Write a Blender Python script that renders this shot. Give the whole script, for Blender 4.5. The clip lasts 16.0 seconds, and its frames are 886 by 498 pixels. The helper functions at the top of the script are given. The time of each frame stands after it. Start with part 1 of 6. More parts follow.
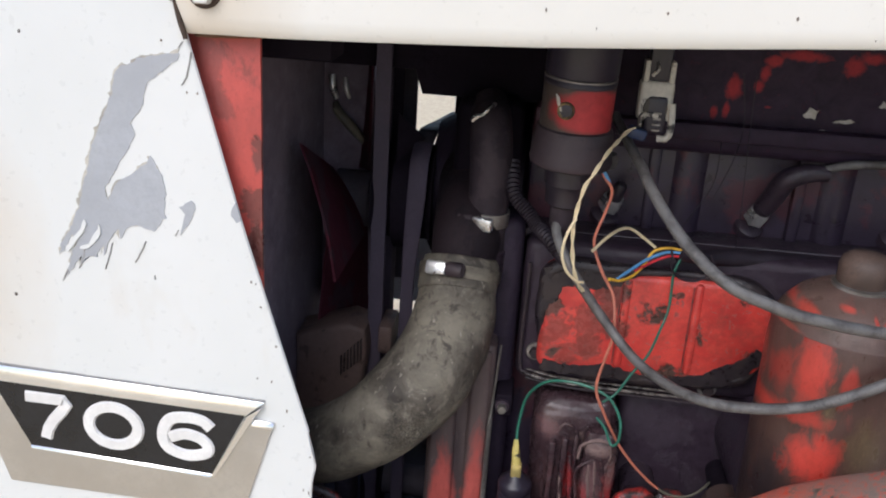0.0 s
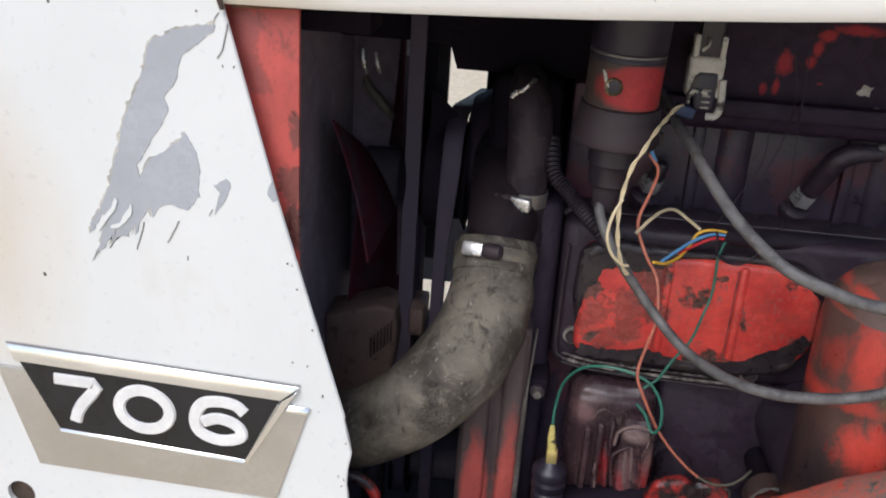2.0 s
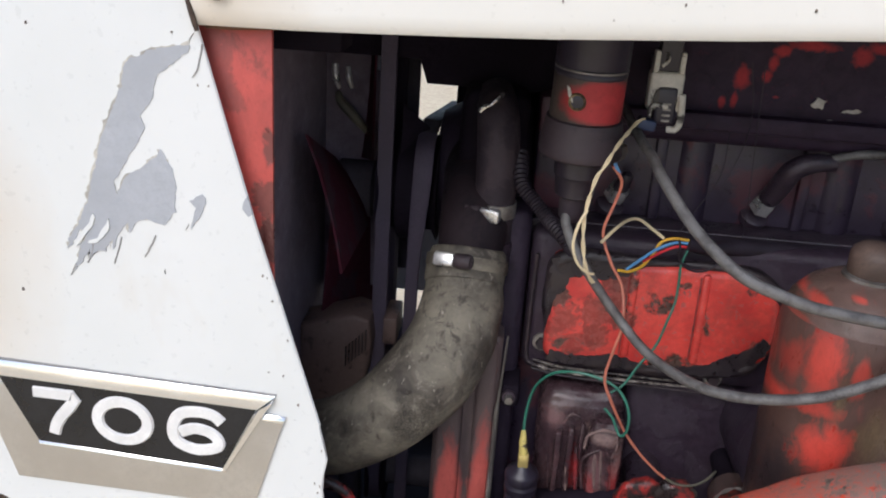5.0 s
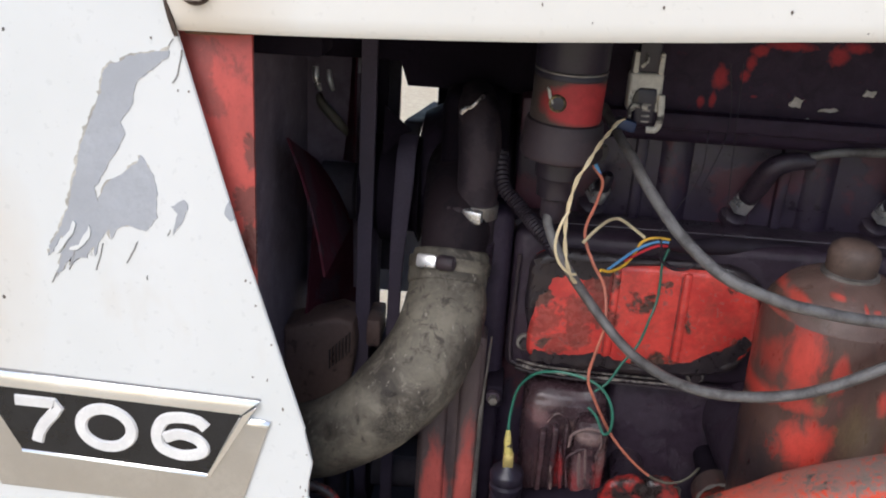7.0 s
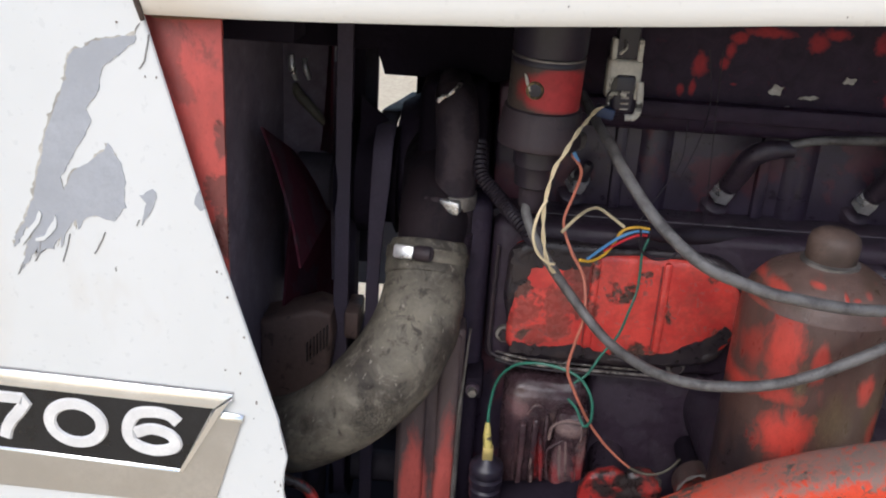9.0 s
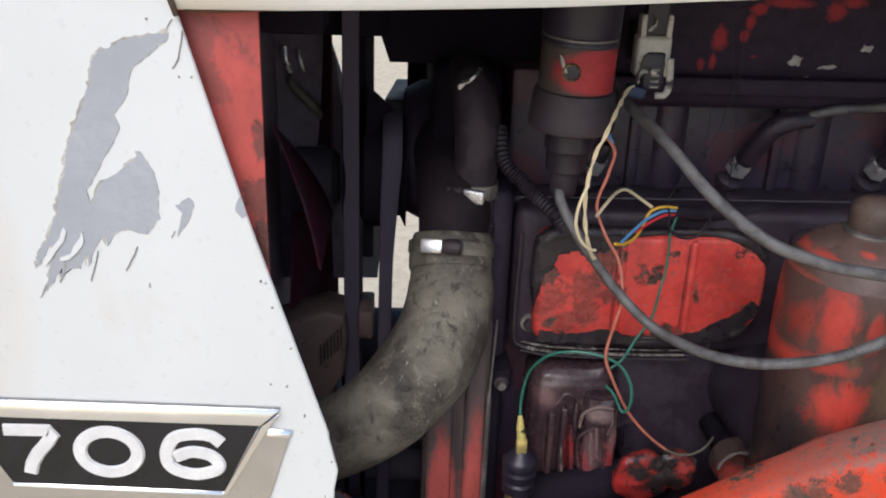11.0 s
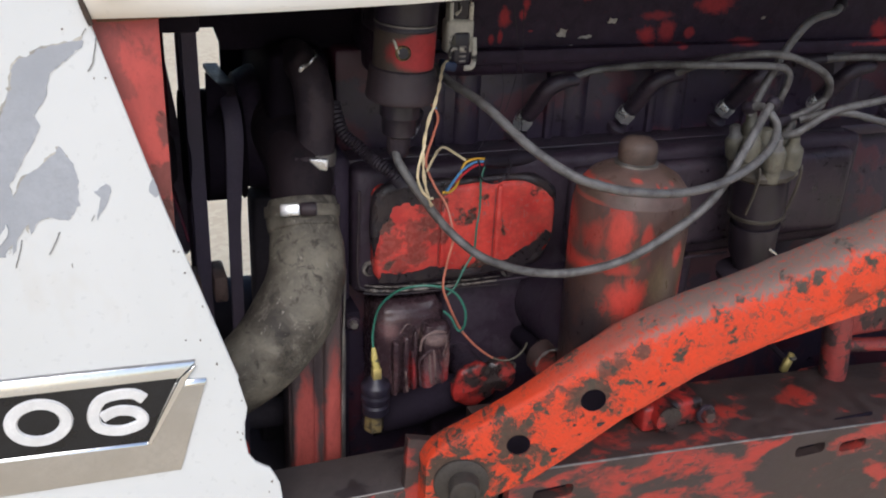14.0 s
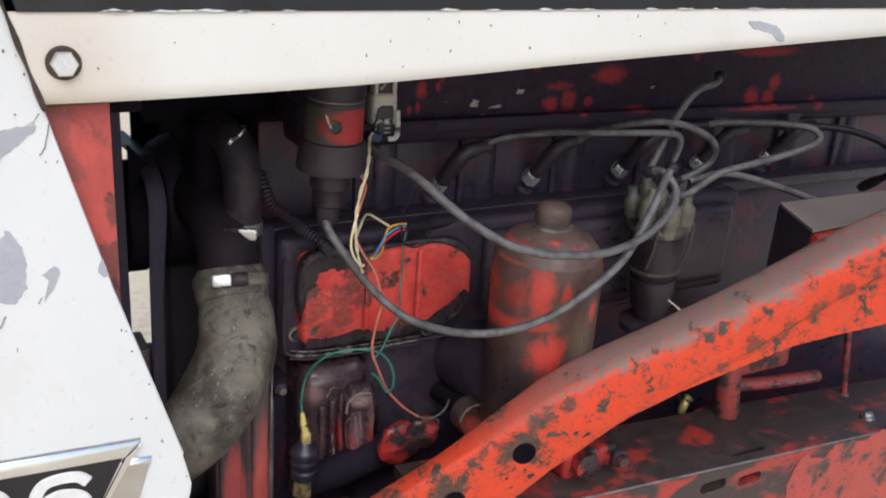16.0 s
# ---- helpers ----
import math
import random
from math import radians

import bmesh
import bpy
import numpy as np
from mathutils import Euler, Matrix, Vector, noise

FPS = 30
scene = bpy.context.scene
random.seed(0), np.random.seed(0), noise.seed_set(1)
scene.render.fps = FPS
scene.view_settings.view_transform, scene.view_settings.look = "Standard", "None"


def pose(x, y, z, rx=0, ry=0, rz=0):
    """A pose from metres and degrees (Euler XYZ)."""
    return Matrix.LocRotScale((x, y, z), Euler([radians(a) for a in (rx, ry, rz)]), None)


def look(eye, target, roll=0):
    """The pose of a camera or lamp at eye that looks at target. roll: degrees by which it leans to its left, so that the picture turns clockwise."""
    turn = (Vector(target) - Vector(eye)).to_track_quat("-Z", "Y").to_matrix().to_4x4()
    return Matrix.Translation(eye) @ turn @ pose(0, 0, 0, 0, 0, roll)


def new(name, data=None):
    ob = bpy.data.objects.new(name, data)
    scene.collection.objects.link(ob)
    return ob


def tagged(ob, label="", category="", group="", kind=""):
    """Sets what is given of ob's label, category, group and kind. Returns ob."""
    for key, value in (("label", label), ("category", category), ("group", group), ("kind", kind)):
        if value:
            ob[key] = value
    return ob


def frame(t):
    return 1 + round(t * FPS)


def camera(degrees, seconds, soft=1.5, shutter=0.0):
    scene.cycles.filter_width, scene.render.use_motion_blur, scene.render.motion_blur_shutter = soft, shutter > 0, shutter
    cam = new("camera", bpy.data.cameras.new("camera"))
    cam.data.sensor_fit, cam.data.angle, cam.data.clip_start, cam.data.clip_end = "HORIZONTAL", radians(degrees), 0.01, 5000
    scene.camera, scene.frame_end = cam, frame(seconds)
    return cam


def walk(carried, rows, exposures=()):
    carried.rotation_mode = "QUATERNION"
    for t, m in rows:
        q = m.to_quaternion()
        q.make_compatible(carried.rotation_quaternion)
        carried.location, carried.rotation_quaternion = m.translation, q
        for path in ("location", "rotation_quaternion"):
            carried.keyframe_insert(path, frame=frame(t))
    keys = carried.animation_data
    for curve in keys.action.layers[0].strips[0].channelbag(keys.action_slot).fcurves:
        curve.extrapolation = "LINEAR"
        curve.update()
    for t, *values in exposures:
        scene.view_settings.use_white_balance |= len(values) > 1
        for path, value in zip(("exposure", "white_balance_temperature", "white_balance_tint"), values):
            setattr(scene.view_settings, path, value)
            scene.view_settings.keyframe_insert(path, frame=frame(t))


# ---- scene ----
cam = camera(52.38, 16.0, 2.0)
PATH = [
    (0, (0.0001, 0.0000, 1.4001), (-0.1628, 1.8683, 0.7050), 3.66),
    (0.5, (-0.0055, 0.0041, 1.3960), (-0.2103, 1.8547, 0.6658), 3.42),
    (1, (-0.0150, 0.0105, 1.3891), (-0.2322, 1.8486, 0.6311), 3.43),
    (1.5, (-0.0200, 0.0112, 1.3967), (-0.1968, 1.8603, 0.6554), 4.02),
    (2, (-0.0221, 0.0188, 1.3937), (-0.2038, 1.8666, 0.6503), 3.78),
    (2.5, (-0.0218, 0.0154, 1.3965), (-0.1906, 1.8683, 0.6629), 3.68),
    (3, (-0.0162, 0.0131, 1.3975), (-0.1706, 1.8705, 0.6721), 3.54),
    (3.5, (-0.0181, 0.0073, 1.4006), (-0.1764, 1.8647, 0.6761), 3.60),
    (4, (-0.0161, 0.0024, 1.4021), (-0.1558, 1.8623, 0.6801), 3.84),
    (6.5, (-0.0205, 0.0038, 1.4036), (-0.1354, 1.8631, 0.6758), 3.58),
    (7, (-0.0177, 0.0021, 1.4056), (-0.1091, 1.8641, 0.6814), 3.52),
    (7.5, (-0.0173, 0.0027, 1.4021), (-0.1091, 1.8667, 0.6830), 3.37),
    (8, (-0.0143, 0.0044, 1.4016), (-0.0908, 1.8670, 0.6771), 3.53),
    (8.5, (-0.0121, 0.0080, 1.4019), (-0.0716, 1.8737, 0.6836), 3.55),
    (9, (-0.0118, 0.0106, 1.3990), (-0.0695, 1.8706, 0.6662), 3.65),
    (9.5, (-0.0111, 0.0120, 1.3985), (-0.0664, 1.8671, 0.6531), 3.62),
    (9.7, (-0.0145, 0.0113, 1.3962), (-0.0745, 1.8669, 0.6524), 3.48),
    (11.8, (-0.1675, 0.0478, 1.3928), (0.2359, 1.8356, 0.5920), 0.91),
    (12, (-0.1882, 0.0415, 1.3990), (0.3027, 1.8042, 0.5917), 0.97),
    (12.5, (-0.2100, -0.0264, 1.4205), (0.3640, 1.7201, 0.6330), 2.18),
    (13, (-0.2042, -0.0833, 1.4296), (0.3676, 1.6614, 0.6364), 2.51),
    (13.5, (-0.1924, -0.0678, 1.4229), (0.4289, 1.6488, 0.6061), 3.06),
    (14, (-0.2003, -0.0623, 1.4250), (0.4617, 1.6461, 0.6230), 2.69),
    (14.5, (-0.2193, -0.0566, 1.4255), (0.5082, 1.6325, 0.6394), 2.98),
    (15, (-0.2431, -0.0669, 1.4370), (0.5906, 1.5872, 0.6828), 3.29),
    (15.5, (-0.2560, -0.0662, 1.4490), (0.6497, 1.5721, 0.7451), 3.71),
    (16, (-0.2591, -0.0593, 1.4474), (0.6785, 1.5674, 0.7585), 4.18),
]
EXPOSURES = ((0.0, 0.04, 6120, 11), (0.5, 0.06, 6120, 11), (1.0, -0.07, 6120, 11), (1.5, -0.04, 6120, 11), (2.0, 0.01, 6120, 11), (2.5, 0.03, 6120, 11), (9.7, 0.02, 6120, 11), (12.0, -0.05, 6120, 11), (14.0, -0.08, 6120, 11), (15.0, 0.0, 6120, 11), (16.0, 0.02, 6120, 11))
walk(cam, [(t, look(eye, target, roll)) for t, eye, target, roll in PATH], EXPOSURES)

# ---- world, sun, exposure ----
world = bpy.data.worlds.new("overcast_sky")
scene.world = world
world.use_nodes = True
wn = world.node_tree.nodes
sky = wn.new("ShaderNodeTexSky")
sky.sky_type = "NISHITA"
sky.sun_disc = False
sky.sun_elevation = radians(44)
sky.sun_rotation = radians(200)
sky.air_density, sky.dust_density, sky.ozone_density = 1.0, 2.0, 1.0
wn["Background"].inputs["Strength"].default_value = 0.15
world.node_tree.links.new(sky.outputs[0], wn["Background"].inputs["Color"])
sun = new("sun", bpy.data.lights.new("sun", "SUN"))
sun.data.energy = 1.75
sun.data.angle = radians(40)
sun.data.color = (1.0, 0.985, 0.965)
sun.matrix_world = look((-1.2, -3.9, 5.5), (0, 0.5, 1.1))


# ---- materials ----
def mat_nodes(name, rough=0.6, metal=0.0, spec=0.5):
    m = bpy.data.materials.new(name)
    m.use_nodes = True
    b = m.node_tree.nodes["Principled BSDF"]
    b.inputs["Roughness"].default_value = rough
    b.inputs["Metallic"].default_value = metal
    b.inputs["Specular IOR Level"].default_value = spec
    return m, m.node_tree.nodes, m.node_tree.links, b


def coords(n, l, scale=(1, 1, 1), loc=(0, 0, 0), rot=(0, 0, 0)):
    tc = n.new("ShaderNodeTexCoord")
    mp = n.new("ShaderNodeMapping")
    mp.inputs["Scale"].default_value = scale
    mp.inputs["Location"].default_value = loc
    mp.inputs["Rotation"].default_value = rot
    l.new(tc.outputs["Object"], mp.inputs["Vector"])
    return mp.outputs["Vector"]


def noise_tex(n, l, vec, scale, detail=6.0, rough=0.6, distort=0.0):
    t = n.new("ShaderNodeTexNoise")
    t.inputs["Scale"].default_value = scale
    t.inputs["Detail"].default_value = detail
    t.inputs["Roughness"].default_value = rough
    t.inputs["Distortion"].default_value = distort
    l.new(vec, t.inputs["Vector"])
    return t.outputs["Fac"]


def ramp(n, l, fac, a, b, ca=(0, 0, 0, 1), cb=(1, 1, 1, 1)):
    r = n.new("ShaderNodeValToRGB")
    r.color_ramp.elements[0].position, r.color_ramp.elements[1].position = a, b
    r.color_ramp.elements[0].color, r.color_ramp.elements[1].color = ca, cb
    l.new(fac, r.inputs["Fac"])
    return r.outputs["Color"]


def mix(n, l, fac, a, b, mode="MIX"):
    x = n.new("ShaderNodeMix")
    x.data_type = "RGBA"
    x.blend_type = mode
    for sock, v in (("Factor", fac), (6, a), (7, b)):
        s = x.inputs[sock] if isinstance(sock, int) else x.inputs[0]
        if isinstance(v, (float, int)):
            s.default_value = v
        elif isinstance(v, tuple):
            s.default_value = (*v[:3], 1.0)
        else:
            l.new(v, s)
    return x.outputs[2]


def math_node(n, l, op, a, b=0.0):
    x = n.new("ShaderNodeMath")
    x.operation = op
    for i, v in enumerate((a, b)):
        if isinstance(v, (float, int)):
            x.inputs[i].default_value = v
        else:
            l.new(v, x.inputs[i])
    return x.outputs[0]


def bump(n, l, b, height, strength=0.3, dist=0.002):
    k = n.new("ShaderNodeBump")
    k.inputs["Strength"].default_value = strength
    k.inputs["Distance"].default_value = dist
    l.new(height, k.inputs["Height"])
    l.new(k.outputs["Normal"], b.inputs["Normal"])


def mat_plain(name, col, rough=0.5, metal=0.0, var=0.25, scale=60.0, bump_s=0.15, spec=0.5):
    """One base colour with mottling at two scales, grime and fine relief."""
    m, n, l, b = mat_nodes(name, rough, metal, spec)
    v = coords(n, l)
    big = noise_tex(n, l, v, scale * 0.25, 4)
    fine = noise_tex(n, l, v, scale * 4, 5, 0.7)
    dark = tuple(c * (1 - var) for c in col)
    lite = tuple(min(1, c * (1 + var)) for c in col)
    c1 = mix(n, l, ramp(n, l, big, 0.35, 0.65), dark, lite)
    c2 = mix(n, l, ramp(n, l, fine, 0.4, 0.75), c1, dark)
    l.new(c2, b.inputs["Base Color"])
    rr = ramp(n, l, big, 0.3, 0.7, (max(0.04, rough - 0.12),) * 3 + (1,), (min(1, rough + 0.12),) * 3 + (1,))
    l.new(rr, b.inputs["Roughness"])
    bump(n, l, b, fine, bump_s, 0.001)
    return m


def mat_worn(name, paint, grime, cover, scale=22.0, shift=0.0, rough=0.42, second=None, speck=0.62, stretch=(1, 1, 1), dust=0.0, dust_col=(0.17, 0.14, 0.12), spread=0.14, wet=0.5, spec=0.5, dust_on=(0.10, 0.42), dust_from=None, spots=(), edge=0.022, wash=0.0):
    """Old paint broken by patches of greasy dirt: cover is the share of grime."""
    m, n, l, b = mat_nodes(name, rough, 0.0, spec)
    v = coords(n, l, stretch, (shift, shift * 0.7, shift * 1.3))
    big = noise_tex(n, l, v, scale, 9, 0.62, 0.25)
    mid = noise_tex(n, l, v, scale * 4.5, 6, 0.7, 0.4)
    fine = noise_tex(n, l, v, scale * 22, 4, 0.7)
    mask = ramp(n, l, big, cover - edge, cover + edge, (1, 1, 1, 1), (0, 0, 0, 1))
    specks = ramp(n, l, mid, speck, speck + 0.03)
    half = ramp(n, l, big, cover, cover + spread, (1, 1, 1, 1), (0, 0, 0, 1))
    specks = math_node(n, l, "MULTIPLY", specks, half)
    full = math_node(n, l, "MAXIMUM", mask, specks)
    # stains of their own: centre, radius and strength
    for centre, radius, strength in spots:
        d = n.new("ShaderNodeVectorMath")
        d.operation = "DISTANCE"
        l.new(coords(n, l), d.inputs[0])
        d.inputs[1].default_value = centre
        near = math_node(n, l, "ADD", d.outputs["Value"], math_node(n, l, "MULTIPLY", math_node(n, l, "SUBTRACT", big, 0.5), radius * 3.6))
        near = math_node(n, l, "ADD", near, math_node(n, l, "MULTIPLY", math_node(n, l, "SUBTRACT", mid, 0.5), radius * 3.0))
        blot = ramp(n, l, math_node(n, l, "DIVIDE", near, radius), 0.75, 1.05, (1, 1, 1, 1), (0, 0, 0, 1))
        full = math_node(n, l, "MAXIMUM", full, math_node(n, l, "MULTIPLY", blot, strength))
    tone = mix(n, l, ramp(n, l, mid, 0.3, 0.7), tuple(c * 0.72 for c in paint), paint)
    tone = mix(n, l, ramp(n, l, fine, 0.55, 0.8), tone, tuple(c * 0.6 for c in paint))
    if second:
        tone = mix(n, l, ramp(n, l, noise_tex(n, l, v, scale * 0.6, 5), 0.45, 0.6), tone, second)
    if wash:
        # a thin greasy film that lets the paint show through
        film = ramp(n, l, noise_tex(n, l, v, scale * 0.8, 7, 0.66, 0.6), 0.40, 0.66)
        film = math_node(n, l, "MULTIPLY", film, ramp(n, l, mid, 0.36, 0.62, (1, 1, 1, 1), (0.25, 0.25, 0.25, 1)))
        tone = mix(n, l, math_node(n, l, "MULTIPLY", film, wash), tone, tuple(c * 1.5 for c in grime))
    dirt = mix(n, l, ramp(n, l, mid, 0.3, 0.72), tuple(c * 0.62 for c in grime), tuple(c * 1.35 for c in grime))
    dirt = mix(n, l, ramp(n, l, fine, 0.60, 0.78), dirt, tuple(c * 1.7 for c in grime))
    col = mix(n, l, full, tone, dirt)
    if dust:
        g = n.new("ShaderNodeNewGeometry")
        sx = n.new("ShaderNodeSeparateXYZ")
        l.new(g.outputs["Normal"], sx.inputs[0])
        up = math_node(n, l, "ADD", sx.outputs["Z"], math_node(n, l, "MULTIPLY", math_node(n, l, "SUBTRACT", big, 0.5), 2.2))
        up = math_node(n, l, "ADD", up, math_node(n, l, "MULTIPLY", math_node(n, l, "SUBTRACT", mid, 0.5), 1.6))
        lay = ramp(n, l, up, *dust_on)
        lay = math_node(n, l, "MULTIPLY", lay, dust)
        lay = math_node(n, l, "MULTIPLY", lay, ramp(n, l, mid, 0.30, 0.46))
        if dust_from:
            at = n.new("ShaderNodeSeparateXYZ")
            l.new(coords(n, l), at.inputs[0])
            lay = math_node(n, l, "MULTIPLY", lay, ramp(n, l, math_node(n, l, "ADD", at.outputs["X"], 0.5), 0.5 + dust_from[0], 0.5 + dust_from[1]))
        col = mix(n, l, lay, col, dust_col)
    l.new(col, b.inputs["Base Color"])
    gloss = ramp(n, l, mid, 0.35, 0.65, (wet - 0.16,) * 3 + (1,), (wet + 0.16,) * 3 + (1,))
    rr = mix(n, l, full, (rough, rough, rough), gloss)
    l.new(rr, b.inputs["Roughness"])
    h = math_node(n, l, "ADD", math_node(n, l, "MULTIPLY", full, -0.5), math_node(n, l, "MULTIPLY", fine, 0.5))
    bump(n, l, b, h, 0.5, 0.0012)
    return m


def mat_patches(name, grime, paint, patches, origin, soft=0.25, grain=70.0, amp=0.9, rough=0.45, spec=0.3, fleck=0.0, coat=0.35, stretch=(1, 1, 1), layers=()):
    """Dark grime on which worn paint is left in islands (x, z, half width, half height, strength); layers of other dirt lie under the paint."""
    m, n, l, b = mat_nodes(name, rough, 0.0, spec)
    v = coords(n, l, stretch)
    big = noise_tex(n, l, v, grain * 0.4, 7, 0.62, 0.5)
    mid = noise_tex(n, l, v, grain, 7, 0.68, 0.5)
    fine = noise_tex(n, l, v, grain * 6, 4, 0.7)

    def islands(spots, edge):
        full = None
        for x, z, rx, rz, strength in spots:
            d = n.new("ShaderNodeVectorMath")
            d.operation = "LENGTH"
            sx, sz = 1 / rx, 1 / rz
            l.new(coords(n, l, (sx, 0, sz), (-(x - origin[0]) * sx, 0, -(z - origin[2]) * sz)), d.inputs[0])
            far = math_node(n, l, "ADD", d.outputs["Value"], math_node(n, l, "MULTIPLY", math_node(n, l, "SUBTRACT", mid, 0.5), amp * 2.2))
            far = math_node(n, l, "ADD", far, math_node(n, l, "MULTIPLY", math_node(n, l, "SUBTRACT", big, 0.5), amp * 1.6))
            blot = math_node(n, l, "MULTIPLY", ramp(n, l, far, max(0.0, 0.9 - edge), 0.9 + edge * 0.4, (1, 1, 1, 1), (0, 0, 0, 1)), strength)
            full = blot if full is None else math_node(n, l, "MAXIMUM", full, blot)
        return full

    full = islands(patches, soft)
    if fleck:
        full = math_node(n, l, "MAXIMUM", full, math_node(n, l, "MULTIPLY", ramp(n, l, mid, 0.60, 0.72), fleck))
    tone = mix(n, l, ramp(n, l, mid, 0.3, 0.7), tuple(c * 0.6 for c in paint), paint)
    tone = mix(n, l, ramp(n, l, fine, 0.55, 0.75), tone, tuple(c * 0.55 for c in paint))
    dirt = mix(n, l, ramp(n, l, big, 0.3, 0.7), tuple(c * 0.7 for c in grime), tuple(c * 1.3 for c in grime))
    dirt = mix(n, l, ramp(n, l, fine, 0.62, 0.78), dirt, tuple(c * 1.8 for c in grime))
    for colour, spots in layers:
        shade = mix(n, l, ramp(n, l, fine, 0.45, 0.75), colour, tuple(c * 1.5 for c in colour))
        dirt = mix(n, l, islands(spots, 0.7), dirt, shade)
    l.new(mix(n, l, full, dirt, tone), b.inputs["Base Color"])
    l.new(ramp(n, l, mid, 0.3, 0.7, (max(0.1, rough - 0.16),) * 3 + (1,), (min(1, rough + 0.16),) * 3 + (1,)), b.inputs["Roughness"])
    h = math_node(n, l, "ADD", math_node(n, l, "MULTIPLY", full, coat), math_node(n, l, "ADD", math_node(n, l, "MULTIPLY", mid, 0.8), math_node(n, l, "MULTIPLY", fine, 0.3)))
    bump(n, l, b, h, 0.55, 0.0016)
    return m


def mat_panel(name, lo=(0.67, 0.68, 0.665), hi=(0.725, 0.73, 0.72), cream=None):
    """White enamel with chips, rust specks and faint brown staining."""
    m, n, l, b = mat_nodes(name, 0.32)
    v = coords(n, l)
    cloud = noise_tex(n, l, v, 5.0, 4)
    fine = noise_tex(n, l, v, 160.0, 3)
    stain = noise_tex(n, l, coords(n, l, (1, 1, 0.5), (3.1, 0, 0.4)), 9.0, 5)
    c = mix(n, l, ramp(n, l, cloud, 0.35, 0.7), lo, hi)
    c = mix(n, l, math_node(n, l, "MULTIPLY", ramp(n, l, stain, 0.60, 0.78), 0.5), c, (0.55, 0.48, 0.38))
    if cream:
        far = n.new("ShaderNodeVectorMath")
        far.operation = "DISTANCE"
        l.new(coords(n, l, (1, 0, 0.5)), far.inputs[0])
        far.inputs[1].default_value = cream
        away = math_node(n, l, "ADD", far.outputs["Value"], math_node(n, l, "MULTIPLY", math_node(n, l, "SUBTRACT", stain, 0.5), 0.10))
        c = mix(n, l, math_node(n, l, "MULTIPLY", ramp(n, l, away, 0.0, 0.075, (1, 1, 1, 1), (0, 0, 0, 1)), 0.8), c, (0.60, 0.52, 0.42))
    vor = n.new("ShaderNodeTexVoronoi")
    vor.inputs["Scale"].default_value = 48.0
    l.new(coords(n, l, (1, 1, 0.75)), vor.inputs["Vector"])
    sep = n.new("ShaderNodeSeparateColor")
    l.new(vor.outputs["Color"], sep.inputs[0])
    size = math_node(n, l, "MULTIPLY", ramp(n, l, sep.outputs[0], 0.55, 1.0), 0.085)
    dist = math_node(n, l, "ADD", vor.outputs["Distance"], math_node(n, l, "MULTIPLY", math_node(n, l, "SUBTRACT", fine, 0.5), 0.10))
    chip = math_node(n, l, "LESS_THAN", dist, size)
    c = mix(n, l, chip, c, (0.07, 0.055, 0.045))
    l.new(c, b.inputs["Base Color"])
    l.new(ramp(n, l, fine, 0.3, 0.8, (0.26,) * 3 + (1,), (0.42,) * 3 + (1,)), b.inputs["Roughness"])
    bump(n, l, b, math_node(n, l, "ADD", cloud, math_node(n, l, "MULTIPLY", chip, -0.3)), 0.12, 0.003)
    return m


def mat_hose():
    """Weathered rubber: brown dust in clouds, dark rubbed spots, pale grit, one crazed patch."""
    m, n, l, b = mat_nodes("dusty_rubber_hose", 0.72, 0.0, 0.4)
    v = coords(n, l)
    cloud = noise_tex(n, l, v, 17, 7, 0.62, 0.4)
    mid = noise_tex(n, l, v, 70, 7, 0.7, 0.6)
    dash = noise_tex(n, l, coords(n, l, (1, 1, 0.45), (0, 0, 0), (0, 0.6, 0)), 230, 3, 0.6)
    c = mix(n, l, ramp(n, l, cloud, 0.40, 0.62), (0.050, 0.042, 0.034), (0.180, 0.160, 0.124))
    c = mix(n, l, math_node(n, l, "MULTIPLY", ramp(n, l, mid, 0.36, 0.46, (1, 1, 1, 1), (0, 0, 0, 1)), 0.85), c, (0.040, 0.033, 0.028))
    c = mix(n, l, math_node(n, l, "MULTIPLY", ramp(n, l, mid, 0.54, 0.64), 0.7), c, (0.200, 0.176, 0.142))
    c = mix(n, l, ramp(n, l, dash, 0.655, 0.72), c, (0.26, 0.235, 0.195))
    vor = n.new("ShaderNodeTexVoronoi")
    vor.feature = "DISTANCE_TO_EDGE"
    vor.inputs["Scale"].default_value = 400.0
    l.new(v, vor.inputs["Vector"])
    spot = n.new("ShaderNodeVectorMath")
    spot.operation = "DISTANCE"
    l.new(v, spot.inputs[0])
    spot.inputs[1].default_value = (0.020, -0.085, 0.120)
    near = math_node(n, l, "ADD", spot.outputs["Value"], math_node(n, l, "MULTIPLY", math_node(n, l, "SUBTRACT", mid, 0.5), 0.06))
    patch = ramp(n, l, near, 0.012, 0.026, (1, 1, 1, 1), (0, 0, 0, 1))
    crack = ramp(n, l, vor.outputs["Distance"], 0.03, 0.11, (1, 1, 1, 1), (0, 0, 0, 1))
    crack = math_node(n, l, "MULTIPLY", crack, patch)
    c = mix(n, l, math_node(n, l, "MULTIPLY", crack, 0.7), c, (0.028, 0.023, 0.019))
    l.new(c, b.inputs["Base Color"])
    l.new(ramp(n, l, cloud, 0.3, 0.7, (0.58,) * 3 + (1,), (0.85,) * 3 + (1,)), b.inputs["Roughness"])
    h = math_node(n, l, "ADD", math_node(n, l, "MULTIPLY", mid, 0.8), math_node(n, l, "MULTIPLY", crack, -0.8))
    bump(n, l, b, h, 0.85, 0.0020)
    return m


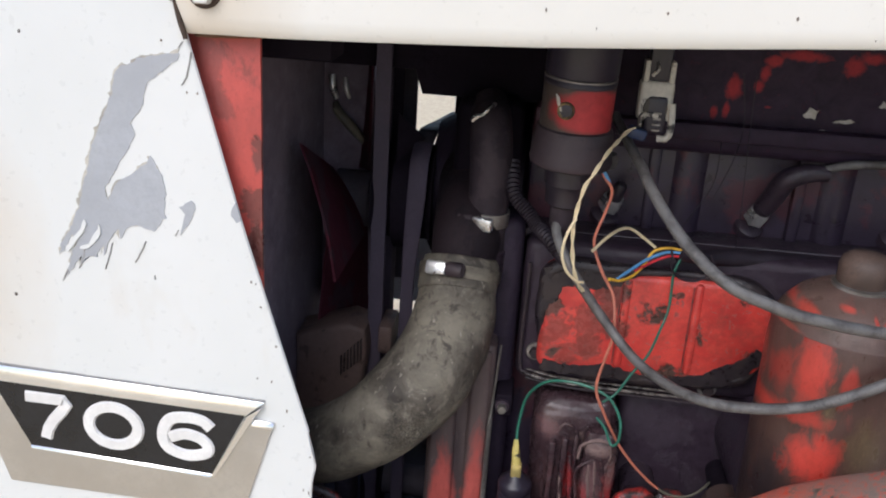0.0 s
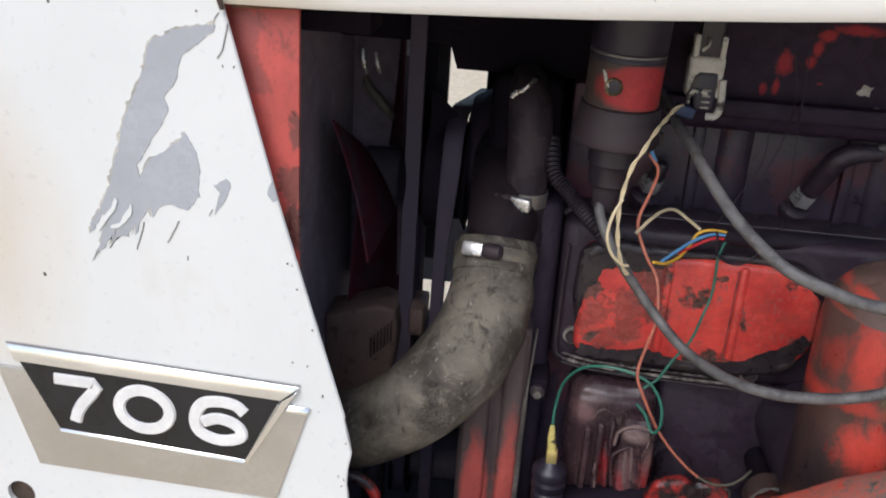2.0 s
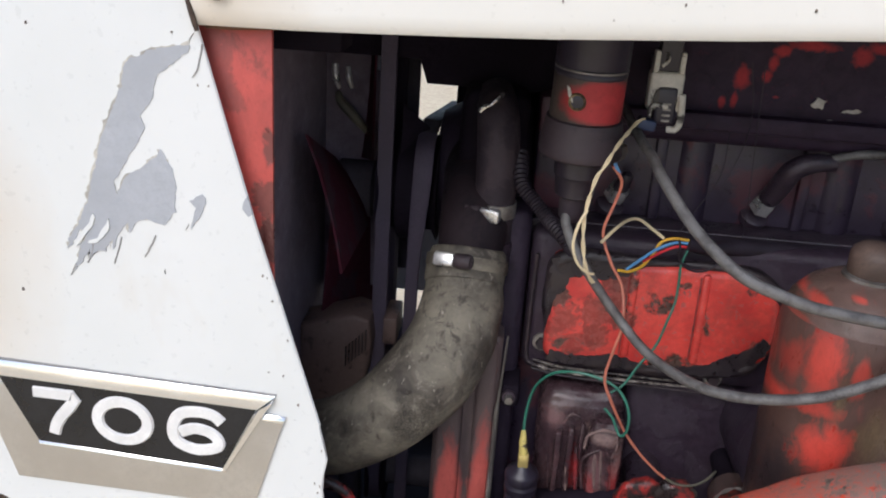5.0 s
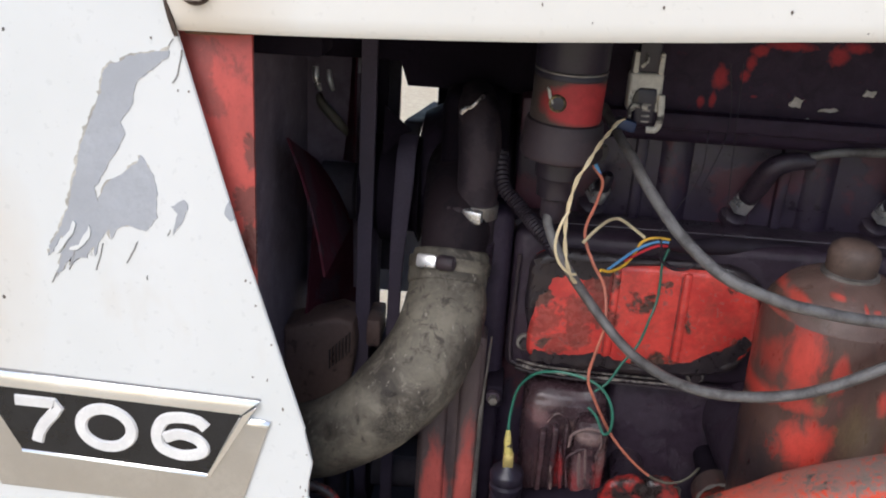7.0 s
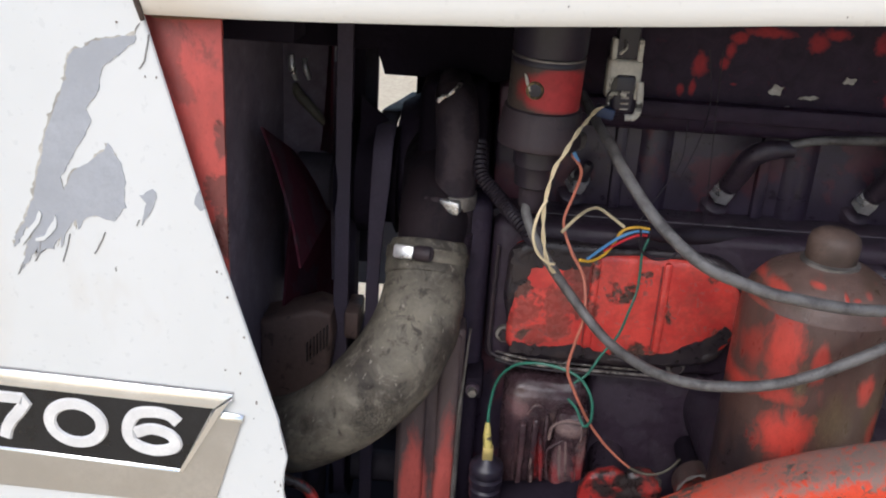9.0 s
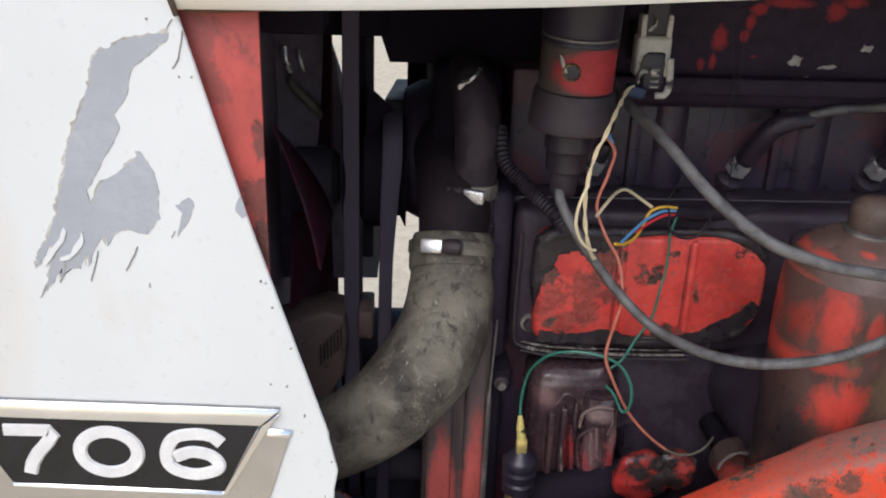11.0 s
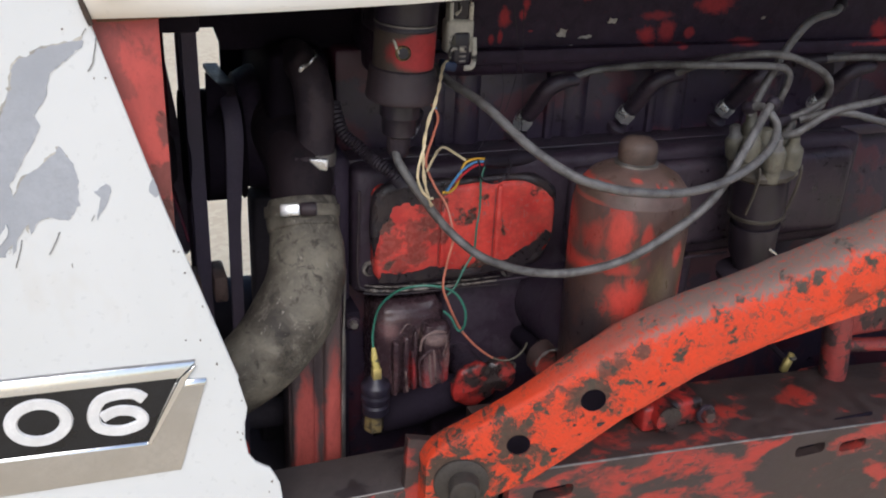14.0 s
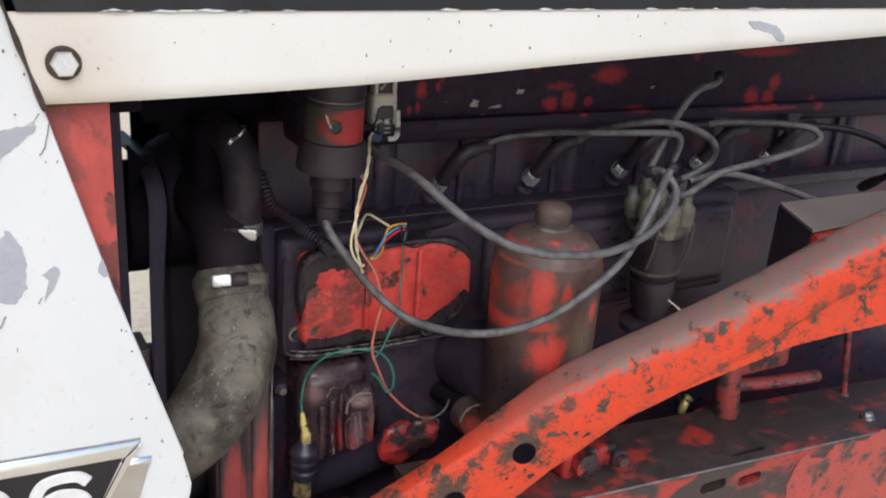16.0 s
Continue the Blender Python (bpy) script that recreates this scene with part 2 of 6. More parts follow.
M = {}
M["white"] = mat_panel("chipped_white_enamel", cream=(-0.030, 0.0, 0.205))
M["primer"] = mat_plain("grey_primer", (0.385, 0.398, 0.428), 0.55, var=0.10, scale=45)
M["crack_shadow"] = mat_plain("paint_crack_and_shadow", (0.30, 0.29, 0.28), 0.6, var=0.3, scale=120)
M["zinc"] = mat_plain("zinc_plated_steel", (0.72, 0.71, 0.70), 0.42, 0.75, var=0.15, scale=160)
M["seam"] = mat_plain("rusty_seam", (0.062, 0.040, 0.028), 0.8, var=0.5)
M["black_trim"] = mat_plain("black_trim_stripe", (0.015, 0.015, 0.018), 0.35, var=0.3, scale=90)
M["chrome"] = mat_plain("bright_trim_metal", (0.86, 0.86, 0.86), 0.16, 1.0, var=0.06, scale=80, bump_s=0.05)
M["satin"] = mat_plain("satin_aluminium", (0.60, 0.578, 0.548), 0.38, 0.85, var=0.10, scale=60, bump_s=0.08)
M["badge_black"] = mat_plain("badge_black", (0.012, 0.012, 0.014), 0.3, var=0.4, scale=120)
M["numeral"] = mat_plain("numeral_white", (0.77, 0.755, 0.735), 0.4, var=0.14, scale=200)
M["steel"] = mat_plain("bright_steel", (0.70, 0.69, 0.67), 0.25, 1.0, var=0.2, scale=200)
M["dull_steel"] = mat_plain("dull_steel", (0.33, 0.31, 0.29), 0.45, 0.8, var=0.4, scale=150)
M["worn_steel"] = mat_worn("oily_worn_steel", (0.27, 0.235, 0.21), (0.030, 0.022, 0.022), 0.50, 90, 4.4, rough=0.35, wet=0.3, spread=0.3, edge=0.06)
M["rust"] = mat_plain("rust", (0.14, 0.065, 0.03), 0.85, var=0.45, scale=150, bump_s=0.5)
M["pivot"] = mat_plain("grimy_brown_iron", (0.046, 0.037, 0.030), 0.7, var=0.4, scale=120, bump_s=0.5)
M["brass"] = mat_plain("dirty_brass", (0.68, 0.54, 0.20), 0.4, 0.55, var=0.35, scale=200)
M["brass_dark"] = mat_worn("grimy_old_brass", (0.24, 0.175, 0.075), (0.060, 0.046, 0.028), 0.46, 120, 2.1, rough=0.4, spec=0.5)
M["yellow_plastic"] = mat_worn("grimy_yellow_sleeve", (0.66, 0.54, 0.16), (0.05, 0.04, 0.03), 0.44, 120, 1.1, rough=0.5)
M["grease"] = mat_worn("greasy_iron", (0.0461, 0.0307, 0.0448), (0.0269, 0.0188, 0.0288), 0.50, 30, 1.3, rough=0.42, wet=0.38, spec=0.55)
M["flange"] = mat_worn("oily_black_flange", (0.0466, 0.0328, 0.0477), (0.0320, 0.0202, 0.0326), 0.50, 34, 3.3, rough=0.5, wet=0.45, spec=0.34)
M["grease_ribs"] = mat_worn("greasy_iron_red_traces", (0.0827, 0.0262, 0.0420), (0.0329, 0.0225, 0.0410), 0.53, 16, 4.3, rough=0.46, wet=0.42, spec=0.55)
M["valve"] = mat_patches("black_grease_over_red_cover", (0.0286, 0.0180, 0.0325), (0.40, 0.040, 0.048), (
    (0.1569, 1.2869, 0.0081, 0.0109, 0.95), (0.1448, 1.2662, 0.0037, 0.0058, 0.80), (0.1542, 1.2686, 0.0034, 0.0086, 0.85), (0.1758, 1.2890, 0.0044, 0.0060, 0.85), (0.1794, 1.2994, 0.0050, 0.0075, 0.90), (0.1853, 1.3091, 0.0083, 0.0056, 0.95),
    (0.2069, 1.3146, 0.0231, 0.0052, 0.90), (0.2446, 1.3096, 0.0099, 0.0092, 0.85), (0.2565, 1.3162, 0.0115, 0.0059, 0.85), (0.2933, 1.3112, 0.0069, 0.0098, 0.80), (0.1856, 1.2734, 0.0034, 0.0014, 0.50), (0.6331, 1.3218, 0.0632, 0.0084, 0.80),
    (0.6183, 1.2651, 0.0150, 0.0156, 1.00), (0.6467, 1.2642, 0.0122, 0.0137, 1.00), (0.6549, 1.2829, 0.0130, 0.0130, 0.95), (0.6288, 1.2534, 0.0720, 0.0036, 0.90), (0.7295, 1.2558, 0.0107, 0.0114, 0.70), (0.5177, 1.3167, 0.0068, 0.0075, 0.50),
    (0.3142, 1.2669, 0.0122, 0.0108, 1.00), (0.3384, 1.2712, 0.0116, 0.0128, 0.75), (0.3662, 1.2680, 0.0071, 0.0065, 0.80), (0.3925, 1.2976, 0.0280, 0.0128, 0.90), (0.3245, 1.2858, 0.0228, 0.0057, 0.60), (0.4309, 1.2584, 0.0188, 0.0047, 0.70),
    (0.3525, 1.2562, 0.0079, 0.0033, 0.70)), (0.45, 0.9, 0.80), soft=0.45, grain=170, amp=0.62, rough=0.5, spec=0.15, fleck=0.12)
M["soot"] = mat_plain("dusty_black_grime", (0.062, 0.054, 0.068), 0.75, var=0.25, scale=40, bump_s=0.4, spec=0.35)
M["pump"] = mat_worn("oily_black_iron", (0.0339, 0.0243, 0.0406), (0.0244, 0.0171, 0.0302), 0.5, 24, 2.8, rough=0.6, wet=0.6, spec=0.2)
M["radiator"] = mat_worn("dusty_radiator", (0.20, 0.165, 0.20), (0.175, 0.145, 0.18), 0.5, 9, 0.2, rough=0.95, spec=0.1, wet=0.8)
M["fan"] = mat_worn("dirty_red_fan", (0.080, 0.020, 0.032), (0.055, 0.028, 0.038), 0.47, 14, 3.2, rough=0.95, spec=0.05, wet=0.85)
M["post"] = mat_worn("faded_red_sheet", (0.52, 0.082, 0.066), (0.105, 0.046, 0.040), 0.365, 13, 5.9, rough=0.36, speck=0.66, stretch=(1, 1, 0.7), wet=0.38, spots=(((0.030, -0.008, 0.550), 0.026, 0.42), ((0.022, -0.008, 0.572), 0.020, 0.42), ((0.040, -0.008, 0.530), 0.012, 0.4), ((0.061, -0.008, 0.497), 0.015, 0.75), ((0.060, -0.008, 0.470), 0.016, 0.7), ((0.064, -0.008, 0.435), 0.016, 0.85)), wash=0.3)
M["cover"] = mat_worn("red_cover_paint", (0.80, 0.084, 0.066), (0.072, 0.042, 0.034), 0.375, 30, 7.1, rough=0.24, wet=0.30, second=(0.52, 0.036, 0.032), speck=0.585, spread=0.24, spots=(((-0.073, -0.0235, 0.088), 0.014, 0.7), ((-0.013, -0.0235, 0.100), 0.003, 0.9), ((0.052, -0.0235, 0.112), 0.016, 0.9), ((-0.118, -0.0235, 0.082), 0.014, 0.9), ((-0.086, -0.0235, 0.070), 0.016, 0.55), ((-0.100, -0.0235, 0.040), 0.010, 0.5), ((-0.112, -0.0235, 0.058), 0.017, 0.5), ((-0.082, -0.0235, 0.046), 0.012, 0.6), ((-0.060, -0.0235, 0.060), 0.009, 0.7), ((-0.066, -0.0235, 0.094), 0.010, 0.8), ((0.050, -0.0235, 0.052), 0.006, 0.7)), wash=0.6)
M["canister"] = mat_patches("red_filter_paint", (0.082, 0.044, 0.036), (0.60, 0.066, 0.046), ((0.2010, 1.128, 0.0135, 0.032, 0.95), (0.1865, 1.125, 0.0070, 0.024, 0.55), (0.1850, 1.096, 0.0090, 0.011, 0.9), (0.2000, 1.100, 0.0180, 0.009, 0.9), (0.2090, 1.070, 0.0180, 0.024, 0.97), (0.2170, 1.038, 0.0150, 0.024, 0.75), (0.2215, 1.128, 0.0058, 0.018, 0.7), (0.2575, 1.110, 0.0068, 0.013, 0.95), (0.272, 1.075, 0.006, 0.02, 0.5), (0.280, 1.12, 0.005, 0.012, 0.6)), (0.2345, 0.5935, 0.96), soft=0.45, grain=80, amp=0.85, rough=0.36, spec=0.45, fleck=0.12, stretch=(1, 1, 0.55), layers=(((0.026, 0.018, 0.020), ((0.1840, 1.030, 0.024, 0.056, 0.95), (0.1850, 1.118, 0.0035, 0.020, 0.5))), ((0.120, 0.088, 0.046), ((0.2130, 1.112, 0.0045, 0.020, 0.8), (0.2400, 1.085, 0.0140, 0.026, 0.55), (0.268, 1.095, 0.014, 0.03, 0.5)))))
M["dome"] = mat_patches("rusty_filter_dome", (0.112, 0.070, 0.058), (0.58, 0.080, 0.056), ((0.1990, 1.1400, 0.0130, 0.0090, 0.8), (0.2220, 1.139, 0.0060, 0.0060, 0.6), (0.1965, 1.1675, 0.0072, 0.0045, 0.85), (0.2190, 1.1752, 0.0055, 0.0022, 0.85), (0.2340, 1.169, 0.0016, 0.0056, 0.9), (0.2415, 1.1705, 0.0036, 0.0014, 0.7), (0.186, 1.155, 0.008, 0.003, 0.4), (0.262, 1.160, 0.006, 0.006, 0.5), (0.250, 1.172, 0.004, 0.003, 0.5)), (0.2345, 0.5935, 0.96), soft=0.5, grain=95, amp=0.8, rough=0.38, spec=0.4, fleck=0.16, layers=(((0.062, 0.040, 0.028), ((0.205, 1.162, 0.010, 0.006, 0.8), (0.255, 1.176, 0.012, 0.006, 0.8), (0.188, 1.160, 0.006, 0.012, 0.6))),))
M["arm"] = mat_worn("orange_red_loader_paint", (0.80, 0.070, 0.022), (0.068, 0.051, 0.038), 0.400, 46, 3.3, rough=0.5, spec=0.3, spread=0.26, speck=0.540, dust=0.92, dust_col=(0.185, 0.150, 0.126), dust_on=(0.30, 0.70), dust_from=(0.01, 0.13), wash=0.25, spots=(((0.0586, -0.0350, 0.1075), 0.0185, 0.95), ((0.048, -0.033, 0.1080), 0.0140, 0.85), ((-0.008, -0.017, 0.0610), 0.0250, 0.97), ((0.006, -0.020, 0.0570), 0.015, 0.9), ((-0.046, -0.002, 0.028), 0.037, 0.98), ((0.066, -0.035, 0.136), 0.008, 0.85), ((0.080, -0.035, 0.143), 0.009, 0.85), ((0.095, -0.045, 0.152), 0.008, 0.85), ((0.030, -0.030, 0.118), 0.007, 0.8), ((0.022, -0.026, 0.112), 0.008, 0.8)) + tuple(((x - 0.1, 0.015 - 0.29 * x, z - 0.9), 0.011, 0.75) for x, z in ((0.335, 1.088), (0.362, 1.104), (0.388, 1.120), (0.414, 1.140), (0.440, 1.156), (0.466, 1.172), (0.494, 1.186))))
M["rail"] = mat_worn("greasy_red_rail", (0.46, 0.042, 0.028), (0.048, 0.032, 0.029), 0.565, 18, 6.1, rough=0.45, speck=0.57, stretch=(0.7, 1, 1.6), spread=0.2, edge=0.04, wash=0.5)
M["front_red"] = mat_patches("worn_red_timing_cover", (0.108, 0.078, 0.076), (0.60, 0.125, 0.104), ((-0.0485, 0.840, 0.0150, 0.135, 0.95), (-0.0195, 0.840, 0.0120, 0.150, 0.95)), (-0.035, 0.70, 0.76), soft=0.22, grain=60, amp=0.5, rough=0.42, stretch=(1, 1, 0.35), layers=(((0.045, 0.033, 0.036), ((-0.036, 0.950, 0.006, 0.060, 0.7), (-0.058, 0.990, 0.012, 0.030, 0.6))),))
M["cast_pink"] = mat_patches("scuffed_casting", (0.046, 0.026, 0.031), (0.30, 0.205, 0.190), ((0.084, 0.9745, 0.0170, 0.0085, 0.9), (0.099, 0.950, 0.0045, 0.020, 0.6), (0.048, 0.995, 0.018, 0.010, 0.3)), (0.065, 0.72, 0.88), soft=0.5, grain=110, amp=1.1, rough=0.26, spec=0.55, fleck=0.16, layers=(((0.170, 0.092, 0.094), ((0.042, 0.980, 0.0150, 0.014, 0.9), (0.081, 0.932, 0.0140, 0.028, 0.85), (0.045, 0.93, 0.010, 0.030, 0.4))), ((0.30, 0.034, 0.036), ((0.0630, 0.930, 0.0055, 0.030, 0.9), (0.0990, 0.932, 0.0060, 0.030, 0.9), (0.0780, 0.925, 0.0060, 0.016, 0.6)))))
M["cast_edge"] = mat_worn("worn_pale_edge", (0.25, 0.170, 0.158), (0.060, 0.034, 0.036), 0.47, 90, 2.9, rough=0.32, wet=0.3, spread=0.3, edge=0.06)
M["red_part"] = mat_worn("grimy_red_paint", (0.50, 0.034, 0.028), (0.030, 0.020, 0.020), 0.50, 30, 1.9, rough=0.36, wet=0.34, spread=0.25, speck=0.58, edge=0.04, wash=0.5)
M["smear"] = mat_worn("thick_black_grime", (0.0351, 0.0247, 0.0260), (0.0195, 0.0143, 0.0182), 0.50, 40, 2.2, rough=0.4, wet=0.36)
M["generator"] = mat_worn("dusty_mauve_casting", (0.150, 0.100, 0.088), (0.060, 0.038, 0.036), 0.42, 40, 2.2, rough=0.6)
M["knob"] = mat_plain("grimy_brown_knob", (0.090, 0.058, 0.046), 0.6, var=0.4, scale=130, bump_s=0.5)
M["hood_white"] = mat_panel("aged_white_hood_enamel", (0.705, 0.685, 0.635), (0.75, 0.73, 0.685), (-0.600, 0.0, -0.006))
M["neck"] = mat_worn("dark_brown_iron", (0.0254, 0.0171, 0.0209), (0.0159, 0.0117, 0.0151), 0.48, 30, 1.9, rough=0.7, wet=0.7, spec=0.15)
M["lifted"] = mat_plain("lifted_paint_edge", (0.52, 0.49, 0.43), 0.7, var=0.4, scale=160)
M["bright_hex"] = mat_plain("bright_plated_hex", (0.74, 0.73, 0.72), 0.30, 0.8, var=0.25, scale=200)
M["rail_red"] = mat_worn("scuffed_red_frame_paint", (0.52, 0.066, 0.052), (0.060, 0.036, 0.034), 0.44, 26, 2.4, rough=0.42, wet=0.4, spread=0.25, speck=0.56, edge=0.04, wash=0.4)
M["bracket_red"] = mat_worn("dull_greasy_red", (0.42, 0.060, 0.052), (0.052, 0.030, 0.030), 0.47, 34, 3.9, rough=0.42, wet=0.4, spread=0.25, speck=0.56, wash=0.6)
M["chip"] = mat_plain("brown_paint_chip", (0.20, 0.16, 0.13), 0.8, var=0.4, scale=200)
M["maroon"] = mat_worn("maroon_rib_shadow", (0.26, 0.036, 0.032), (0.085, 0.030, 0.028), 0.47, 60, 5.2, rough=0.4, wet=0.4)
M["frame_dark"] = mat_worn("dark_dusty_frame", (0.075, 0.060, 0.056), (0.036, 0.027, 0.027), 0.45, 22, 5.2, rough=0.6, wet=0.55)
# black grime; also stands in for the shade inside holes and slots
M["matte_black"] = mat_plain("matte_black_grime_shade", (0.0159, 0.0117, 0.0186), 0.75, var=0.3, scale=50, spec=0.06)
M["hose"] = mat_hose()
M["black_hose"] = mat_worn("dusty_black_rubber", (0.0578, 0.0428, 0.0510), (0.0317, 0.0238, 0.0306), 0.47, 26, 3.7, rough=0.65, wet=0.6, spec=0.25)
M["belt"] = mat_plain("fan_belt_rubber", (0.0763, 0.0603, 0.0893), 0.7, var=0.2, scale=90)
M["cable"] = mat_worn("dusty_grey_rubber_cable", (0.155, 0.147, 0.143), (0.070, 0.064, 0.062), 0.47, 70, 2.4, rough=0.42, wet=0.45, spread=0.3, speck=0.58, edge=0.07)
M["cable_dark"] = mat_plain("dark_rubber_cable", (0.0212, 0.0153, 0.0232), 0.55, var=0.35, scale=120, spec=0.35)
M["coil_black"] = mat_plain("coil_black", (0.0244, 0.0194, 0.0318), 0.4, var=0.4, scale=80)
M["coil_red"] = mat_patches("coil_red_label", (0.060, 0.046, 0.040), (0.46, 0.040, 0.044), ((0.0450, 1.2770, 0.0360, 0.0185, 0.95),), (0.034, 0.652, 1.19), soft=0.16, grain=60, amp=0.22, rough=0.42)
M["cup"] = mat_worn("dusty_brown_iron", (0.0424, 0.0279, 0.0336), (0.0233, 0.0162, 0.0209), 0.46, 30, 2.9, rough=0.6, wet=0.55)
M["bakelite"] = mat_plain("dusty_bakelite", (0.150, 0.138, 0.106), 0.5, var=0.45, scale=90, bump_s=0.4)
M["cap_brown"] = mat_plain("dark_brown_bakelite", (0.060, 0.050, 0.040), 0.5, var=0.45, scale=90, bump_s=0.4)
M["cap_dark"] = mat_plain("dark_distributor", (0.0276, 0.0207, 0.0290), 0.42, var=0.4, scale=80)
M["white_plastic"] = mat_worn("dirty_white_plastic", (0.60, 0.57, 0.50), (0.03, 0.026, 0.026), 0.405, 55, 1.1, rough=0.45)
M["dusty_sheet"] = mat_plain("dusty_sheet_metal", (0.20, 0.16, 0.14), 0.7, var=0.2, scale=40)
for key, col in (("w_cream", (0.72, 0.60, 0.38)), ("w_pink", (0.52, 0.17, 0.11)), ("w_green", (0.03, 0.16, 0.11)), ("w_blue", (0.12, 0.33, 0.62)),
                 ("w_red", (0.60, 0.03, 0.04)), ("w_yellow", (0.72, 0.42, 0.04)), ("w_navy", (0.015, 0.030, 0.085))):
    M[key] = mat_plain("wire_" + key[2:], col, 0.45, var=0.25, scale=150)


def mat_ground():
    m, n, l, b = mat_nodes("pale_gravel", 0.9)
    v = coords(n, l)
    big = noise_tex(n, l, v, 0.8, 5)
    vor = n.new("ShaderNodeTexVoronoi")
    vor.inputs["Scale"].default_value = 38.0
    l.new(v, vor.inputs["Vector"])
    sep = n.new("ShaderNodeSeparateColor")
    l.new(vor.outputs["Color"], sep.inputs[0])
    stone = mix(n, l, sep.outputs[0], (0.72, 0.56, 0.37), (0.90, 0.77, 0.55))
    c = mix(n, l, ramp(n, l, big, 0.35, 0.7), stone, (0.86, 0.72, 0.50))
    l.new(c, b.inputs["Base Color"])
    bump(n, l, b, vor.outputs["Distance"], 0.15, 0.004)
    return m


M["gravel"] = mat_ground()


# ---- building helpers ----
ORIGIN = {}


def thing(name, at, label, category, group="", kind=""):
    ob = new(name)
    ob.location = at
    ob.empty_display_size = 0.02
    ORIGIN[ob.name] = Vector(at)
    return tagged(ob, label, category, group, kind)


def part(name, bm, material, parent, label="", smooth=40, cut=()):
    """Links a bmesh, made in world metres, as one mesh under a thing or a part."""
    o = ORIGIN[parent.name]
    bmesh.ops.recalc_face_normals(bm, faces=bm.faces)
    bm.transform(Matrix.Translation(-o))
    me = bpy.data.meshes.new(name)
    bm.to_mesh(me)
    bm.free()
    me.materials.append(M[material])
    ob = new(name, me)
    ob.parent = parent
    ORIGIN[ob.name] = o
    if cut:
        tools = []
        for k, c in enumerate(cut):
            bmesh.ops.recalc_face_normals(c, faces=c.faces)
            c.transform(Matrix.Translation(-o))
            cm = bpy.data.meshes.new("tool")
            c.to_mesh(cm)
            c.free()
            t = new("tool", cm)
            t.parent = parent
            md = ob.modifiers.new("cut%d" % k, "BOOLEAN")
            md.object, md.operation, md.solver = t, "DIFFERENCE", "EXACT"
            tools.append(t)
        dg = bpy.context.evaluated_depsgraph_get()
        cutmesh = bpy.data.meshes.new_from_object(ob.evaluated_get(dg))
        ob.modifiers.clear()
        ob.data = cutmesh
        for t in tools:
            bpy.data.objects.remove(t)
    me = ob.data
    me.shade_smooth()
    me.set_sharp_from_angle(angle=radians(smooth))
    if label:
        tagged(ob, label)
    return ob


def structure(name, bm, material, label, category):
    me = bpy.data.meshes.new(name)
    bmesh.ops.recalc_face_normals(bm, faces=bm.faces)
    bm.to_mesh(me)
    bm.free()
    me.materials.append(M[material])
    ob = new(name, me)
    me.shade_smooth()
    me.set_sharp_from_angle(angle=radians(40))
    ORIGIN[ob.name] = Vector((0, 0, 0))
    return tagged(ob, label, category, kind="structure")


def spline(pts, per=8):
    """Points of a smooth curve through pts."""
    p = [Vector(q) for q in pts]
    p = [p[0] * 2 - p[1]] + p + [p[-1] * 2 - p[-2]]
    out = []
    for i in range(1, len(p) - 2):
        a, b, c, d = p[i - 1], p[i], p[i + 1], p[i + 2]
        for k in range(per):
            t = k / per
            out.append(0.5 * ((2 * b) + (c - a) * t + (2 * a - 5 * b + 4 * c - d) * t * t + (3 * b - a - 3 * c + d) * t ** 3))
    out.append(p[-2])
    return out


def sweep(bm, path, radii, segs=12, flat=1.0, lumps=0.0, cap=True):
    """A round tube along path; radii is one number or one for each point."""
    path = [Vector(q) for q in path]
    if not isinstance(radii, (list, tuple)):
        radii = [radii] * len(path)
    if len(radii) != len(path):
        radii = [np.interp(i / (len(path) - 1), np.linspace(0, 1, len(radii)), radii) for i in range(len(path))]
    tan = [(path[min(i + 1, len(path) - 1)] - path[max(i - 1, 0)]).normalized() for i in range(len(path))]
    up = tan[0].orthogonal().normalized()
    rings = []
    for i, (q, t) in enumerate(zip(path, tan)):
        up = (up - t * up.dot(t)).normalized()
        side = t.cross(up)
        ring = []
        for k in range(segs):
            a = 2 * math.pi * k / segs
            d = up * math.cos(a) + side * math.sin(a) * flat
            r = radii[i]
            if lumps:
                r *= 1 + lumps * noise.noise((q + d * r) * 45)
            ring.append(bm.verts.new(q + d * r))
        rings.append(ring)
    for a, b in zip(rings[:-1], rings[1:]):
        for k in range(segs):
            bm.faces.new((a[k], a[(k + 1) % segs], b[(k + 1) % segs], b[k]))
    if cap:
        bm.faces.new(rings[0])
        bm.faces.new(rings[-1][::-1])
    return bm


def tube(pts, radii, segs=12, per=8, **more):
    return sweep(bmesh.new(), spline(pts, per), radii, segs, **more)


def lathe(profile, at, axis=(0, 0, 1), segs=32, bm=None):
    """Turns (radius, height) pairs about an axis through at."""
    bm = bm or bmesh.new()
    q = Vector((0, 0, 1)).rotation_difference(Vector(axis).normalized())
    at = Vector(at)
    rings = []
    for r, h in profile:
        rings.append([bm.verts.new(at + q @ Vector((r * math.cos(2 * math.pi * k / segs), r * math.sin(2 * math.pi * k / segs), h))) for k in range(segs)])
    for a, b in zip(rings[:-1], rings[1:]):
        for k in range(segs):
            bm.faces.new((a[k], a[(k + 1) % segs], b[(k + 1) % segs], b[k]))
    bm.faces.new(rings[0][::-1])
    bm.faces.new(rings[-1])
    return bm


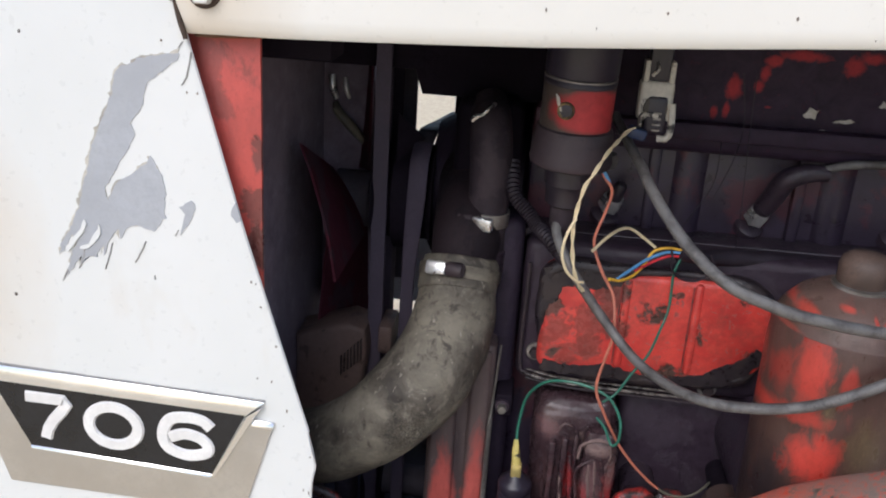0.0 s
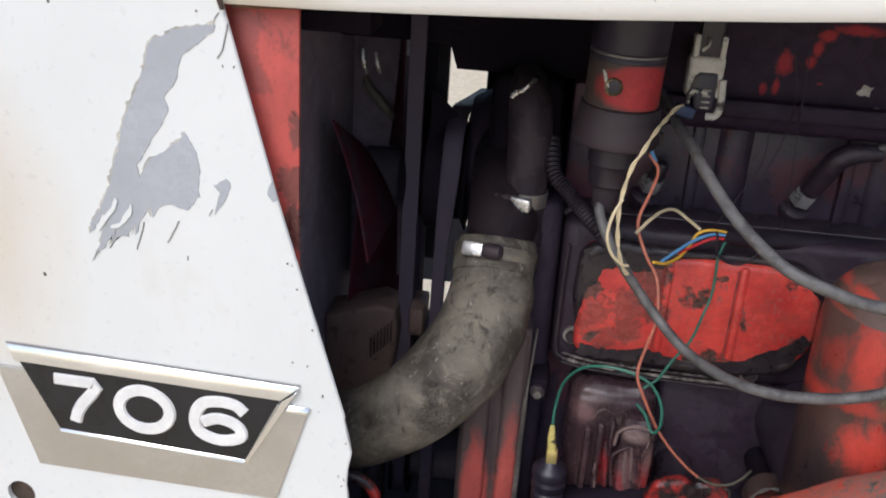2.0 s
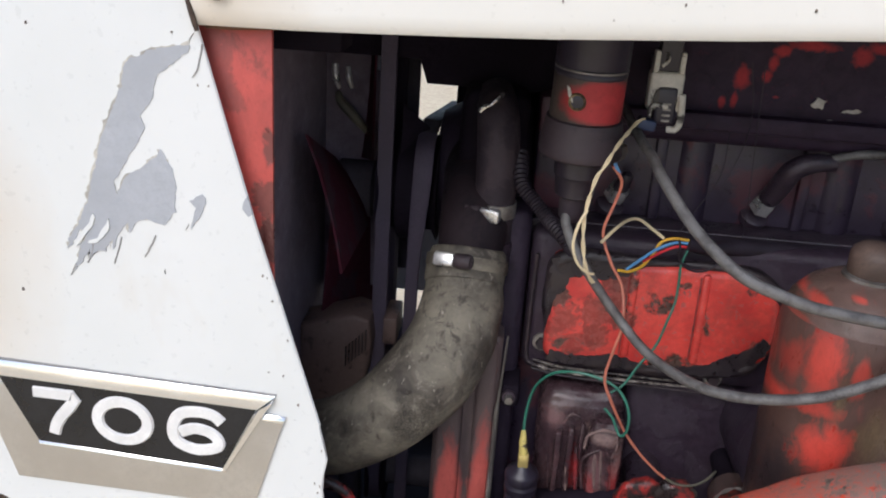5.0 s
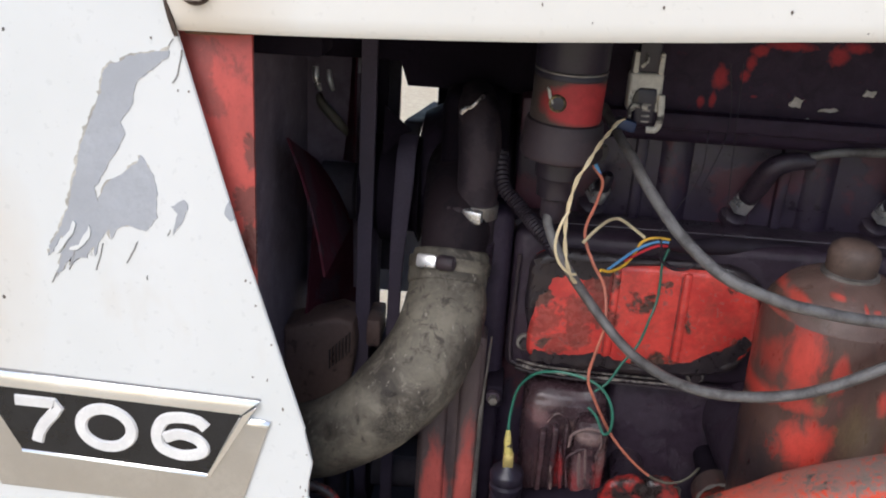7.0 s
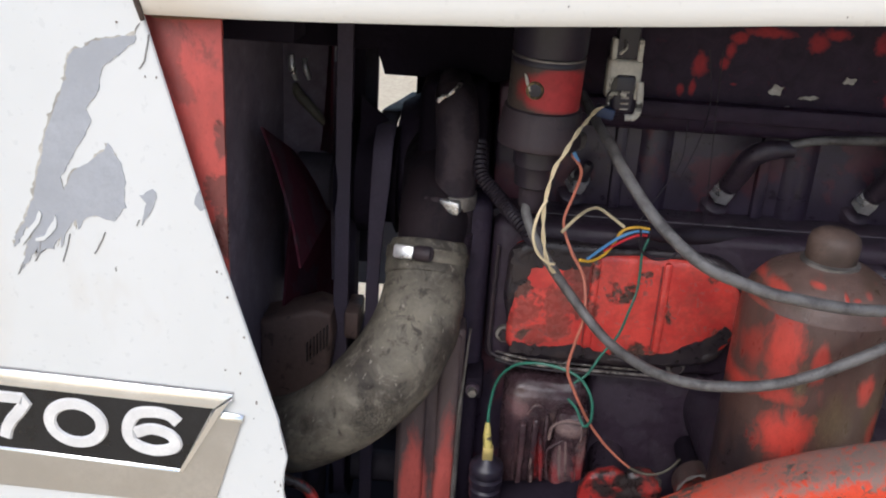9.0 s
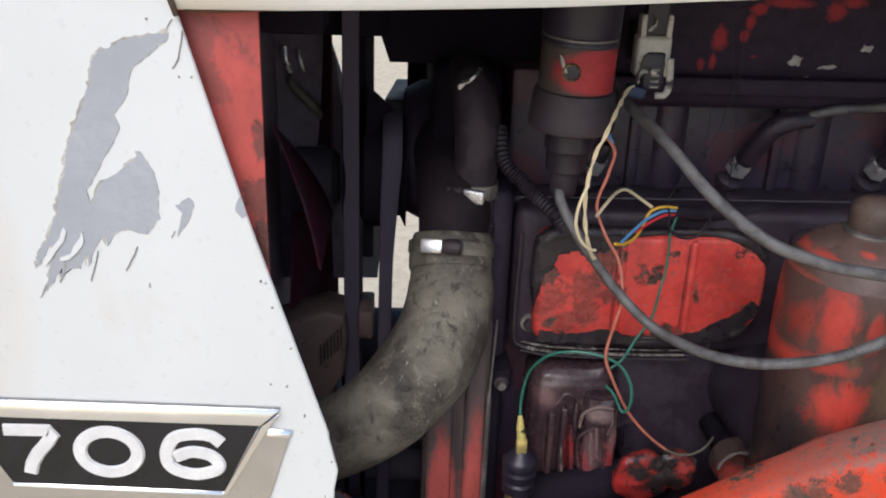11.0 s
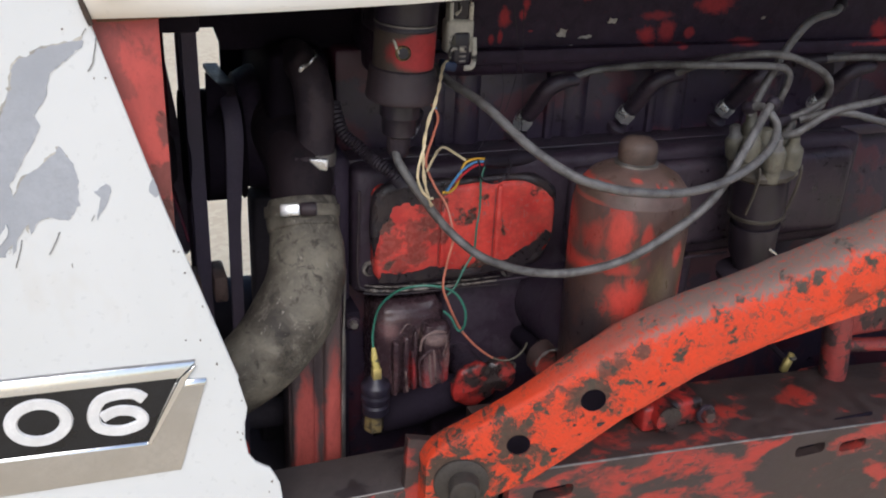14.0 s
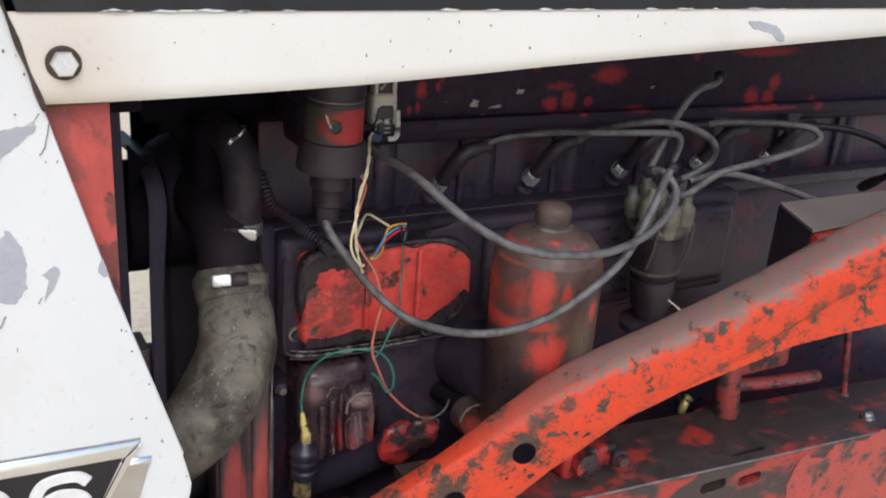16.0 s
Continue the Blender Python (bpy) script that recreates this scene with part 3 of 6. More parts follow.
def box(lo, hi, bevel=0.002, segs=2, bm=None, turn=None):
    """A box between two corners with rounded edges, turned about its middle."""
    bm = bm or bmesh.new()
    lo, hi = Vector(lo), Vector(hi)
    mid = (lo + hi) / 2
    m = Matrix.Translation(mid) @ (turn or Matrix()) @ Matrix.Diagonal((*(hi - lo), 1))
    made = bmesh.ops.create_cube(bm, size=1, matrix=m)["verts"]
    if bevel:
        edges = list({e for v in made for e in v.link_edges})
        bmesh.ops.bevel(bm, geom=edges, offset=bevel, segments=segs, affect="EDGES", profile=0.5)
    return bm


def plate(outline, y0, y1, bevel=0.0015, segs=2, holes=()):
    """A plate in the x-z plane from y0 (front) to y1."""
    bm = bmesh.new()
    vs = [bm.verts.new((x, y0, z)) for x, z in outline]
    f = bm.faces.new(vs)
    ext = bmesh.ops.extrude_face_region(bm, geom=[f])
    back = [g for g in ext["geom"] if isinstance(g, bmesh.types.BMVert)]
    for v in back:
        v.co.y = y1
    if bevel:
        front = set(vs)
        es = [e for e in bm.edges if (e.verts[0] in front) == (e.verts[1] in front)]
        bmesh.ops.bevel(bm, geom=es, offset=bevel, segments=segs, affect="EDGES", profile=0.5)
    return bm


def ragged(outline, step=0.0025, amount=0.0012, seed=0.0):
    """A closed outline broken into short, uneven steps."""
    out = []
    for (x0, z0), (x1, z1) in zip(outline, outline[1:] + outline[:1]):
        length = math.hypot(x1 - x0, z1 - z0)
        k = max(1, int(length / step))
        for i in range(k):
            t = i / k
            x, z = x0 + (x1 - x0) * t, z0 + (z1 - z0) * t
            out.append((x + amount * noise.noise((x * 260, z * 260, seed)), z + amount * noise.noise((x * 260, z * 260, seed + 9))))
    return out


def lumpy(bm, amount=0.0012, scale=60.0, cuts=5, seed=0.0):
    """Uneven cast skin: splits the faces and pushes the points about."""
    bmesh.ops.subdivide_edges(bm, edges=bm.edges[:], cuts=cuts, use_grid_fill=True)
    bm.normal_update()
    for v in bm.verts:
        k = noise.noise(v.co * scale + Vector((seed, 0, 0))) + 0.5 * noise.noise(v.co * scale * 2.7 + Vector((0, seed, 0)))
        v.co += v.normal * (amount * k)
    return bm


def hexagon(at, axis, r, h, bevel=0.0008, bm=None):
    bm = bm or bmesh.new()
    lathe([(r * 0.86, 0), (r, 0.0), (r, h * 0.8), (r * 0.88, h)], at, axis, 6, bm)
    return bm


def bolt_thing(at, axis, r, h, head, washer, label, parent=None, washer_r=1.5, name="bolt"):
    """A hex bolt with a washer, standing out along axis."""
    a = Vector(axis).normalized()
    if parent is None:
        b = thing(name, at, label, "bolt")
    else:
        b = parent
    w = part("washer", lathe([(r * washer_r * 0.5, -0.001), (r * washer_r, -0.001), (r * washer_r, 0.0015), (r * washer_r * 0.93, 0.0025), (r * 0.5, 0.0025)], at, a, 24), washer, b)
    part("bolt_head", hexagon(Vector(at) + a * 0.0024, a, r, h), head, b)
    return b


def clamp_thing(at, axis, r, width, screw_dir, label, band_mat="dull_steel", flip=False):
    """A worm-drive hose clamp: band, housing and screw."""
    ax = Vector(axis).normalized()
    c = thing("hose_clamp", at, label, "hose clamp", group="hose clamps")
    band = lathe([(r - 0.0005, -width / 2), (r + 0.0012, -width / 2), (r + 0.0012, width / 2), (r - 0.0005, width / 2)], at, ax, 48)
    part("band", band, band_mat, c)
    d = Vector(screw_dir).normalized()
    d = (d - ax * d.dot(ax)).normalized()
    t = ax.cross(d)
    p = Vector(at) + d * (r + 0.0042) + t * (-0.0045 if flip else 0.003)
    rot = Matrix((t, d, ax)).transposed().to_4x4()
    s = -1 if flip else 1
    mid = p - t * (0.0085 * s)
    housing = part("screw_housing", box(mid - Vector((0.0090, 0.0046, 0.0056)), mid + Vector((0.0085, 0.0036, 0.0056)), 0.0022, 2, None, rot), "bright_hex", c, "bright steel worm housing")
    for k in range(4):
        q = mid + t * (0.0034 * k - 0.0052) + d * 0.0036
        part("slot", box(q - Vector((0.0008, 0.0004, width * 0.40)), q + Vector((0.0008, 0.0004, width * 0.40)), 0.0002, 1, None, rot), "grease", housing)
    screw = part("screw", lathe([(0.0046, 0), (0.0056, 0.0008), (0.0062, 0.0020), (0.0062, 0.0120), (0.0052, 0.0140)], p, t * s, 20), "cup", c, "greasy worm screw")
    part("screw_slot", box(p + t * (0.0138 * s) - Vector((0.0007, 0.0007, 0.0050)), p + t * (0.0138 * s) + Vector((0.0007, 0.0007, 0.0050)), 0.0002, 1, None, rot), "grease", screw)
    return c


# ---- ground ----
bm = bmesh.new()
bmesh.ops.create_grid(bm, x_segments=1, y_segments=1, size=400)
structure("ground", bm, "gravel", "pale sunlit gravel yard under the tractor", "ground")


# ---- white sheet metal ----
def seam_x(z):
    """The slanted rear edge of the side panel."""
    return np.interp(z, (0.8, 0.9, 0.932, 0.941, 0.957, 0.966, 0.974, 0.9765, 0.982, 0.9905, 1.006, 1.019, 1.033, 1.060, 1.198, 1.327, 1.43), (-0.120, -0.112, -0.1054, -0.1008, -0.1025, -0.106, -0.110, -0.1142, -0.121, -0.126, -0.1282, -0.1277, -0.1252, -0.1312, -0.173, -0.2085, -0.238))


def ribbon(line, width, y0, y1, closed=False):
    """A raised flat stroke in the x-z plane with sloping flanks."""
    bm = bmesh.new()
    n = len(line)
    rows = []
    for i, (x, z) in enumerate(line):
        a = line[i - 1] if closed or i else line[0]
        c = line[(i + 1) % n] if closed or i < n - 1 else line[-1]
        dx, dz = c[0] - a[0], c[1] - a[1]
        k = math.hypot(dx, dz)
        nx, nz = -dz / k, dx / k
        rows.append([bm.verts.new((x + nx * width * u, y, z + nz * width * u)) for u, y in ((-0.5, y1), (-0.36, y0), (0.36, y0), (0.5, y1))])
    for a, c in zip(rows, rows[1:] + rows[:1]) if closed else zip(rows[:-1], rows[1:]):
        for k in range(4):
            bm.faces.new((a[k], a[(k + 1) % 4], c[(k + 1) % 4], c[k]))
    if not closed:
        bm.faces.new(rows[0])
        bm.faces.new(rows[-1][::-1])
    return bm


def side_panel():
    p = thing("side_panel", (-0.35, 0.5285, 0.75), "white enamel side panel with flaked paint, grey primer showing", "body panel")
    right = [(float(seam_x(z)), z) for z in (0.75, 0.85, 0.9, 0.932, 0.9365, 0.941, 0.949, 0.957, 0.966, 0.974, 0.9765, 0.982, 0.9905, 0.998, 1.006, 1.0125, 1.019, 1.026, 1.033, 1.045, 1.06, 1.12, 1.198, 1.26, 1.327, 1.38, 1.5)]
    cuts = [lathe([(0.0105, -0.02), (0.0105, 0.02)], (x, 0.5285, z), (0, 1, 0), 24) for x, z in ((-0.370, 0.9635), (-0.2535, 0.9645))]
    sheet = part("sheet", plate([(-0.75, 0.75)] + right + [(-0.75, 1.5)], 0.5265, 0.5305, 0.0016, 3), "white", p, cut=cuts)
    for x, z in ((-0.370, 0.9635), (-0.2535, 0.9645)):
        part("bolt_socket", lathe([(0.0125, 0), (0.0125, 0.012), (0.006, 0.012), (0.006, 0.010), (0.002, 0.010)], (x, 0.5308, z), (0, 1, 0), 20), "seam", sheet, "rusty recessed bolt socket")
    main = [(-0.211, 1.3135), (-0.236, 1.309), (-0.252, 1.300), (-0.255, 1.287), (-0.271, 1.251), (-0.278, 1.226), (-0.284, 1.207), (-0.291, 1.192), (-0.297, 1.183),
            (-0.2985, 1.175), (-0.294, 1.181), (-0.2885, 1.190), (-0.286, 1.186), (-0.291, 1.174), (-0.2955, 1.161), (-0.290, 1.167), (-0.2835, 1.177), (-0.2845, 1.169), (-0.2790, 1.176),
            (-0.2735, 1.176), (-0.2680, 1.185), (-0.2690, 1.177), (-0.2640, 1.188), (-0.257, 1.197), (-0.2565, 1.191), (-0.252, 1.198), (-0.244, 1.201), (-0.233, 1.1975),
            (-0.225, 1.208), (-0.224, 1.222), (-0.226, 1.236), (-0.233, 1.247), (-0.244, 1.236), (-0.257, 1.227), (-0.2625, 1.215), (-0.264, 1.224),
            (-0.256, 1.237), (-0.2455, 1.2545), (-0.2420, 1.2610), (-0.2440, 1.2680), (-0.2380, 1.2760), (-0.2325, 1.2930), (-0.213, 1.309)]
    # One brown tint serves the lifted paint edge and its thin shadow.
    part("lifted_paint", plate(ragged([(x - 0.0010, z + 0.0004) for x, z in main], 0.002, 0.0030, 6.0), 0.5261, 0.5267, 0), "lifted", sheet, "brown lifted edge of the paint with its shadow tinted in")
    part("primer_patch", plate(ragged(main, 0.002, 0.0018), 0.5259, 0.5266, 0), "primer", sheet, "bare grey primer where paint flaked")
    part("primer_patch", plate(ragged([(-0.207, 1.221), (-0.216, 1.216), (-0.212, 1.211), (-0.216, 1.197), (-0.209, 1.205), (-0.2055, 1.215)], seed=3), 0.5259, 0.5266, 0), "primer", sheet, "small grey primer spot")
    part("primer_patch", plate(ragged([(-0.180, 1.221), (-0.182, 1.213), (-0.178, 1.209), (-0.175, 1.211), (-0.1785, 1.222)], seed=5), 0.5259, 0.5266, 0), "primer", sheet, "small grey primer spot")
    rnd = random.Random(4)
    # strips of paint still hanging over the bare patch
    for k, q in enumerate(([(-0.2790, 1.2020), (-0.2780, 1.1990), (-0.2810, 1.1920), (-0.2870, 1.1850), (-0.2920, 1.1780), (-0.2940, 1.1800), (-0.2890, 1.1870), (-0.2830, 1.1950)],
                           [(-0.2690, 1.1990), (-0.2688, 1.1930), (-0.2730, 1.1860), (-0.2780, 1.1820), (-0.2840, 1.1815), (-0.2835, 1.1832), (-0.2770, 1.1850), (-0.2735, 1.1920)])):
        part("paint_strip", plate(ragged(q, 0.0015, 0.0008, k + 2.5), 0.5249, 0.5262, 0), "white", sheet, "loose strip of white paint")
    # cracks, with the shadow lines of their lifted edges coloured dark
    for k, (w, q) in enumerate(((0.0009, [(-0.2390, 1.1900), (-0.2420, 1.1840), (-0.2470, 1.1750)]), (0.0008, [(-0.2620, 1.1870), (-0.2640, 1.1790), (-0.2680, 1.1680)]), (0.0010, [(-0.2810, 1.1810), (-0.2830, 1.1730), (-0.2860, 1.1670)]),
                                (0.0009, [(-0.2940, 1.1650), (-0.2960, 1.1610), (-0.2980, 1.1570)]), (0.0009, [(-0.2040, 1.3140), (-0.2060, 1.3050), (-0.2080, 1.2980), (-0.2110, 1.2940)]), (0.0006, [(-0.2090, 1.3200), (-0.2105, 1.3180), (-0.2120, 1.3160)]),
                                (0.0006, [(-0.2190, 1.1960), (-0.2180, 1.1980), (-0.2170, 1.2000)]), (0.0006, [(-0.2340, 1.1670), (-0.2342, 1.1655), (-0.2340, 1.1640)]))):
        line = [(p.x + 0.0004 * noise.noise((p.x * 300, p.z * 300, k)), p.z) for p in spline([(x, 0, z) for x, z in q], 6)]
        part("paint_crack", ribbon(line, w, 0.5257, 0.5266), "crack_shadow", sheet)
    # small chips and rust spots near the seam
    for k in range(20):
        z = rnd.uniform(0.93, 1.40)
        x = float(seam_x(z)) - 0.002 - 0.022 * rnd.random() ** 2.2
        w, h = rnd.uniform(0.0003, 0.0008), rnd.uniform(0.0005, 0.0016)
        q = [(x - w, z - h * 0.3), (x - w * 0.2, z + h), (x + w, z + h * 0.4), (x + w * 0.5, z - h)]
        part("rust_chip", plate(ragged(q, 0.0008, 0.0005, k * 1.9), 0.5259, 0.5267, 0), "chip", sheet)
    # rust along the seam towards the engine bay
    edge = [(float(seam_x(z)) - 0.0006, 0.5282, z) for z in np.linspace(1.06, 1.42, 40)]
    part("rusty_edge", tube(edge, 0.0017, 8, 2), "white", sheet)
    part("rust_line", tube([(float(seam_x(z)) + 0.0010 + 0.0003 * noise.noise((0, 1, z * 60)), 0.5235, z) for z in np.linspace(1.322, 1.43, 24)], [0.0014 + 0.0005 * math.sin(k * 0.9) for k in range(24)], 8, 2), "seam", sheet, "rust line along the hood seam")
    return p


side_panel()


def digit(char, x0, x1, z0, z1, y, shear, parent):
    """One raised numeral of the badge, as a broad extended stroke."""
    w = 0.0095
    if char == "0":
        line = [(0.5 + 0.39 * math.cos(t), 0.5 + 0.38 * math.sin(t)) for t in np.linspace(0, 2 * math.pi, 48, endpoint=False)]
    elif char == "7":
        line = [(0.0, 0.875), (0.45, 0.875), (0.80, 0.875), (0.86, 0.80), (0.74, 0.63), (0.54, 0.40), (0.42, 0.20), (0.36, 0.0)]
    else:
        line = [(q.x, q.y) for q in spline([(0.93, 0.72, 0), (0.78, 0.85, 0), (0.52, 0.88, 0), (0.25, 0.80, 0), (0.12, 0.52, 0), (0.18, 0.24, 0), (0.50, 0.11, 0), (0.82, 0.19, 0), (0.87, 0.34, 0), (0.74, 0.49, 0), (0.48, 0.54, 0), (0.24, 0.44, 0)], 6)]
    line = [(x0 + (x1 - x0) * u, z0 + (z1 - z0) * v + shear * (u - 0.5) * (x1 - x0)) for u, v in line]
    bm = ribbon(line, w, y - 0.0009, y + 0.001, char == "0")
    return part("numeral", bm, "numeral", parent, "raised white numeral %s" % char)


def badge():
    b = thing("model_badge", (-0.26, 0.526, 0.985), "trapezoid model badge, black face with white numerals 706", "badge")

    def back(pts, k=1.0165):
        return [(-0.017 + (x + 0.017) * k, 1.4 + (z - 1.4) * k + 0.0008) for x, z in pts]

    def sloped(pts, y_top, y_low, y_back):
        """A bar of four corners, its lower edge standing out so that its face looks up."""
        bm = bmesh.new()
        (a, c, d, e) = pts
        fr = [bm.verts.new((p[0], y, p[1])) for p, y in ((a, y_top), (c, y_top), (d, y_low), (e, y_low))]
        bk = [bm.verts.new((p[0], y_back, p[1])) for p in pts]
        bm.faces.new(fr)
        bm.faces.new(bk[::-1])
        for k in range(4):
            bm.faces.new((fr[k], fr[k - 1], bk[k - 1], bk[k]))
        bmesh.ops.bevel(bm, geom=list(bm.edges), offset=0.0006, segments=2, affect="EDGES", profile=0.5)
        return bm

    part("surround", plate(back([(-0.369, 1.076), (-0.1516, 1.0705), (-0.1745, 0.9950), (-0.3460, 0.9996)]), 0.5240, 0.5267, 0.0012, 3), "satin", b, "satin aluminium surround")
    face = part("face", plate(back([(-0.3512, 1.0815), (-0.1715, 1.0752), (-0.1963, 1.0248), (-0.3268, 1.0316)]), 0.5232, 0.5250, 0.0004, 1), "badge_black", b, "black badge face")
    part("top_bar", sloped(back([(-0.3602, 1.0930), (-0.1582, 1.0856), (-0.1705, 1.0762), (-0.3530, 1.0828)]), 0.5248, 0.5205, 0.5267), "chrome", b, "bright polished top bar")
    # Thin grey bead drawn as the shadow in the gap above the bar.
    (xa, za), (xb, zb) = back([(-0.3606, 1.0936), (-0.1584, 1.0862)])
    part("shadow_line", tube([(xa + (xb - xa) * k / 12, 0.5262, za + (zb - za) * k / 12) for k in range(13)], [0.0004 + 0.0003 * abs(math.sin(k * 1.9)) for k in range(13)], 8, 2), "crack_shadow", b, "thin drawn shadow line over the top bar")
    part("side_bar", plate(back([(-0.1588, 1.0840), (-0.1700, 1.0755), (-0.1966, 1.0246), (-0.1936, 1.0238), (-0.1665, 1.0720)]), 0.5212, 0.5260, 0.0008, 2), "chrome", b)
    part("lower_lip", sloped(back([(-0.3276, 1.0326), (-0.1953, 1.0256), (-0.1963, 1.0232), (-0.3264, 1.0302)]), 0.5234, 0.5215, 0.5250), "chrome", b)
    part("step", sloped(back([(-0.1660, 1.0722), (-0.1516, 1.0706), (-0.1530, 1.0662), (-0.1680, 1.0676)]), 0.5245, 0.5222, 0.5265), "chrome", b)
    for char, x0, x1, z0, z1 in (("7", -0.3268, -0.2928, 1.0400, 1.0756), ("0", -0.2876, -0.2424, 1.0358, 1.0747), ("6", -0.2348, -0.1926, 1.0344, 1.0732)):
        (x0, z0), (x1, z1) = back([(x0, z0), (x1, z1)])
        digit(char, x0, x1, z0, z1, 0.5226, -0.02, face)
    return b


badge()


def corner_bracket():
    c = thing("corner_bracket", (-0.5, 0.52, 0.75), "dull red sheet bracket lapping the panel's lower corner", "bracket")
    part("sheet", plate([(-0.75, 0.75), (-0.386, 0.75), (-0.3835, 0.930), (-0.388, 0.9405), (-0.40, 0.9445), (-0.75, 0.955)], 0.5205, 0.5250, 0.001), "post", c)
    return c


corner_bracket()


def hood_low(x):
    x = -0.1 + (x + 0.1) / 1.024
    return 1.42 - 1.0245 * (1.42 - float(np.interp(x, (-0.25, -0.205, -0.136, -0.014, 0.102, 0.16, 0.545, 1.3), (1.3255, 1.3265, 1.3275, 1.3325, 1.3400, 1.3445, 1.3680, 1.412))))


def hood_top(x):
    return 1.3795 + 0.0196 * (x + 0.217)


def hood():
    h = thing("engine_hood", (0.4, 0.85, 1.34), "white enamel engine hood with black stripe along its side", "hood")
    # skirt with a rolled lower edge
    bm = bmesh.new()
    xs = [-0.206] + list(np.linspace(-0.15, 1.3, 30))
    rows = []
    for i, x in enumerate(xs):
        zl, zt = hood_low(x), hood_top(x)
        prof = [(0.5245, zt), (0.5235, zl + 0.012), (0.5242, zl + 0.005), (0.5275, zl + 0.0008), (0.5325, zl), (0.548, zl + 0.001), (0.548, zl + 0.003), (0.533, zl + 0.003), (0.5290, zl + 0.006), (0.5275, zt)]
        rows.append([bm.verts.new((x - (0.278 * (z - zl) if i == 0 else 0), y, z)) for y, z in prof])
    for a, b in zip(rows[:-1], rows[1:]):
        for k in range(len(a)):
            bm.faces.new((a[k], a[(k + 1) % len(a)], b[(k + 1) % len(b)], b[k]))
    bm.faces.new(rows[0])
    bm.faces.new(rows[-1][::-1])
    skirt = part("skirt", bm, "hood_white", h, "white hood skirt with rolled edge")
    # stripe
    bm = bmesh.new()
    rows = []
    for i, x in enumerate((-0.2165, 0.2, 0.7, 1.3)):
        zt = hood_top(x)
        rows.append([bm.verts.new((x - (0.012 if i == 0 and k in (1, 2) else 0), y, z)) for k, (y, z) in enumerate(((0.5228, zt + 0.0004), (0.5228, zt + 0.045), (0.5290, zt + 0.045), (0.5290, zt + 0.0004)))])
    for a, b in zip(rows[:-1], rows[1:]):
        for k in range(4):
            bm.faces.new((a[k], a[(k + 1) % 4], b[(k + 1) % 4], b[k]))
    bm.faces.new(rows[0])
    bm.faces.new(rows[-1][::-1])
    stripe = part("stripe", bm, "black_trim", h, "black side stripe")
    # top sheet over the engine, and the far skirt
    bm = bmesh.new()
    rows = []
    for x in (-0.75, -0.2, 0.5, 1.3):
        z = 1.424 + 0.0193 * (x + 0.217)
        rows.append([bm.verts.new((x, y, z + dz)) for y, dz in ((0.5255, 0.0), (0.533, 0.045), (0.565, 0.085), (0.65, 0.11), (0.85, 0.12), (1.05, 0.11), (1.14, 0.085), (1.18, 0.045), (1.19, -0.05),
                                                              (1.187, -0.05), (1.177, 0.043), (1.138, 0.082), (1.05, 0.106), (0.85, 0.116), (0.65, 0.106), (0.567, 0.082), (0.536, 0.043), (0.5295, 0.0))])
    for a, b in zip(rows[:-1], rows[1:]):
        for k in range(len(a)):
            bm.faces.new((a[k], a[(k + 1) % len(a)], b[(k + 1) % len(b)], b[k]))
    bm.faces.new(rows[0])
    bm.faces.new(rows[-1][::-1])
    part("top_sheet", bm, "white", h)
    rnd = random.Random(12)
    for k in range(26):
        x = rnd.uniform(-0.19, 0.75)
        z = hood_top(x) + 0.0004
        w = rnd.uniform(0.001, 0.010)
        part("paint_chip", plate(ragged([(x - w, z), (x - w * 0.4, z + rnd.uniform(0.0005, 0.0016)), (x + w, z + 0.0005), (x + w * 0.5, z - 0.0004)], 0.0012, 0.0006, k * 2.2), 0.5223, 0.5230, 0), "white", stripe)
    for k in range(14):
        x = rnd.uniform(-0.18, 0.70)
        z = rnd.uniform(hood_low(x) + 0.012, hood_top(x) - 0.004)
        w, h = rnd.uniform(0.0003, 0.0009), rnd.uniform(0.0004, 0.0013)
        part("paint_chip", plate(ragged([(x - w, z), (x, z + h), (x + w, z), (x, z - h)], 0.0007, 0.0004, k * 1.3), 0.5229, 0.5236, 0), "chip", skirt)
    part("rust_stain", tube([(x, 0.5305, hood_low(x) - 0.0001 - 0.0003 * math.sin(x * 90)) for x in np.linspace(-0.203, -0.160, 14)], [0.0010, 0.0012, 0.0010, 0.0007, 0.0003], 8, 2), "rust", skirt, "rust along the rolled edge at the corner")
    scr = [(0.368, 1.380), (0.380, 1.381), (0.405, 1.377), (0.417, 1.368), (0.418, 1.363), (0.410, 1.364), (0.401, 1.370), (0.379, 1.374)]
    part("primer_patch", plate(ragged(scr, seed=2), 0.5230, 0.5238, 0), "primer", skirt, "curved grey scuff in the paint")
    return h


hood()
bolt_thing((-0.1936, 0.5238, 1.3506), (0, -1, 0), 0.0080, 0.006, "zinc", "seam", "zinc hex bolt on a rusty washer in hood", None, 1.28)


# ---- radiator end ----
def radiator_post():
    p = thing("radiator_post", (-0.23, 0.549, 0.75), "faded red sheet radiator support, grease-stained along its edge", "radiator support")
    part("face_sheet", plate([(-0.33, 0.75), (-0.166, 0.75), (-0.166, 1.3235), (-0.33, 1.3235)], 0.541, 0.545, 0.001, 2), "post", p)
    return p


radiator_post()


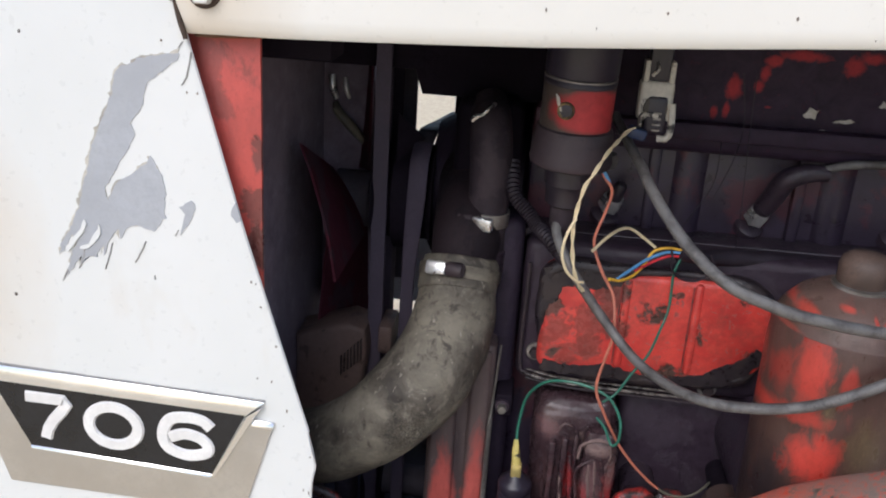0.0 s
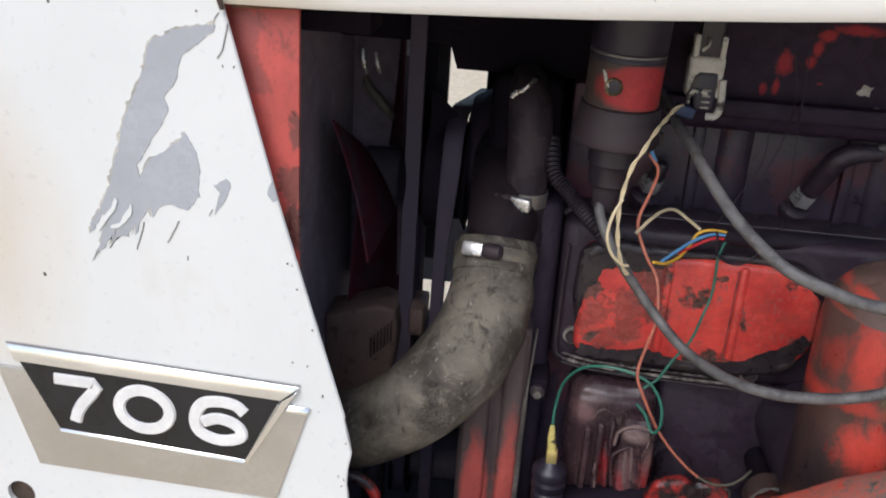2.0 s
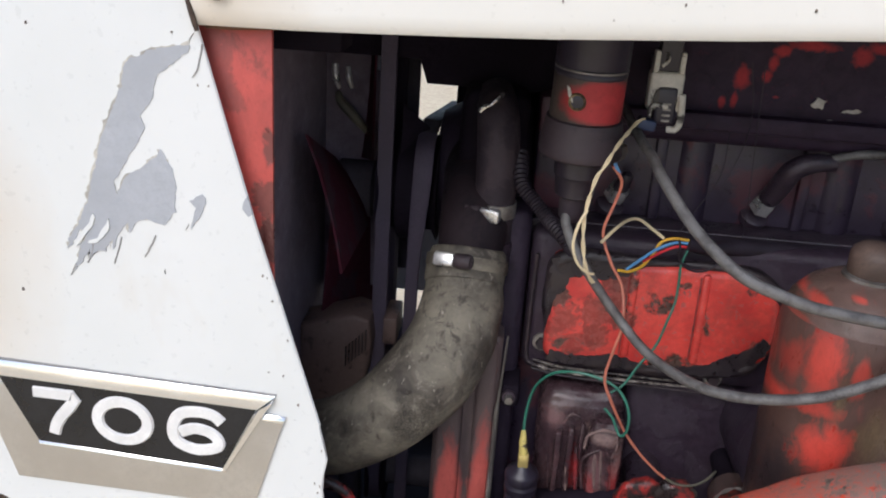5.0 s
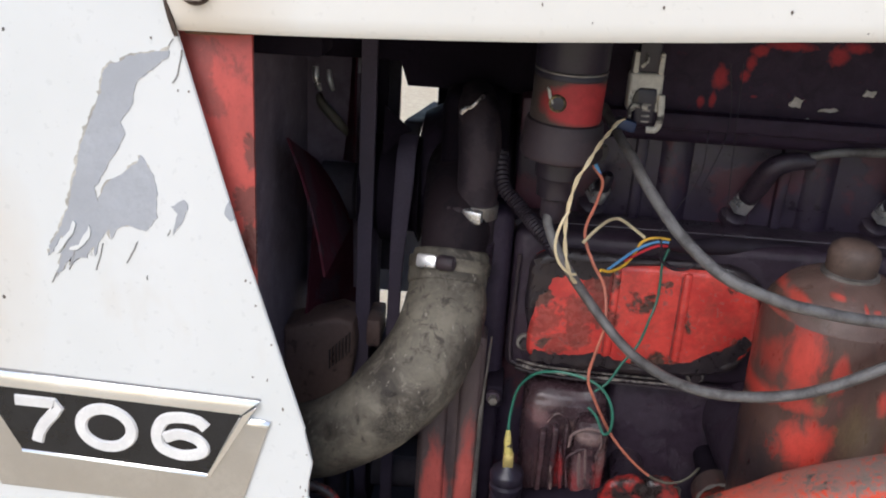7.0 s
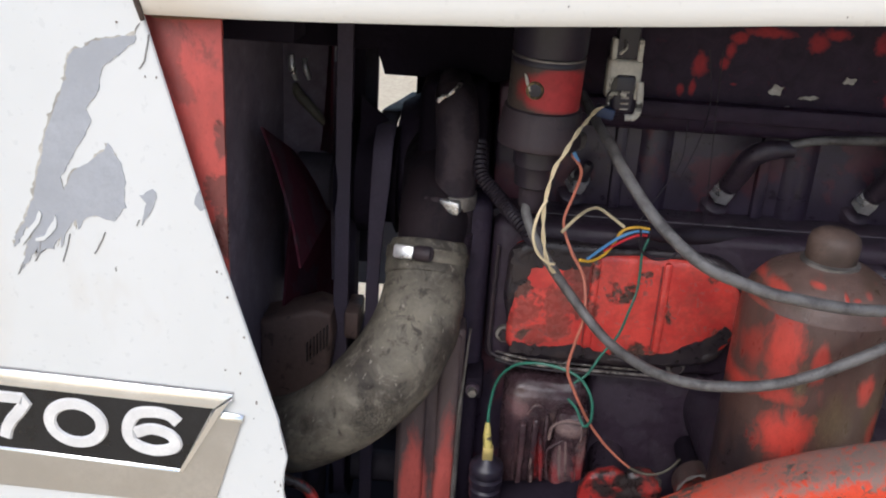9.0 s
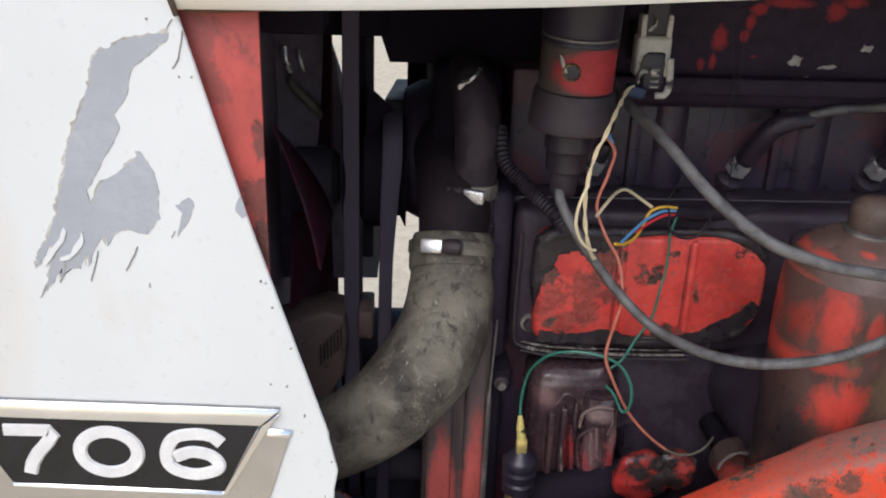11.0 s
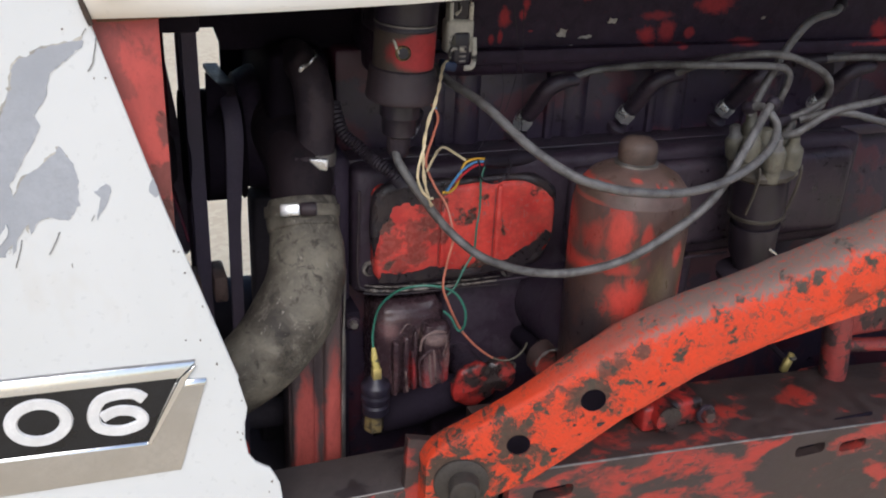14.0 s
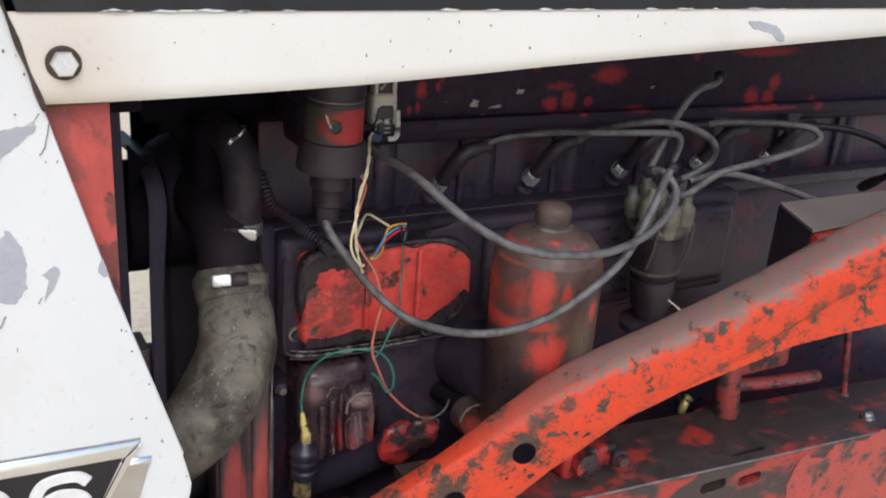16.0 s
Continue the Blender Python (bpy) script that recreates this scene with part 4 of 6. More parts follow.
def radiator():
    r = thing("radiator", (-0.27, 0.87, 0.75), "soot-black radiator core behind the fan", "radiator")
    part("core", box((-0.34, 0.59, 0.76), (-0.232, 1.16, 1.36), 0.006), "radiator", r)
    part("top_tank", box((-0.35, 0.58, 1.36), (-0.19, 1.17, 1.45), 0.02, 3), "pump", r)
    part("shroud", box((-0.206, 0.572, 0.76), (-0.200, 1.16, 1.37), 0.002), "radiator", r, "dusty black fan shroud")
    # Added block and sheet that trim the light sliver beside the belt.
    part("sliver_mask_top", box((-0.201, 0.600, 1.302), (-0.135, 0.640, 1.372), 0.003), "matte_black", r)
    part("guard", plate([(-0.1473, 1.2457), (-0.141, 1.195), (-0.1349, 1.1445), (-0.134, 1.022), (-0.202, 1.022), (-0.202, 1.34), (-0.1515, 1.34), (-0.1515, 1.2457)], 0.858, 0.862, 0.0008), "radiator", r, "dark sheet added beside the fan to trim the light sliver")
    return r


radiator()


# Two bright strokes and a pale curved tube in front of the guard sheet.
def shroud_marks():
    c = thing("shroud_marks", (-0.175, 0.852, 1.187), "two bright strokes and a pale bent tube before the fan shroud", "clip")
    part("prong", tube([(-0.1905, 0.850, 1.2510), (-0.1895, 0.848, 1.2400), (-0.1860, 0.850, 1.2280)], [0.0030, 0.0034, 0.0022], 10), "bright_hex", c)
    part("prong", tube([(-0.1780, 0.850, 1.2490), (-0.1765, 0.848, 1.2390), (-0.1735, 0.850, 1.2290)], [0.0022, 0.0030, 0.0018], 10), "bright_hex", c)
    part("pipe", tube([(-0.1880, 0.856, 1.2220), (-0.1840, 0.848, 1.2160), (-0.1733, 0.846, 1.2057), (-0.1650, 0.848, 1.1960), (-0.1590, 0.856, 1.1860)], [0.0030, 0.0044, 0.0048, 0.0042, 0.0030], 12), "bakelite", c, "dusty bent pipe")


shroud_marks()


def cooling_fan():
    c = Vector((-0.165, 0.85, 1.13))
    f = thing("cooling_fan", c - Vector((0, 0, 0.2)), "grimy dark red engine cooling fan at rest", "fan")
    part("hub", lathe([(0.015, -0.020), (0.028, -0.018), (0.028, 0.016), (0.02, 0.022)], c, (1, 0, 0), 28), "soot", f)
    for k in range(4):
        a = radians(90 * k - 12)
        bm = bmesh.new()
        rows = []
        for s in np.linspace(0, 1, 7):
            r = 0.03 + 0.130 * s
            w = 0.030 + 0.026 * s
            row = []
            for u in np.linspace(-1, 1, 5):
                y, z, x = r, u * w, u * 0.018 + 0.004 * (1 - u * u)
                row.append((x, y, z))
            rows.append(row)
        def spot(q, dx):
            x, y, z = q
            return c + Vector((x + dx, y * math.cos(a) - z * math.sin(a), y * math.sin(a) + z * math.cos(a)))
        fr = [[bm.verts.new(spot(q, 0)) for q in row] for row in rows]
        bk = [[bm.verts.new(spot(q, -0.002)) for q in row] for row in rows]
        for i in range(6):
            for j in range(4):
                bm.faces.new((fr[i][j], fr[i][j + 1], fr[i + 1][j + 1], fr[i + 1][j]))
                bm.faces.new((bk[i][j], bk[i + 1][j], bk[i + 1][j + 1], bk[i][j + 1]))
        for i in range(6):
            bm.faces.new((fr[i][0], fr[i + 1][0], bk[i + 1][0], bk[i][0]))
            bm.faces.new((fr[i][4], bk[i][4], bk[i + 1][4], fr[i + 1][4]))
        bm.faces.new(fr[6] + bk[6][::-1])
        bm.faces.new(bk[0] + fr[0][::-1])
        part("blade", bm, "fan", f)
    return f


cooling_fan()


def belt(x, cy, r, top, low, width=0.0165, thick=0.010):
    b = thing("fan_belt", (x, cy, low - r), "black rubber fan belt, stretched straight between pulleys", "belt", group="fan belts")
    path = [(cy - r, z) for z in np.linspace(low, top, 12)]
    path += [(cy - r * math.cos(t), top + r * math.sin(t)) for t in np.linspace(0, math.pi, 20)[1:]]
    path += [(cy + r, z) for z in np.linspace(top, low, 12)[1:]]
    path += [(cy + r * math.cos(t), low - r * math.sin(t)) for t in np.linspace(0, math.pi, 20)[1:-1]]
    n = len(path)
    for name, prof in (("back", ((-0.98, 0.0), (-0.9, 0.0016), (0.9, 0.0016), (0.98, 0.0), (0.96, -0.002), (-0.96, -0.002))), ("wedge", ((-0.95, -0.0018), (0.95, -0.0018), (0.62, -thick), (-0.62, -thick)))):
        bm = bmesh.new()
        rings = []
        for i, (y, z) in enumerate(path):
            dy, dz = path[(i + 1) % n][0] - path[i - 1][0], path[(i + 1) % n][1] - path[i - 1][1]
            s = math.hypot(dy, dz)
            ny, nz = -dz / s, dy / s
            rings.append([bm.verts.new((x + u * width / 2, y + ny * d, z + nz * d)) for u, d in prof])
        for a, b2 in zip(rings, rings[1:] + rings[:1]):
            for k in range(len(prof)):
                bm.faces.new((a[k], a[(k + 1) % len(prof)], b2[(k + 1) % len(prof)], b2[k]))
        part(name, bm, "belt", b)
    return b


belt(-0.1285, 0.811, 0.035, 1.36, 0.84, 0.0145)


def brace():
    b = thing("generator_brace", (-0.097, 0.77, 0.75), "flat dark steel brace standing before the pulley", "brace")
    for name, pts, mat, label in (
            ("bar", [(-0.0995, 0.772, 0.752), (-0.0988, 0.768, 0.95), (-0.0978, 0.768, 1.08), (-0.0938, 0.769, 1.165), (-0.0935, 0.774, 1.186), (-0.0935, 0.784, 1.196), (-0.0935, 0.800, 1.2025)], "belt", ""),
            ("top_arm", [(-0.0935, 0.800, 1.2025), (-0.0930, 0.820, 1.2070), (-0.0920, 0.838, 1.2080), (-0.0880, 0.930, 1.1960), (-0.0830, 1.040, 1.1825)], "cup", "dusty arm bent back over the pulley")):
        bm = bmesh.new()
        line = spline(pts, 8)
        rows = []
        for i, q in enumerate(line):
            t = (line[min(i + 1, len(line) - 1)] - line[max(i - 1, 0)]).normalized()
            across = Vector((1, 0, 0))
            across = (across - t * across.dot(t)).normalized()
            out = t.cross(across)
            half = np.interp(q.z, (1.08, 1.165), (0.0060, 0.0084))
            rows.append([bm.verts.new(q + across * (u * half) + out * (w * 0.0022)) for u, w in ((-1, -0.6), (-0.85, -1), (0.85, -1), (1, -0.6), (1, 1), (-1, 1))])
        for a, c in zip(rows[:-1], rows[1:]):
            for k in range(6):
                bm.faces.new((a[k], a[(k + 1) % 6], c[(k + 1) % 6], c[k]))
        bm.faces.new(rows[0])
        bm.faces.new(rows[-1][::-1])
        part(name, bm, mat, b, label)
    # Black triangle added to close the lower left corner of the bright gap.
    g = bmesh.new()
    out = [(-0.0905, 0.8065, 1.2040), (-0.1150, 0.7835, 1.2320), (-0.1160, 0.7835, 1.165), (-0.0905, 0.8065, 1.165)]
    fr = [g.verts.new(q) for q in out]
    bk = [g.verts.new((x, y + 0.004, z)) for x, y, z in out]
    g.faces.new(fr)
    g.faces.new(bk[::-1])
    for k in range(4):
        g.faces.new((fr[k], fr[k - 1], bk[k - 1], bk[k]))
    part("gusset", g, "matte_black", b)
    return b


brace()


def pulley(z, name, r, label, grooves=(-0.1285, -0.097), y=0.825):
    x0, x1 = grooves[0] - 0.010, grooves[-1] + 0.0095
    p = thing(name, (-0.11, y, z - r), label, "pulley")
    prof = [(0.02, x0), (r, x0)]
    for g in grooves:
        prof += [(r, g - 0.009), (r - 0.010, g - 0.004), (r - 0.010, g + 0.004), (r, g + 0.009)]
    prof += [(r, x1), (0.02, x1)]
    part("sheave", lathe(prof, (0, y, z), (1, 0, 0), 48), "matte_black", p)
    part("shaft", lathe([(0.016, x1 - 0.002), (0.016, 0.05)], (0, y, z), (1, 0, 0), 20), "soot", p)
    return p


pulley(1.150, "water_pump_pulley", 0.0555, "black greasy water pump pulley", (-0.1265, -0.0905))
pulley(0.84, "crank_pulley", 0.033, "black greasy crankshaft pulley", (-0.1265,), 0.801)
pulley(1.36, "upper_pulley", 0.033, "black greasy upper belt pulley", (-0.1265,), 0.801)


def generator():
    g = thing("generator_end", (-0.155, 0.76, 0.94), "dusty mauve-brown cast generator end with short fins", "generator")
    part("housing", plate([(-0.200, 0.925), (-0.172, 0.945), (-0.150, 0.945), (-0.135, 0.972), (-0.131, 1.010), (-0.134, 1.032), (-0.150, 1.037), (-0.200, 1.020)], 0.752, 0.80, 0.005, 3), "generator", g)
    for k in range(7):
        x = -0.1560 + 0.0031 * k
        part("fin", box((x, 0.7495, 0.984 + 0.0030 * k), (x + 0.0014, 0.757, 1.004 + 0.0032 * k), 0.0005, 1), "smear", g)
    part("fin", box((-0.122, 0.755, 1.008), (-0.1085, 0.80, 1.036), 0.003, 2), "generator", g)
    part("bracket", tube([(-0.157, 0.79, 0.95), (-0.157, 0.80, 0.90), (-0.157, 0.80, 0.74)], 0.012, 10), "soot", g)
    return g


generator()


# ---- engine ----
def engine_block():
    e = thing("engine_block", (0.45, 0.9, 0.80), "black grease-covered cast iron engine block with traces of red", "engine")
    part("crankcase", box((0.004, 0.762, 0.74), (1.25, 1.00, 1.150), 0.008), "grease_ribs", e)
    part("cylinder_head", box((0.004, 0.772, 1.148), (1.25, 0.99, 1.252), 0.006), "grease_ribs", e)
    part("head_flange", box((0.034, 0.716, 1.2445), (1.25, 1.0, 1.2585), 0.003), "valve", e)
    valve_cover = part("valve_cover", box((0.03, 0.7285, 1.2300), (1.22, 0.98, 1.43), 0.012, 4), "valve", e, "greasy valve cover with red paint patches")
    part("front_cover", box((-0.030, 0.715, 0.74), (0.006, 1.0, 1.165), 0.010, 3), "pump", e)
    # bosses between the spark plugs
    for x in (0.142, 0.266, 0.391, 0.520, 0.64, 0.76, 0.88):
        part("boss", lathe([(0.017, 0), (0.0185, 0.004), (0.0185, 0.10), (0.017, 0.104)], (x, 0.784, 1.148), (0, 0, 1), 20), "grease_ribs", e)
        part("boss", box((x - 0.036, 0.766, 1.150), (x - 0.026, 0.778, 1.243), 0.003, 2), "grease_ribs", e)
    for x in (0.563, 0.692):
        part("lug", plate([(x - 0.013, 1.2450), (x + 0.014, 1.2450), (x + 0.004, 1.2260), (x - 0.006, 1.2200)], 0.718, 0.772, 0.002), "soot", e, "dusty lug under the flange")
    part("ledge", box((0.004, 0.742, 1.138), (1.25, 0.78, 1.152), 0.004), "grease", e)
    # bright chips where the paint fell off the valve cover
    rnd = random.Random(8)
    for x, z, w, h in ((0.2190, 1.2710, 0.0109, 0.0081), (0.2446, 1.2664, 0.0173, 0.0032), (0.2291, 1.2583, 0.0046, 0.0021), (0.2737, 1.2817, 0.0120, 0.0056), (0.455, 1.282, 0.004, 0.003)):
        q = [(x - w / 2, z - h / 3), (x - w / 5, z + h / 2), (x + w / 2, z + h / 3), (x + w / 3, z - h / 2)]
        part("bare_chip", plate(ragged(q, 0.0010, 0.0019, rnd.random() * 8), 0.7272, 0.729, 0), "dull_steel", valve_cover, "bright chip of bare metal")
    return e


engine_block()


def spark_plug(x):
    s = thing("spark_plug", (x, 0.76, 1.172), "spark plug with steel hex and black rubber boot", "spark plug", group="spark plugs")
    axis = Vector((0.22, -0.56, 0.80)).normalized()
    base = Vector((x - 0.006, 0.774, 1.160))
    part("seat", lathe([(0.013, -0.004), (0.013, 0.003), (0.010, 0.005)], base, axis, 20), "grease", s)
    part("hex", hexagon(base + axis * 0.012, axis, 0.0102, 0.014), "bright_hex", s, "bright steel hex")
    tip = base + axis * 0.026
    up = tip + axis * 0.042
    bend = up + Vector((0.014, -0.004, 0.008))
    if x < 0.1:
        part("insulator", lathe([(0.0070, 0), (0.0062, 0.006), (0.0050, 0.016), (0.003, 0.018)], tip, axis, 16), "cap_dark", s)
        return s
    part("boot", tube([tip, tip + axis * 0.018, up, bend, bend + Vector((0.016, 0, 0.001))], [0.0086, 0.0092, 0.0090, 0.0080, 0.0062], 14), "grease", s, "black rubber boot")
    if x > 0.4:
        part("lead", tube([bend + Vector((0.012, 0, 0.001)), bend + Vector((0.03, 0.012, 0.0)), bend + Vector((0.042, 0.036, -0.012))], 0.0045, 10), "cable_dark", s)
    return s


for px in (0.0800, 0.2050, 0.3270, 0.4570, 0.585, 0.71):
    spark_plug(px)


def tappet_cover():
    t = thing("tappet_cover", (0.15, 0.72, 1.02), "bright red pressed-steel tappet cover, greasy at its flange", "engine cover")
    part("flange", box((0.008, 0.716, 1.018), (0.62, 0.764, 1.150), 0.010, 3), "flange", t)
    outline = []
    for cx, cz, r, a0 in ((0.180, 1.076, 0.036, -90), (0.180, 1.098, 0.036, 0), (0.036, 1.124, 0.011, 90), (0.036, 1.050, 0.011, 180)):
        outline += [(cx + r * math.cos(radians(a0 + 15 * k)), cz + r * math.sin(radians(a0 + 15 * k))) for k in range(7)]
    bm = plate(outline, 0.697, 0.722, 0.007, 4)
    bulge = part("bulge", bm, "cover", t, "red bulged cover plate")
    part("bulge", box((0.235, 0.700, 1.036), (0.60, 0.722, 1.138), 0.012, 4), "grease", t, "black greasy cover plate")
    for x in (0.090, 0.148):
        part("rib", box((x, 0.6945, 1.049), (x + 0.007, 0.71, 1.131), 0.003, 2), "cover", bulge)
        # The rib's shadow is coloured in as a narrow dark red strip.
        part("crease", box((x - 0.0018, 0.6966, 1.052), (x - 0.0002, 0.71, 1.128), 0.0003, 1), "maroon", bulge, "dark red line for the shadow beside the rib")
    # caked grime over the red paint
    for k, q in enumerate((
            [(0.024, 1.134), (0.100, 1.134), (0.088, 1.124), (0.062, 1.117), (0.055, 1.121), (0.041, 1.118), (0.036, 1.103), (0.029, 1.098), (0.026, 1.086)],
            [(0.028, 1.0385), (0.030, 1.050), (0.060, 1.046), (0.085, 1.052), (0.112, 1.0435), (0.135, 1.044), (0.160, 1.049), (0.176, 1.058), (0.190, 1.064), (0.206, 1.078), (0.214, 1.072), (0.196, 1.046), (0.176, 1.0395)])):
        part("grime_patch", plate(ragged(q, 0.002, 0.0030, k * 2.3), 0.6961, 0.6975, 0), "smear", bulge, "patch of caked grime")
    rim = [(0.027, 0.7040, 1.060), (0.0262, 0.7035, 1.085), (0.0268, 0.7030, 1.115), (0.034, 0.7030, 1.1325), (0.060, 0.7030, 1.1345), (0.095, 0.7035, 1.1345), (0.128, 0.7045, 1.1350), (0.165, 0.7045, 1.1350), (0.192, 0.7040, 1.1300), (0.2085, 0.7045, 1.1160), (0.2155, 0.706, 1.098)]
    part("grime_bead", tube(rim, [0.001, 0.0050, 0.0068, 0.0075, 0.0072, 0.0060, 0.0035, 0.0050, 0.0075, 0.0065, 0.001], 12, 10, lumps=0.35), "smear", bulge, "bead of grease along the rim")
    low = [(0.030, 0.7030, 1.0400), (0.070, 0.7030, 1.0385), (0.120, 0.7030, 1.0385), (0.165, 0.7030, 1.0400), (0.198, 0.703, 1.0500), (0.213, 0.705, 1.072)]
    part("grime_bead", tube(low, [0.003, 0.0055, 0.0065, 0.0065, 0.0070, 0.002], 12, 10, lumps=0.35), "smear", bulge, "bead of grease along the rim")
    lip = [(0.0125, 0.713, 1.13), (0.0115, 0.712, 1.04), (0.018, 0.711, 1.0265), (0.05, 0.709, 1.0225), (0.12, 0.709, 1.0205), (0.22, 0.711, 1.0195)]
    part("gasket_lip", tube(lip[:3], 0.0016, 8), "cup", t)
    for k, (dy, dz, r) in enumerate(((0.0, 0.0, 0.0017), (0.0005, 0.0045, 0.0013), (0.003, -0.005, 0.0016))):
        part("gasket_lip", tube([(x, y + dy, z + dz) for x, y, z in lip[2:-1]] + [(0.165, 0.711, 1.0195 + dz)], [r, r, r, r * 0.8, r * 0.5], 8, lumps=0.3), "worn_steel" if k < 2 else "cup", t, "worn gasket edge")
    part("gasket_lip", tube([(0.16, 0.711, 1.0195), (0.30, 0.712, 1.0185), (0.45, 0.712, 1.0185)], 0.0018, 8), "grease", t)
    for x, z in ((0.0245, 1.0475), (0.0745, 1.0295), (0.175, 1.0285)):
        bolt_thing((x, 0.7155, z), (0, -1, 0), 0.0055, 0.005, "cup", "dull_steel", "", t)
    return t


tappet_cover()


def front_plate():
    f = thing("timing_cover", (-0.035, 0.70, 0.76), "worn red timing cover with vertical ribs and steel edge", "engine cover")
    part("plate", box((-0.064, 0.690, 0.74), (-0.009, 0.725, 1.060), 0.004, 3), "front_red", f)
    part("rib", box((-0.062, 0.685, 0.76), (-0.0385, 0.70, 1.052), 0.0045, 3), "front_red", f)
    part("rib", box((-0.0295, 0.685, 0.76), (-0.0115, 0.70, 1.056), 0.0045, 3), "front_red", f)
    part("edge_strip", tube([(-0.0055, 0.694, 1.060), (-0.0085, 0.689, 1.005), (-0.0095, 0.686, 0.985), (-0.0098, 0.686, 0.94), (-0.0100, 0.686, 0.90), (-0.0100, 0.686, 0.77)], [0.0010, 0.0012, 0.0022, 0.0024, 0.0024, 0.0022], 8), "dull_steel", f, "bare steel edge")
    bolt_thing((0.0000, 0.688, 1.0050), (0, -1, 0), 0.0042, 0.006, "dull_steel", "grease", "", f)
    part("lug", box((-0.007, 0.690, 0.993), (0.009, 0.73, 1.015), 0.004), "matte_black", f)
    return f


front_plate()


def pump_casting():
    c = thing("governor_housing", (0.065, 0.72, 0.88), "scuffed dark red ribbed casting low on engine block", "engine casting")
    part("body", lumpy(box((0.030, 0.702, 0.86), (0.104, 0.768, 1.008), 0.016, 3), 0.0030, 55, 3), "cast_pink", c)
    for k, (x, w, y, top) in enumerate(((0.045, 0.005, 0.6935, 0.970), (0.0555, 0.005, 0.692, 0.976), (0.0655, 0.004, 0.692, 0.982))):
        part("rib", lumpy(box((x, y, 0.885), (x + w, 0.71, top), 0.0015, 2), 0.0011, 90, 3, k * 3.1), "cast_pink", c)
    part("raised_block", lumpy(box((0.0745, 0.685, 0.896), (0.1040, 0.71, 0.990), 0.007, 2), 0.0030, 60, 4, 5.0), "cast_pink", c)
    for name, r, mat, pts in (
            ("pale_ridge", 0.0020, "cast_edge", [(0.0697, 0.6850, 0.9629), (0.0721, 0.6850, 0.9760), (0.0833, 0.6850, 0.9824), (0.0970, 0.6850, 0.9815)]),
            ("pale_ridge", 0.0014, "cast_pink", [(0.0720, 0.6850, 0.9213), (0.0690, 0.6850, 0.9476), (0.0737, 0.6850, 0.9568), (0.0835, 0.6850, 0.9631)]),
            ("pale_ridge", 0.0014, "cast_edge", [(0.0831, 0.6848, 0.9225), (0.0805, 0.6848, 0.9445), (0.0799, 0.6848, 0.9575)]),
            ("pale_ridge", 0.0012, "cast_edge", [(0.0883, 0.6846, 0.9232), (0.0845, 0.6846, 0.9624)]),
            ("red_ridge", 0.0026, "cast_pink", [(0.0949, 0.6848, 0.9214), (0.0923, 0.6848, 0.9500), (0.0886, 0.6848, 0.9670)]),
            ("pale_ridge", 0.0010, "cast_edge", [(0.0960, 0.6842, 0.9242), (0.0938, 0.6842, 0.9527), (0.0976, 0.6842, 0.9682), (0.0964, 0.6842, 0.9788)]),
            ("red_ridge", 0.0022, "cast_pink", [(0.0673, 0.6890, 0.9180), (0.0630, 0.6890, 0.9618)]),
            ("pale_ridge", 0.0014, "cast_edge", [(0.0587, 0.6890, 0.9149), (0.0564, 0.6890, 0.9393)]),
            ("pale_ridge", 0.0012, "cast_pink", [(0.0426, 0.6900, 0.9148), (0.0381, 0.6900, 0.9632)]),
            ("pale_ridge", 0.0013, "cast_pink", [(0.0496, 0.6900, 0.9836), (0.0561, 0.6900, 0.9927), (0.0646, 0.6900, 0.9892), (0.0682, 0.6900, 0.9810)]),
            ("pale_ridge", 0.0012, "cast_pink", [(0.0733, 0.6890, 0.9843), (0.0752, 0.6890, 0.9925), (0.0813, 0.6890, 0.9871)])):
        part(name, tube(pts, [r * 0.7, r, r, r * 0.6], 8, 8, lumps=0.6), mat, c)
    part("foot", tube([(0.02, 0.695, 0.885), (0.06, 0.690, 0.893), (0.11, 0.69, 0.905), (0.15, 0.70, 0.90)], 0.019, 14), "matte_black", c)
    return c


pump_casting()


def lower_side():
    s = thing("oil_gallery_casting", (0.3, 0.75, 0.80), "black oily lower engine side with pump mount", "engine casting")
    part("mount", box((0.105, 0.725, 0.80), (0.42, 0.768, 1.016), 0.014, 3), "flange", s)
    part("neck", lathe([(0.045, 0), (0.045, 0.16)], (0.236, 0.60, 0.985), (0, 1, 0), 28), "flange", s)
    part("foot_boss", lathe([(0.03, 0), (0.034, 0.005), (0.034, 0.11)], (0.345, 0.66, 0.97), (0, 1, 0), 24), "flange", s)
    return s


lower_side()


